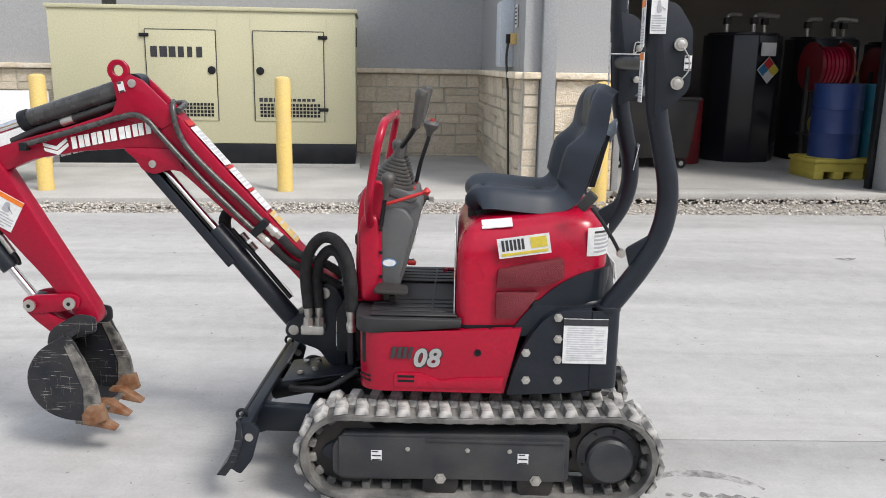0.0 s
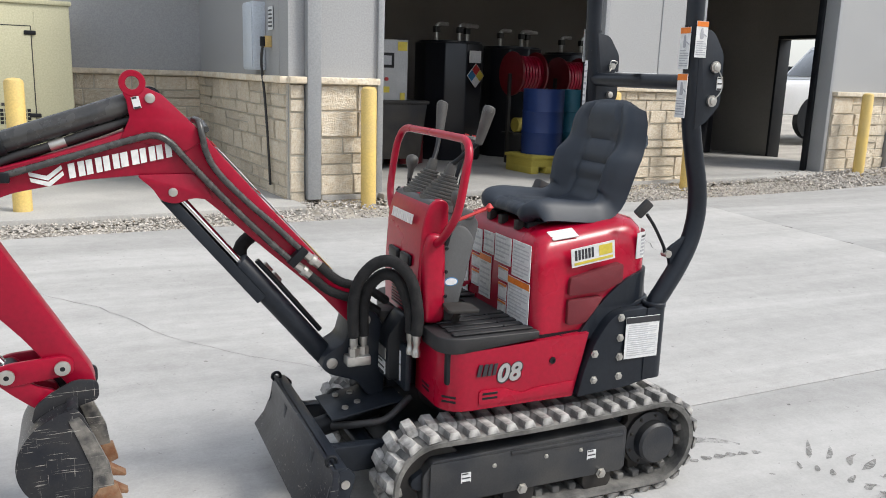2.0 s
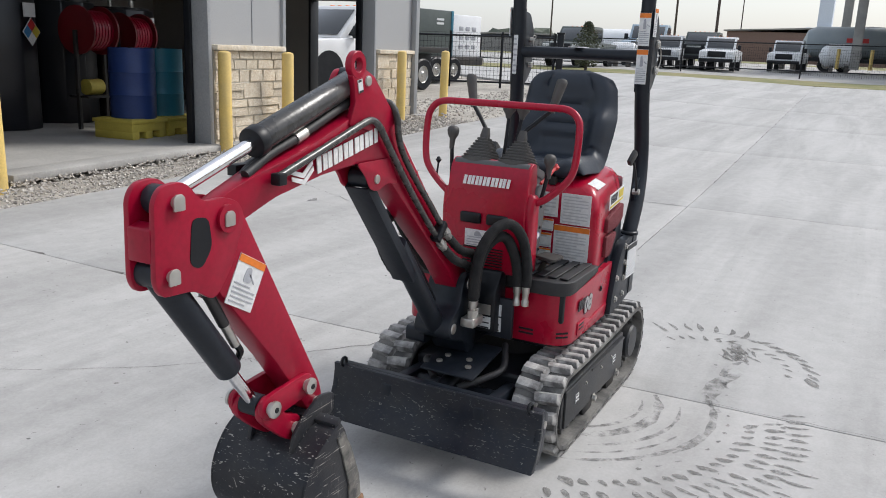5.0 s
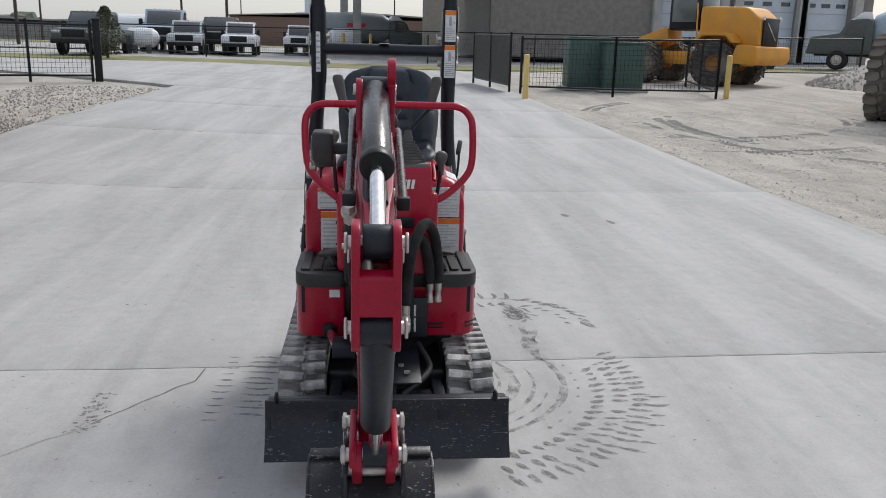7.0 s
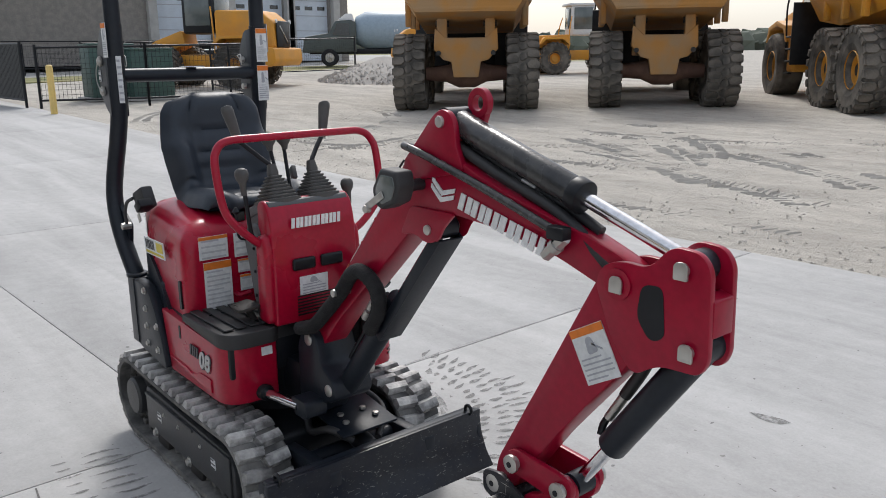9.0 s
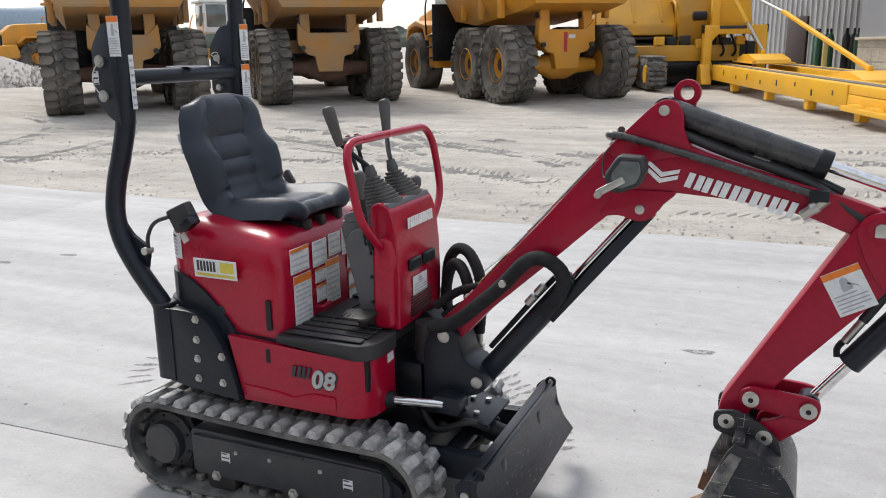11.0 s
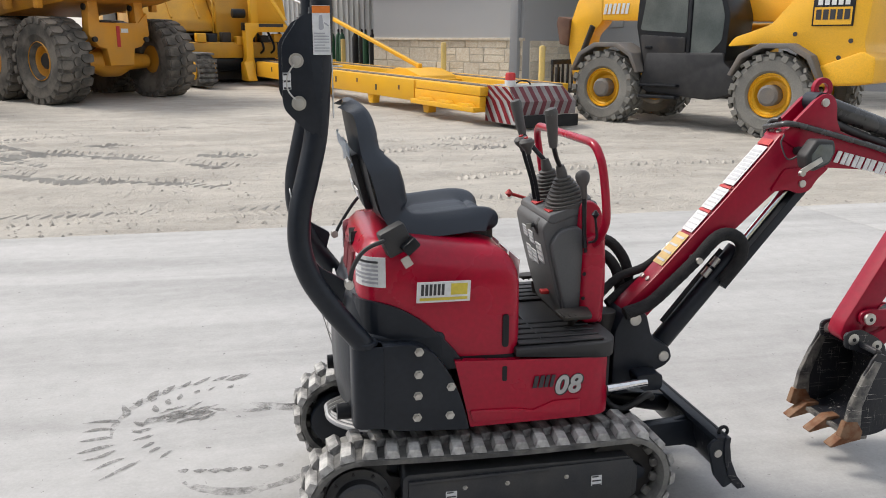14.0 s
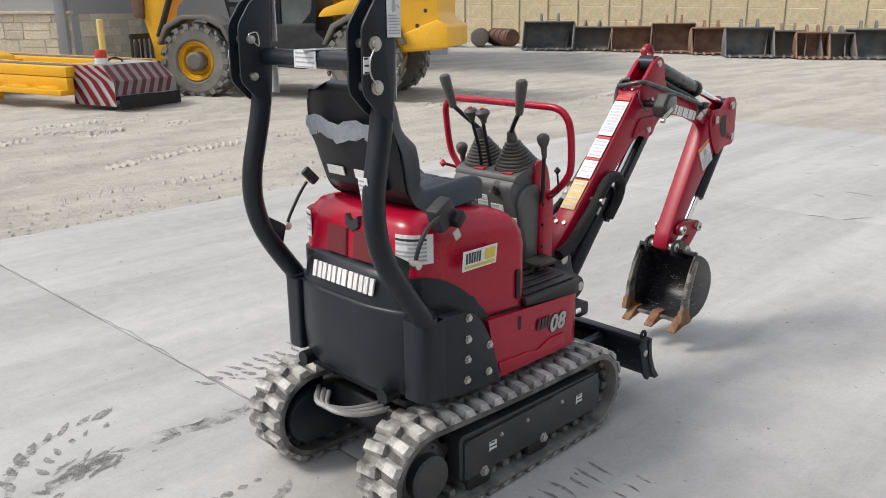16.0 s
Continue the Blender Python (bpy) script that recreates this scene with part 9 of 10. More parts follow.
row = ((-21.15, -16.35, 1.75, 0.98, BUCKET_DARK, "dark steel digging bucket with rusty rim"), (-22.3, -15.45, 1.5, 0.8, GREYSTEEL, "grey weathered digging bucket"), (-22.85, -14, 1.4, 0.84, BUCKET_RUST, "rusty brown digging bucket"), (-23.25, -12.7, 1.42, 0.98, BUCKET_RUST, "rusty brown digging bucket"),
       (-23.55, -11.4, 1.3, 0.86, BUCKET_RUST, "rusty brown digging bucket"), (-23.2, -9.95, 1.45, 0.92, BUCKET_DARK, "dark steel digging bucket"), (-24.05, -9.2, 1.15, 0.82, GREYSTEEL, "grey weathered digging bucket"), (-24.1, -8.35, 0.95, 0.8, BUCKET_RUST, "rusty brown digging bucket"), (-24.7, -7.8, 1, 0.78, GREYSTEEL, "grey weathered digging bucket"), (-25.4, -7.2, 1.3, 0.9, BUCKET_DARK, "dark steel digging bucket"))
for x, y, w, h, m, lab in row:
    loose_bucket(x, y, random.uniform(22, 40), w, h, m, lab)


def pipe_attachment(x, y, turn, m, rusty):
    b = thing("drum_attachment", "grey steel drum attachment lying on the ground" if not rusty else "rusty steel trough lying on the ground", "attachment", (x, y, land(x, y)), turn)
    part("drum", rod((-0.8, 0, 0.32), (0.8, 0, 0.32), 0.3, seg=20, bev=0.03), m, b)
    for k in range(4):
        part("band", rod((-0.62 + 0.41 * k, 0, 0.32), (-0.56 + 0.41 * k, 0, 0.32), 0.325, seg=20), m, b)


pipe_attachment(-20.4, -20.6, 60, GREYSTEEL, False)
pipe_attachment(-21.2, -19.6, 40, GREYSTEEL, False)
pipe_attachment(-21.9, -19.1, 70, RUSTY, True)


# ---- precast screen wall with posts ----
def screen_wall():
    a, b = Vector((-21.2, -29.4)), Vector((-29.2, 1.6))
    d = (b - a).normalized()
    w = thing("boundary_wall", "tan precast concrete boundary wall with posts", "wall", kind="structure")
    n = 26
    ang = math.degrees(math.atan2(d.y, d.x))
    ln = (b - a).length / n
    panel = mesh_of("wall_panel", box((0, 0, 0.26), (ln - 0.2, 0.12, 0.51), 0.012, 1), FENCE_WALL)
    post = mesh_of("wall_post", box((0, 0, 1.3), (0.2, 0.22, 2.75), 0.015, 1), FENCE_WALL)
    for k in range(n):
        c = a + d * (k + 0.5) * ln
        p = a + d * k * ln
        z = land(c.x, c.y) - 0.1
        piece("wall_post", post, w, pose(p.x, p.y, z, 0, 0, ang))
        for j in range(5):
            piece("wall_panel", panel, w, pose(c.x, c.y, z + 0.52 * j, 0, 0, ang))


screen_wall()


def cream_building():
    b = thing("cream_building", "distant cream building with red awning and dark windows", "building", (-31, -47, 0), 112)
    part("wall", box((0, 0, 3.5), (40, 12, 8), 0.05), mat("cream_render", (0.6, 0.53, 0.42), 0.8), b)
    for x in (-12, -6, 0, 6, 12):
        part("window", box((x, -6.02, 2.5), (1.2, 0.12, 1.4), 0.03), MIRROR, b)
    part("awning", prism(((-6.0, 3.9), (-6.9, 3.2), (-6.0, 3.2)), 3.0, 6.0, axis="x"), RED_INK, b)


cream_building()

# ---- inside the service building ----


def nb(u, v, z=0.03):
    return NB @ Matrix.Translation((u, v, z))


def tank(u, v, r, h, label):
    t = thing("fluid_tank", label, "tank")
    t.matrix_world = nb(u, v)
    n = 10
    body = prism([(r * math.cos(2 * math.pi * k / n + 0.3), r * math.sin(2 * math.pi * k / n + 0.3)) for k in range(n)], 0.0, h, axis="z", bev=0.02)
    part("body", body, TANK, t)
    part("rim", lathe([(r * 0.9, h - 0.01), (r * 0.9, h + 0.03), (r * 0.2, h + 0.05)], 20), TANK, t)
    for a, b in ((-0.3, -0.1), (0.05, -0.2), (0.3, 0.0)):
        part("pipe", tube([(a, b, h), (a, b, h + 0.22), (a + 0.05, b, h + 0.28), (a + 0.2, b, h + 0.28)], 0.03, 8), STEEL, t)
        part("valve", box((a, b, h + 0.2), (0.09, 0.09, 0.09), 0.01), DARK_STEEL, t)
    face = pose(r * 0.25, -r * 0.97, 0, 0, 0, 14)
    part("notice", box((0.0, -0.012, h - 0.20), (0.24, 0.012, 0.18), m=face), DECAL, t)
    dia = part("hazard_diamond", box((0, 0, 0), (0.26, 0.008, 0.26), m=face @ pose(0.02, -0.012, h - 0.48, 0, 45, 0)), DECAL, t, "four-colour hazard diamond")
    for c, x, z in ((RED_INK, 0.062, 0.062), (BLUE_INK, -0.062, 0.062), (YELLOW_INK, 0.062, -0.062)):
        part("diamond_field", box((x, -0.006, z), (0.118, 0.006, 0.118), m=face @ pose(0.02, -0.012, h - 0.48, 0, 45 - 90 * 0, 0) @ pose(0, 0, 0, 0, -90, 0)), c, dia)
    return t


tank(3.75, 3.25, 0.55, 1.78, "tall black plastic fluid tank with hazard diamond")
tank(5.05, 3.45, 0.52, 1.75, "tall black plastic fluid tank with pipework")
tank(6.3, 3.45, 0.52, 1.7, "tall black plastic fluid tank with pipework")
tank(9.25, 3.3, 0.36, 1.55, "slim black fluid tank with hazard diamond")


def compressor():
    c = thing("compressor", "light grey control cabinet on dark machine base", "compressor")
    c.matrix_world = nb(2.0, 2.3)
    part("base", prism([(-0.42, 0.14), (0.58, 0.14), (0.68, 0.90), (-0.48, 0.90)], -0.35, 0.35, bev=0.02), DARK_STEEL, c)
    part("lid", box((0.10, 0, 0.915), (1.20, 0.74, 0.05), 0.012), DARK_STEEL, c)
    cab = part("cabinet", box((0.1, 0, 1.32), (0.62, 0.5, 0.85), 0.015), GREYBOX, c)
    scr = part("screen_bezel", box((0.06, -0.256, 1.47), (0.27, 0.02, 0.2), 0.008), BLACK, cab)
    part("screen", box((0.06, -0.268, 1.47), (0.18, 0.008, 0.12)), GREY_INK, scr)
    part("red_stop", rod((0.08, -0.25, 1.22), (0.08, -0.28, 1.22), 0.025), RED_INK, cab)
    part("yellow_tag", box((0.32, -0.256, 1.66), (0.14, 0.008, 0.12)), YELLOW_INK, cab)
    part("yellow_tag", box((0.05, -0.256, 1.08), (0.16, 0.008, 0.08)), YELLOW_INK, cab)
    part("yellow_tag", box((0.33, -0.256, 0.98), (0.07, 0.008, 0.12)), YELLOW_INK, cab)
    part("hose", tube([(-0.42, -0.2, 0.9), (-0.5, -0.22, 1.3), (-0.48, -0.2, 1.75)], 0.03, 8), GREEN_CYL, c)
    for x in (-0.36, 0.5):
        for y in (-0.28, 0.28):
            part("caster", rod((x, y - 0.025, 0.07), (x, y + 0.025, 0.07), 0.07), BLACK, c)
            part("caster_hub", rod((x, y - 0.03, 0.07), (x, y + 0.03, 0.07), 0.03), STEEL, c)
            part("caster_stem", rod((x, y, 0.06), (x, y, 0.14), 0.02), STEEL, c)


compressor()


def drum(u, v, m, label, h=0.9, r=0.29, z=0.03):
    d = thing("drum", label, "drum", group="drums in the shop")
    d.matrix_world = nb(u, v, z)
    part("body", lathe([(r, 0), (r, h * 0.32), (r * 1.03, h * 0.34), (r, h * 0.36), (r, h * 0.64), (r * 1.03, h * 0.66), (r, h * 0.68), (r, h), (r * 0.95, h), (r * 0.95, h - 0.02), (0.001, h - 0.02)], 24), m, d)
    part("bung", rod((0.1, 0.1, h - 0.02), (0.1, 0.1, h + 0.01), 0.03), DARK_STEEL, d)


drum(2.74, 2.78, DRUM_RED, "red steel drum on shop floor")
drum(4.15, 1.25, DRUM_BLUE, "blue steel drum on spill pallet", z=0.28)
drum(4.75, 1.3, TEAL, "teal steel drum on spill pallet", z=0.28)


def spill_pallet(u, v):
    p = thing("spill_pallet", "yellow plastic spill pallet under drums", "pallet", group="spill pallets")
    p.matrix_world = nb(u, v)
    part("tray", box((0, 0, 0.165), (0.63, 0.63, 0.15), 0.015), PALLET, p)
    part("rim", box((0, 0, 0.225), (0.67, 0.67, 0.05), 0.012), PALLET, p)
    for k in (-0.25, 0.0, 0.25):
        part("runner", box((k, 0, 0.05), (0.13, 0.63, 0.10), 0.012), PALLET, p)
    part("grate", box((0, 0, 0.25), (0.58, 0.58, 0.015)), PALLET, p)


for u in (4.1, 4.78):
    spill_pallet(u, 1.27)


def hose_reel(u, v, z):
    h = thing("hose_reel", "red hose reel on a dark steel stand", "hose reel", group="hose reels")
    h.matrix_world = nb(u, v)
    for s in (-1, 1):
        part("disc", rod((s * 0.2, 0, z), (s * 0.23, 0, z), 0.33, seg=28), DRUM_RED, h)
        part("stand_leg", box((s * 0.25, 0, z / 2), (0.05, 0.05, z), 0.005), DARK_STEEL, h)
    for k in range(7):
        part("hose_coil", rod((-0.18 + 0.055 * k, 0, z), (-0.14 + 0.055 * k, 0, z), 0.27, seg=24), RED_DUSTY, h)
    part("shelf", box((0, 0, 0.45), (0.5, 0.35, 0.03)), DARK_STEEL, h)
    part("motor", rod((-0.12, 0, 0.58), (0.14, 0, 0.58), 0.11), PALLET, h)


hose_reel(4.55, 2.35, 1.35)
hose_reel(5.6, 2.6, 1.3)

for pts in ([(2.4, 5.9, 2.6), (2.4, 5.9, 1.9), (2.45, 5.9, 1.3), (2.6, 5.9, 1.0), (2.9, 5.9, 1.2), (2.95, 5.9, 1.8)],):
    pc = thing("wall_cable", "dark cable looped on the shop wall", "cable")
    pc.matrix_world = NB
    part("cable", tube(pts, 0.015, 6), BLACK, pc)
conduit = thing("conduit", "grey conduit run on the shop wall", "conduit")
conduit.matrix_world = NB
part("run", tube([(1.6, 5.95, 3.2), (1.6, 5.95, 2.3), (2.3, 5.95, 2.3)], 0.025, 8, n=0), GREYBOX, conduit)
# A white box with a vent pipe beside the generator.
vent = thing("utility_box", "white utility box with plastic vent pipe", "utility box", (-5.15, 6.0, land(-5.1, 6.0) - 0.01), 6)
part("cabinet", box((0, 0, 0.62), (1.1, 0.5, 0.75), 0.02), WHITE, vent)
part("leg", box((-0.4, 0, 0.12), (0.08, 0.4, 0.26), 0.01), WHITE, vent)
part("pipe", tube([(0.62, -0.25, 0.0), (0.62, -0.25, 0.2), (0.62, -0.25, 0.33)], 0.045, 10), WHITE, vent)


# ---- vehicles beyond the building ----
CAR_TYRE = mesh_of("tyre", lathe([(0.22, -0.12), (0.36, -0.13), (0.395, -0.1), (0.40, 0.1), (0.36, 0.13), (0.22, 0.12)], 24, m=pose(0, 0, 0, 90), loop=True), BLACK)
CAR_RIM = mesh_of("rim", lathe([(0.001, -0.12), (0.05, -0.12), (0.08, -0.09), (0.2, -0.08), (0.225, -0.11), (0.225, 0.1), (0.001, 0.1)], 20, m=pose(0, 0, 0, -90)), STEEL)


def pickup(x, y, turn, paint, label, work=False, group="", size=1.0):
    t = thing("pickup_truck", label, "truck", (x, y, land(x, y) - 0.005), turn, group)
    t.scale = (size, size, size)
    for ax in (1.75, -1.75):
        for s in (-1, 1):
            wheel(t, ax, s * 0.84, 0.40, s, CAR_TYRE, CAR_RIM)
    low = [(-2.75, 0.55), (-2.75, 1.15), (-0.75, 1.2), (-0.7, 1.2), (0.95, 1.22), (2.65, 1.12), (2.8, 0.95), (2.8, 0.5)]
    if work:
        low = [(-0.85, 0.55), (-0.85, 1.18)] + low[3:]
        part("flatbed", box((-1.85, 0, 1.02), (1.9, 1.96, 0.14), 0.02), DARK_STEEL, t)
        part("chassis", box((-1.7, 0, 0.72), (2.1, 0.9, 0.4), 0.03), BLACK, t)
    body = part("body", prism(rounded(low, 0.06), -0.98, 0.98, bev=0.05), paint, t)
    for ax in (1.75,) if work else (1.75, -1.75):
        for s in (-1, 1):
            part("wheel_arch", rod((ax, s * 0.90, 0.45), (ax, s * 0.985, 0.45), 0.48, seg=24), BLACK, body)
    cab = part("cab", prism(rounded(((-0.75, 1.15), (-0.7, 1.85), (-0.5, 1.95), (0.55, 1.95), (1.3, 1.2)), 0.06), -0.86, 0.86, bev=0.05), paint, t)
    for s in (-1, 1):
        part("side_window", prism(rounded(((-0.58, 1.27), (-0.55, 1.82), (0.5, 1.84), (1.02, 1.27)), 0.05), s * 0.855, s * 0.872), MIRROR, cab)
        part("mirror", box((0.95, s * 1.06, 1.35), (0.1, 0.18, 0.28), 0.03), BLACK, t)
        part("mirror_arm", box((0.95, s * 0.93, 1.3), (0.05, 0.14, 0.04), 0.01), BLACK, t)
        part("headlamp", box((2.76, s * 0.75, 0.95), (0.06, 0.36, 0.2), 0.03), DECAL, t)
        part("door_print", box((0.1, s * 0.984, 0.98), (0.34, 0.006, 0.22)), GREY_INK, t)
    part("windscreen", box((0, 0, 0), (0.02, 1.5, 0.82), 0.01, m=pose(0.96, 0, 1.57, 0, -45, 0)), MIRROR, cab)
    part("grille", box((2.8, 0, 0.92), (0.04, 1.0, 0.34), 0.02), BLACK, t)
    part("bumper", box((2.86, 0, 0.58), (0.16, 1.9, 0.2), 0.04), BLACK if not work else STEEL, t)
    for k in range(5):
        part("roof_lamp", box((0.1, -0.5 + 0.25 * k, 1.97), (0.1, 0.06, 0.04), 0.01), ORANGE, cab)
    return t


pickup(15.74, 11.65, 172, WHITE, "white work pickup truck parked beside the building", True, size=1.1)


def towed_generator(x, y, turn):
    t = thing("towed_generator", "grey and white towable generator on a twin-axle trailer", "generator", (x, y, land(x, y)), turn)
    for ax in (-0.45, 0.45):
        for s in (-1, 1):
            wheel(t, ax, s * 0.95, 0.38, s, CAR_TYRE, CAR_RIM)
    part("deck", box((0, 0, 0.68), (4.4, 1.9, 0.28), 0.03), DARK_STEEL, t)
    part("enclosure", box((-0.55, 0, 1.55), (2.3, 1.7, 1.5), 0.04), DARK_TRUCK, t)
    part("white_panel", box((1.35, 0, 1.5), (1.55, 1.72, 1.4), 0.04), WHITE, t)
    part("teal_stripe", box((0.52, 0, 1.55), (0.12, 1.74, 1.5), 0.02), TEAL, t)
    for k in range(3):
        for j in range(3):
            part("vent", box((1.0 + 0.35 * k, -0.865, 1.15 + 0.3 * j), (0.22, 0.02, 0.14), 0.01), GREY_INK, t)
    for k in range(2):
        part("print", box((-0.1, -0.855, 2.0 - 0.13 * k), (0.36, 0.012, 0.07)), DECAL, t)
    for k in range(5):
        part("reflector", box((-1.6 + 0.35 * k, -0.96, 0.74), (0.18, 0.012, 0.05)), DECAL, t)
    part("drawbar", box((-2.6, 0, 0.55), (1.0, 0.14, 0.14), 0.02), DARK_STEEL, t)
    part("jack", rod((-2.7, 0, 0.0), (-2.7, 0, 0.8), 0.05), DARK_STEEL, t)


towed_generator(21.9, 12.9, -12)
towed_generator(26.6, 16.4, -10)


# ---- fences and gate ----
def fence(points, h, name="fence", label="black steel fence with mesh panels", slats=False, rails=(0.12, 0.98), sub=2.4):
    f = thing(name, label, "fence" if name == "fence" else "gate")
    for a, b in zip(points, points[1:]):
        a, b = Vector(a), Vector(b)
        n = max(1, round((b - a).length / sub))
        for k in range(n + 1):
            p = a.lerp(b, k / n)
            z = land(*p)
            part("post", rod((p.x, p.y, z - 0.05), (p.x, p.y, z + h + 0.05), 0.04, seg=8), BLACK, f)
        for r in rails:
            part("rail", rod((*a, land(*a) + h * r), (*b, land(*b) + h * r), 0.03, seg=8), BLACK, f)
        wires = bmesh.new()
        m = int((b - a).length / (0.11 if not slats else 0.10))
        for k in range(m):
            p = a.lerp(b, (k + 0.5) / m)
            z = land(*p)
            if slats:
                d = (b - a).normalized()
                box((p.x, p.y, z + h * 0.55), (0.085, 0.02, h * 0.84), bm=wires, m=Matrix.Translation((p.x, p.y, 0)) @ pose(0, 0, 0, 0, 0, math.degrees(math.atan2(d.y, d.x))) @ Matrix.Translation((-p.x, -p.y, 0)))
            else:
                rod((p.x, p.y, z + h * 0.12), (p.x, p.y, z + h * 0.98), 0.0045, seg=4, bm=wires)
        if not slats:
            for j in range(int(h / 0.14)):
                rod((*a, land(*a) + 0.2 + 0.14 * j), (*b, land(*b) + 0.2 + 0.14 * j), 0.004, seg=4, bm=wires)
        tagged(part("mesh_panel", wires, BLACK, f, smooth=False), kind="stuff")
    return f


fence([(22.3, -4.3), (26.9, -3.75)], 1.75, "fence", "dark slatted steel fence panel", slats=True)
fence([(22.0, -4.6), (20.6, -7.1), (19.9, -9.95)], 1.65, "fence", "black chain-link fence with steel posts", sub=3.2)
fence([(19.9, -9.95), (25.5, -11.2)], 1.6, "fence", "black chain-link fence with steel posts", sub=2.6)
fence([(21.3, 7.9), (20.15, 10.9), (18.6, 14.4)], 1.6, "gate", "black steel slide gate with mesh infill", sub=1.8, rails=(0.08, 0.95))
fence([(33.0, -9.0), (31.8, -21.5)], 1.7, "fence", "black chain-link fence with steel posts", sub=4.2)
fence([(44.5, 34.0), (45.0, -22.0)], 1.6, "fence", "thin grey chain-link fence beyond the road", sub=6.0)


def gate_post(x, y):
    g = thing("gate_post", "thick black square gate post", "post", (x, y, land(x, y)), 15)
    part("post", box((0, 0, 0.80), (0.20, 0.20, 1.7), 0.02), BLACK, g)
    part("cap", box((0, 0, 1.67), (0.24, 0.24, 0.05), 0.01), BLACK, g)


gate_post(21.4, 7.75)
for x, y in ((19.6, -4.3), (20.0, -10.3)):
    far_bollard(x, y)


def transformer(x, y, turn, w, d, h):
    t = thing("transformer_box", "dark green pad-mounted transformer cabinet", "transformer", (x, y, land(x, y)), turn, "transformers behind the fence")
    part("pad", box((0, 0, 0.03), (w + 0.3, d + 0.3, 0.1), 0.01), CONCRETE, t)
    part("cabinet", box((0, 0, 0.08 + h / 2), (w, d, h), 0.03), GREEN_BOX, t)
    part("lid", box((0, 0, h + 0.1), (w + 0.06, d + 0.06, 0.06), 0.02), GREEN_BOX, t)
    part("door_seam", box((-w / 2 - 0.004, 0, h / 2), (0.01, 0.015, h * 0.9)), INK, t)


transformer(23.9, -7.1, -4, 1.3, 1.3, 1.55)
transformer(22.9, -8.0, -4, 0.9, 1.25, 1.4)


def loader(x, y, turn, label, roof, dark, top=2.75, size=1.0):
    t = thing("wheel_loader", label, "wheel loader", (x, y, land(x, y) - 0.02), turn, "wheel loaders")
    t.scale = (size, size, size)
    tyre = tyre_mesh("tyre", 0.78, 0.62, TYRE)
    tread = tread_set(0.78, 0.62, TYRE, 20, 0.05, 30)
    rim = rim_mesh("rim", 0.36, 0.56, CAT)
    for ax in (0, 3.1):
        for s in (-1, 1):
            wheel(t, ax, s * 1.05, 0.78, s, tyre, rim, tread)
    part("frame", box((1.5, 0, 0.95), (4.6, 0.9, 0.5), 0.05), CAT, t)
    part("rear_weight", prism(rounded(((-1.55, 0.75), (-1.7, 0.95), (-1.65, 1.4), (-0.9, 1.45), (-0.7, 0.8)), 0.08), -1.3, 1.3, bev=0.06), CAT, t)
    hood = part("engine_hood", prism(rounded(((-1.45, 1.35), (-1.4, top - 0.4), (-0.9, top), (0.9, top + 0.05), (0.9, 1.3)), 0.15), -0.78, 0.78, bev=0.10, seg=4), CAT, t)
    gr = part("rear_grille", box((-1.47, 0, top - 0.85), (0.06, 1.15, 0.95 * top - 1.66), 0.03), BLACK, hood)
    part("badge_bar", box((-1.51, 0, 1.9), (0.02, 0.9, 0.05), 0.005, m=Matrix.Translation((0, 0, 1.9)) @ pose(0, 0, 0, 40, 0, 0) @ Matrix.Translation((0, 0, -1.9))), STEEL, gr)
    for s in (-1, 1):
        part("work_lamp", rod((-1.47, s * 0.62, 2.36), (-1.52, s * 0.62, 2.36), 0.07), DECAL, hood)
        part("fender", prism(rounded(((-0.85, 1.5), (-0.6, 1.85), (0.5, 1.85), (0.8, 1.5), (0.7, 1.5), (0.4, 1.75), (-0.5, 1.75), (-0.75, 1.5)), 0.05), s * 0.8, s * 1.38, bev=0.02), CAT, t)
        part("ladder_rail", tube([(0.7, s * 1.2, 0.9), (0.75, s * 1.2, 2.2), (0.9, s * 1.0, 2.9)], 0.03, 8), CAT, t)
    cab = part("cab", box((1.6, 0, 2.7), (1.3, 1.4, 1.5), 0.1), dark, t)
    for s in (-1, 1):
        part("window", box((1.6, s * 0.71, 2.8), (1.0, 0.02, 1.1), 0.01), CAB_GLASS, cab)
    part("rear_window", box((0.94, 0, 2.8), (0.02, 1.2, 1.0), 0.01), CAB_GLASS, cab)
    part("roof", box((1.6, 0, 3.5), (1.6, 1.6, 0.14), 0.05), roof, cab)
    part("lift_arm", prism(rounded(((2.4, 2.1), (3.6, 1.7), (4.6, 0.9), (4.8, 0.4), (4.4, 0.4), (3.3, 1.2), (2.3, 1.6)), 0.1), -0.5, 0.5, bev=0.04), CAT, t)
    part("front_bucket", prism(rounded(((4.5, 0.1), (5.7, 0.1), (5.0, 0.5), (4.9, 1.2), (4.4, 1.1)), 0.08), -1.4, 1.4, bev=0.03), GREYSTEEL, t)


loader(26.6, -13.2, 38, "yellow wheel loader seen from its rear behind fence", CAT, BLACK)
loader(29.9, -24.2, -120, "yellow wheel loader parked beyond the gravel heap", CAT, BLACK, 2.45, 0.85)
loader(23.4, -26.4, -124, "yellow wheel loader with pale cab parked beyond the dump trucks", DECAL, DECAL, 1.95, 0.85)


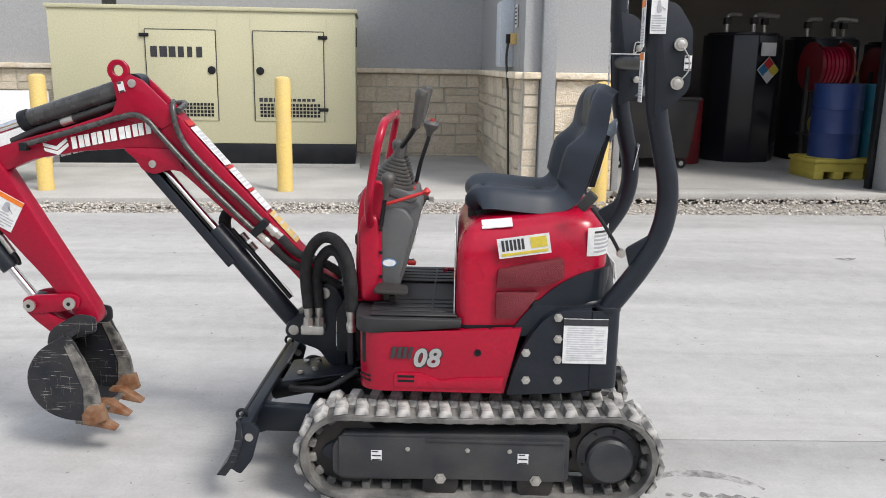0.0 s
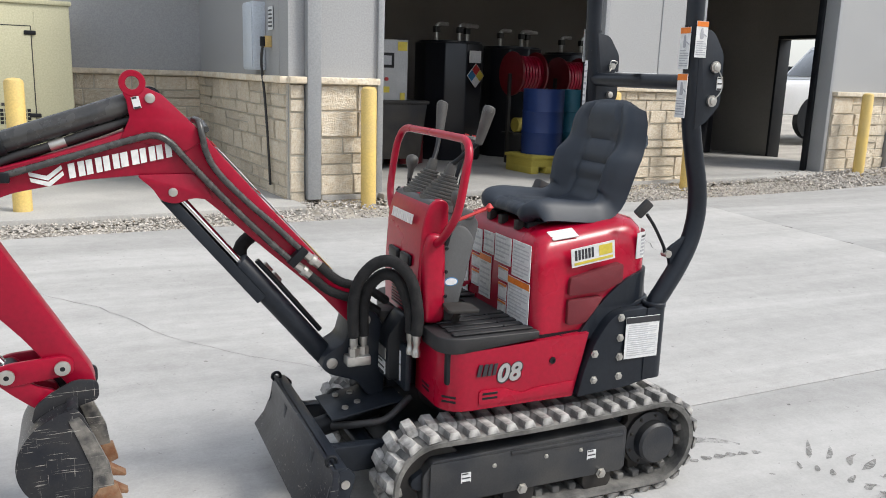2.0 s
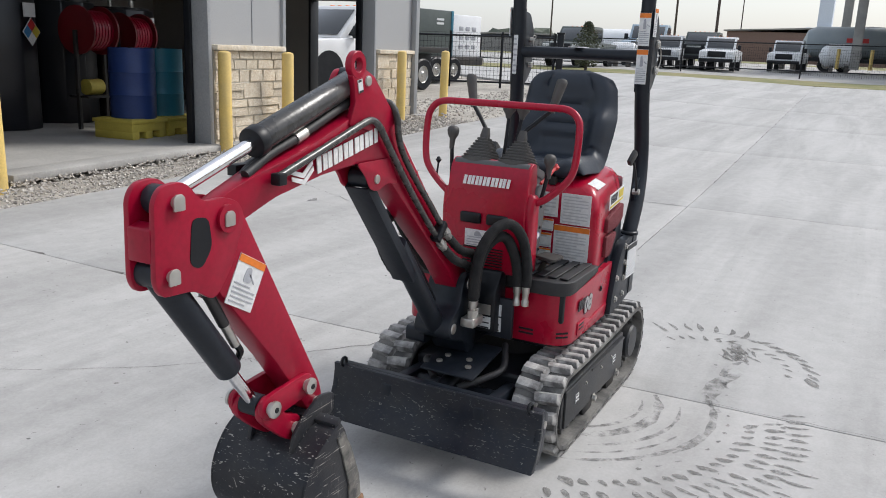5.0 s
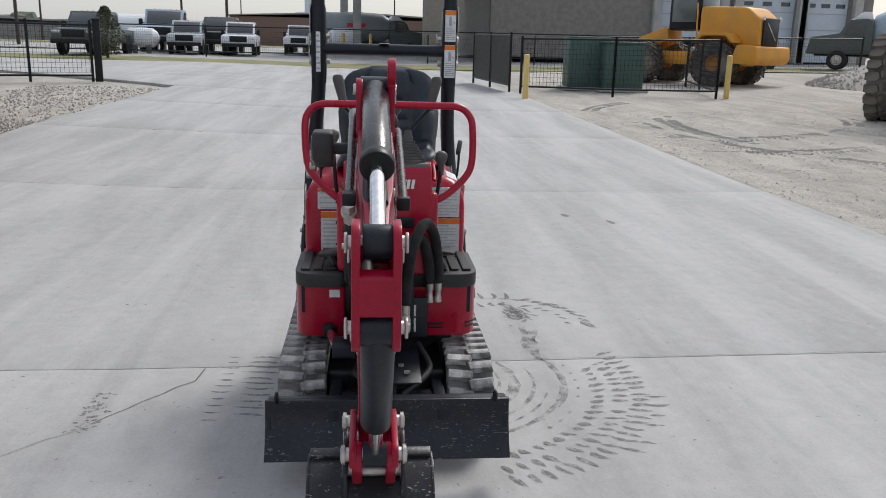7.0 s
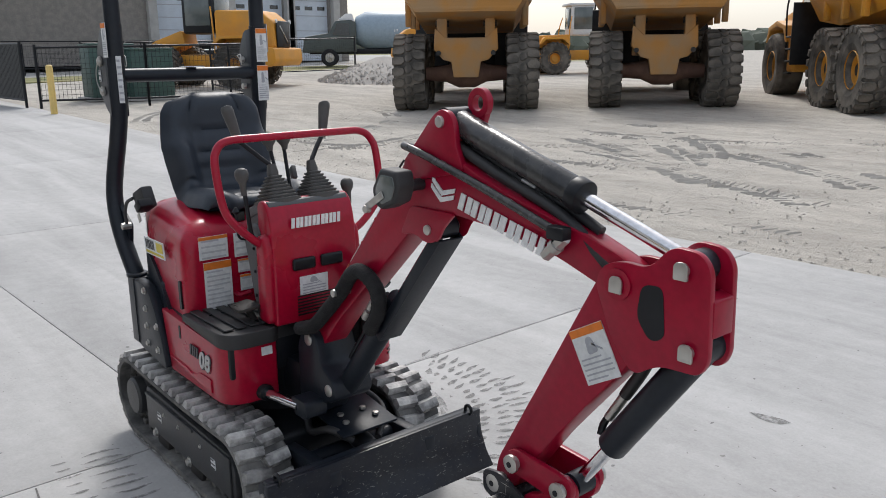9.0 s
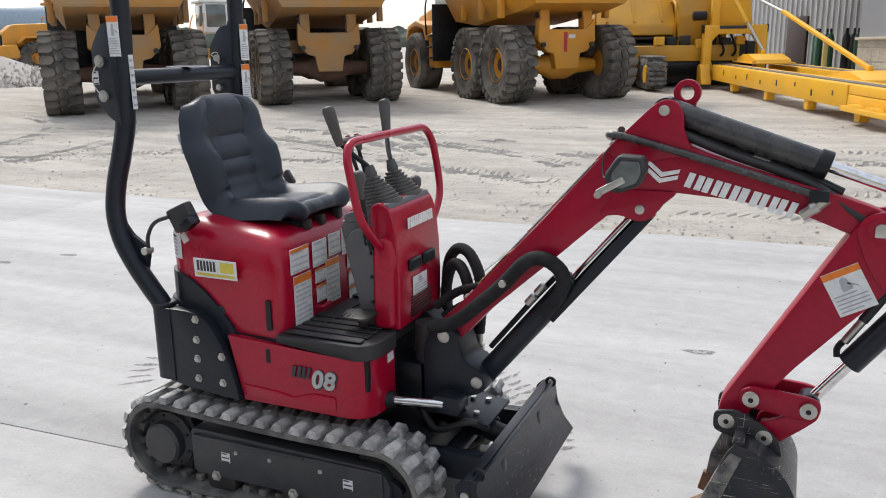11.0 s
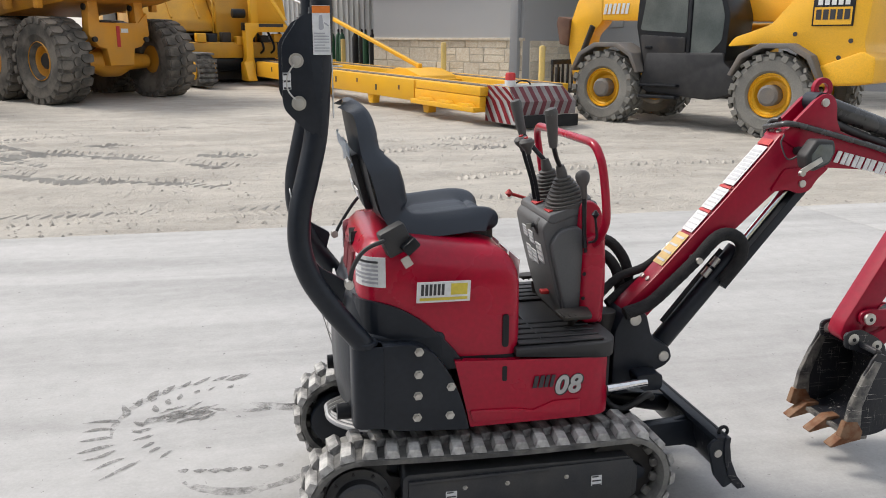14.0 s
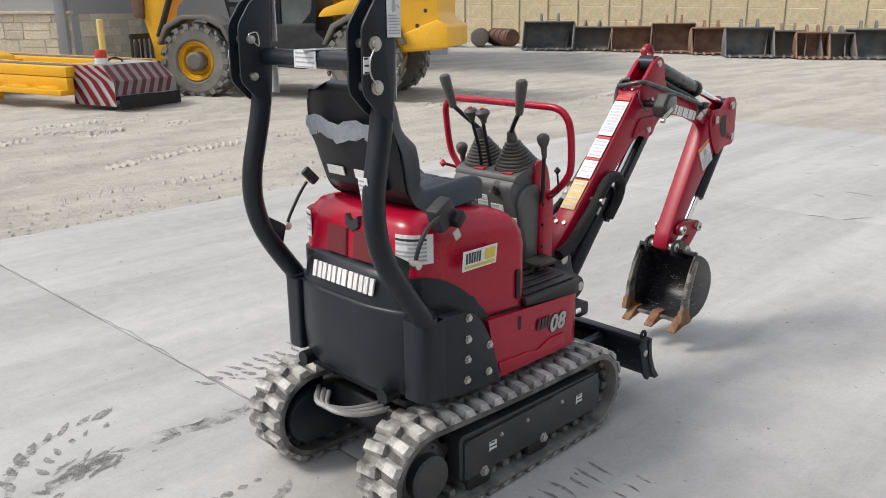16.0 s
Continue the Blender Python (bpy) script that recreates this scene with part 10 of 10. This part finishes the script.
def rubble_heap(x, y, r, h):
    rng = random.Random(6)
    bm = bmesh.new()
    for k in range(1500):
        a, q = rng.uniform(0, 6.283), math.sqrt(rng.random())
        px, py = x + r * q * math.cos(a), y + r * 0.8 * q * math.sin(a)
        z = land(px, py) + h * (1 - q) ** 0.8 * rng.uniform(0.85, 1.0) - 0.03
        s = rng.uniform(0.03, 0.09)
        vs = [bm.verts.new((px + s * i * rng.uniform(0.7, 1.2), py + s * j * rng.uniform(0.7, 1.2), z + s * l * rng.uniform(0.7, 1.2))) for i, j, l in ((1, 0, -0.5), (-0.6, 0.9, -0.5), (-0.6, -0.9, -0.5), (0, 0, 0.9))]
        for f in ((0, 1, 3), (1, 2, 3), (2, 0, 3), (0, 2, 1)):
            bm.faces.new([vs[i] for i in f])
    cone = lathe([(r * 0.98, -0.1), (r * 0.7, h * 0.28), (r * 0.4, h * 0.6), (r * 0.12, h * 0.92), (0.01, h * 0.96)], 24, m=pose(x, y, land(x, y)) @ Matrix.Diagonal((1, 0.8, 1, 1)), bm=bm)
    return tagged(part("gravel_heap", bm, GRAVEL, None, "grey heap of crushed stone", smooth=False), category="gravel", kind="stuff")


rubble_heap(25.3, -18.6, 3.2, 1.0)


# ---- the depot beyond, with tall doors ----
def depot():
    b = thing("depot_building", "long dark brick depot with tall pale sectional doors", "building", (49.0, -30.0, land(49, -30)), 0)
    spans = [(-0.9, 2.1), (2.7, 6.4), (8.0, 11.6)]
    # the front faces -x; doors are cut along y
    cuts = [-2.4] + [v for s in spans for v in s] + [22.5]
    for k in range(0, len(cuts), 2):
        part("wall", box((0.2, (cuts[k] + cuts[k + 1]) / 2, 4.0), (0.4, cuts[k + 1] - cuts[k], 8.0)), BRICK_FAR, b, smooth=False)
    for a, c in spans:
        part("lintel", box((0.2, (a + c) / 2, 6.6), (0.4, c - a, 2.8)), BRICK_FAR, b, smooth=False)
    part("roof_slab", box((10, 10.05, 7.9), (20, 24.9, 0.3)), BRICK_FAR, b, smooth=False)
    part("end_wall", box((10, -2.2, 4.0), (19.6, 0.4, 8.0)), BRICK_FAR, b, smooth=False)
    part("end_wall", box((10, 22.3, 4.0), (19.6, 0.4, 8.0)), BRICK_FAR, b, smooth=False)
    part("rear_wall", box((19.8, 10.05, 4.0), (0.4, 24.1, 8.0)), BRICK_FAR, b, smooth=False)
    for (a, c), up in zip(spans, (0.1, 0.15, 1.35)):
        d = part("sectional_door", box((0.45, (a + c) / 2, up + (5.2 - up) / 2), (0.12, c - a, 5.2 - up)), PALE_DOOR, b)
        for k in range(1, 5):
            part("door_seam", box((0.38, (a + c) / 2, up + (5.2 - up) * k / 5), (0.02, c - a, 0.05)), GREY_INK, d)
        for k in range(3):
            part("door_window", box((0.38, a + (c - a) * (k + 0.5) / 3, up + (5.2 - up) * 0.7), (0.03, 0.6, 0.25)), MIRROR, d)
        for y in (a - 0.35, c + 0.35):
            part("pier", box((-0.15, y, 3.0), (0.5, 0.55, 6.0), 0.04), CONCRETE_OLD, b)
    # canopy on posts toward the road
    part("canopy_roof", box((10.0, 27.6, 7.3), (14, 10.0, 0.8), 0.05), ROOF_GREY, b)
    for x, y in ((10.7, 30.9), (16.0, 32.0)):
        part("canopy_post", box((x, y, 3.45), (0.6, 0.6, 6.9), 0.03), CONCRETE_OLD, b)
    part("canopy_wall", box((-0.6, 25.7, 3.9), (2.6, 2.0, 7.8), 0.04), mat("brown_render", (0.27, 0.24, 0.205), 0.8), b)
    for y in (29.9, 31.9):
        part("guard_post", rod((9.6, y, 0), (9.6, y, 1.3), 0.12, seg=12), BOLLARD, b)



depot()


def gate_shrub(x, y):
    s = thing("shrub", "dark evergreen shrub by the gate", "shrub", (x, y, land(x, y)))
    part("trunk", tube([(0, 0, 0), (0.05, 0, 0.4), (0, 0.05, 0.9)], (0.08, 0.04), 8), BARK, s)
    rng = random.Random(11)
    bm = bmesh.new()
    for k in range(1800):
        a, q, z = rng.uniform(0, 6.283), rng.random() ** 0.5, rng.uniform(0.2, 2.4)
        r = 1.0 * (1 - abs(z - 1.0) / 1.7) * q + 0.05 * noise.noise((a, z, 1))
        c = Vector((r * math.cos(a), r * math.sin(a), z))
        u, v = Vector((rng.gauss(0, 1), rng.gauss(0, 1), rng.gauss(0, 1))).normalized() * 0.07, Vector((rng.gauss(0, 1), rng.gauss(0, 1), rng.gauss(0, 1))).normalized() * 0.04
        bm.faces.new([bm.verts.new(c + u), bm.verts.new(c + v), bm.verts.new(c - u), bm.verts.new(c - v)])
    part("crown", bm, LEAF, s, smooth=False)


gate_shrub(38.5, 12.6)

# Roads, grass and parked vehicles past the fence.
for name, x0, x1, y0, y1, m, lift, label in (("grass_verge", 37.2, 42.5, -60, 60, GRASS, 0.0, "dry grass verge"), ("lot", 42.5, 75, -60, 60, CONCRETE_OLD, 0.01, "pale paved vehicle lot"), ("field", 75, 150, -120, 120, GRASS, 0.01, "dull green field")):
    ob = sheet(name, ((x0, y0), (x1, y0), (x1, y1), (x0, y1)), 10, 10, m, None, lift, 0.08)
    tagged(ob, label, name.replace("_", " "), kind="structure")

pickup(49.5, 11.0, 186, SILVER_PAINT, "silver pickup truck parked facing the road", group="parked vehicles")
pickup(50.0, 7.9, 184, WHITE, "white pickup truck parked facing the road", group="parked vehicles")
pickup(56.0, 4.7, 180, WHITE, "white pickup truck parked facing the road", group="parked vehicles")
pickup(44.0, 14.8, 178, DARK_TRUCK, "dark pickup truck behind the gate fence", group="parked vehicles", size=1.15)
pickup(52.5, 9.5, 182, DARK_TRUCK, "dark truck parked facing the road", group="parked vehicles", size=1.15)
pickup(41.0, -20.0, 120, WHITE, "white pickup truck parked by the depot", group="parked vehicles")


def gas_tank(x, y, turn, ln, r, label):
    t = thing("storage_tank", label, "tank", (x, y, land(x, y)), turn, "white storage tanks")
    part("shell", lathe([(0.01, -ln / 2 - r * 0.7), (r * 0.6, -ln / 2 - r * 0.5), (r, -ln / 2), (r, ln / 2), (r * 0.6, ln / 2 + r * 0.5), (0.01, ln / 2 + r * 0.7)], 24, m=pose(0, 0, r + 0.35, 0, 90, 0)), WHITE, t)
    for k in (-0.3, 0.3):
        part("saddle", box((k * ln, 0, 0.25), (0.25, r * 1.4, 0.5), 0.02), GREYSTEEL, t)


gas_tank(47.5, 13.3, 100, 1.3, 0.55, "white gas storage tank on saddles")
gas_tank(61, 1.9, 95, 1.6, 0.8, "long white storage tank on saddles")
gas_tank(61, 5.2, 80, 1.4, 0.65, "white storage tank on saddles")
gas_tank(57, 16, 95, 5.5, 1.0, "long white storage tank on saddles")


def tanker(x, y, turn, label, shell):
    t = thing("tanker_truck", label, "truck", (x, y, land(x, y)), turn, "tanker trucks")
    for ax in (-1.2, -2.4, 3.6):
        for s in (-1, 1):
            w = wheel(t, ax, s * 0.95, 0.5, s, CAR_TYRE, CAR_RIM)
            w.scale = (1.25, 1.25, 1.25)
    part("chassis", box((0.6, 0, 0.85), (8.4, 0.9, 0.3), 0.03), BLACK, t)
    part("tank_shell", lathe([(0.01, -4.1), (0.8, -3.8), (1.1, -3.2), (1.1, 1.4), (0.8, 2.0), (0.01, 2.3)], 28, m=pose(0, 0, 2.05, 0, 90, 0)), shell, t)
    part("tank_print", box((-0.6, -1.12, 2.2), (1.4, 0.02, 0.3)), RED_INK, t)
    cab = part("cab", prism(rounded(((2.0, 0.8), (2.0, 2.5), (2.3, 2.65), (3.2, 2.6), (3.6, 1.9), (5.0, 1.7), (5.2, 0.8)), 0.12), -1.05, 1.05, bev=0.08), DARK_TRUCK, t)
    part("roof_fairing", prism(rounded(((2.1, 2.6), (2.2, 3.0), (2.6, 3.0), (3.1, 2.6)), 0.1), -0.9, 0.9, bev=0.06), WHITE, cab)
    for s in (-1, 1):
        part("window", prism(rounded(((2.4, 1.75), (2.4, 2.45), (3.1, 2.45), (3.4, 1.8)), 0.06), s * 1.04, s * 1.065), MIRROR, cab)


tanker(63.0, 0.5, -84, "dark green bobtail tanker truck with pale tank", TANK_GREY)
tanker(38.5, -28.5, 56, "dark tanker truck with pale blue tank beyond the gravel heap", BLUE_VAN)
pickup(53.5, 13.2, 186, BLUE_VAN, "pale blue tall truck parked facing the road", group="parked vehicles", size=1.35)


# Far roofs, towers, poles and the line of trees.
def far_shed(x, y, w, d, h, turn, m, label):
    s = thing("far_shed", label, "building", (x, y, land(x, y) - 0.2), turn)
    part("wall", box((0, 0, h / 2), (d, w, h), 0.05), m, s)
    part("roof", prism(((-w / 2 - 0.5, h), (0, h + h * 0.18), (w / 2 + 0.5, h), (w / 2 + 0.5, h + 0.2), (0, h + h * 0.18 + 0.25), (-w / 2 - 0.5, h + 0.2)), -d / 2 - 0.4, d / 2 + 0.4, axis="x"), ROOF_GREY, s)


far_shed(150, 2, 42, 20, 5.0, 0, BRICK_RED, "long low red-brown shed in the distance")
far_shed(170, 55, 30, 20, 3.2, 0, BRICK_FAR, "low grey shed in the distance")
far_shed(120, 48, 26, 14, 2.4, 5, ROOF_GREY, "low grey shed in the distance")
silo = thing("grain_elevator", "pale blue-grey concrete elevator tower far off", "tower", (420, 26, 1.1))
part("block", box((0, 0, 8), (14, 18, 16), 0.1), PALE_DOOR, silo)
part("tower", box((0, 2, 15), (8, 6, 30), 0.1), PALE_DOOR, silo)
for k, (x, y, h) in enumerate(((70, 12, 9), (90, 20, 10), (130, -4, 11), (160, 24, 12), (200, -30, 12), (110, 42, 10), (62, 26, 9))):
    p = thing("utility_pole", "tall weathered wooden utility pole", "pole", (x, y, land(x, y) - 0.2), 10 * k, "utility poles")
    part("shaft", rod((0, 0, 0), (0, 0, h), 0.14, 0.09, seg=8), BARK, p)
    part("cross_arm", box((0, 0, h - 0.8), (0.1, 2.2, 0.12), 0.01), BARK, p)


def treeline():
    rng = random.Random(17)
    bm = bmesh.new()
    for k in range(1500):
        a = rng.uniform(-1.15, 0.95)
        d = rng.uniform(230, 330)
        x, y = d * math.cos(a), d * math.sin(a)
        h = rng.uniform(3.0, 7.5) * (1 + 0.4 * noise.noise((a * 6, 0, 0)))
        w = rng.uniform(3, 7)
        z0 = 1.2
        n = 6
        ring = [[bm.verts.new((x + w * f * math.cos(t) * rng.uniform(0.75, 1.2), y + w * f * math.sin(t) * rng.uniform(0.75, 1.2), z0 + h * g * rng.uniform(0.85, 1.15))) for t in (2 * math.pi * j / n for j in range(n))] for f, g in ((0.8, 0.0), (1.0, 0.45), (0.6, 0.85))]
        for p, q in zip(ring, ring[1:]):
            for j in range(n):
                bm.faces.new((p[j], p[(j + 1) % n], q[(j + 1) % n], q[j]))
        bm.faces.new(ring[-1])
    return tagged(part("tree_belt", bm, TREELINE, None, "low dull green belt of distant trees", smooth=False), category="trees", kind="stuff")


treeline()
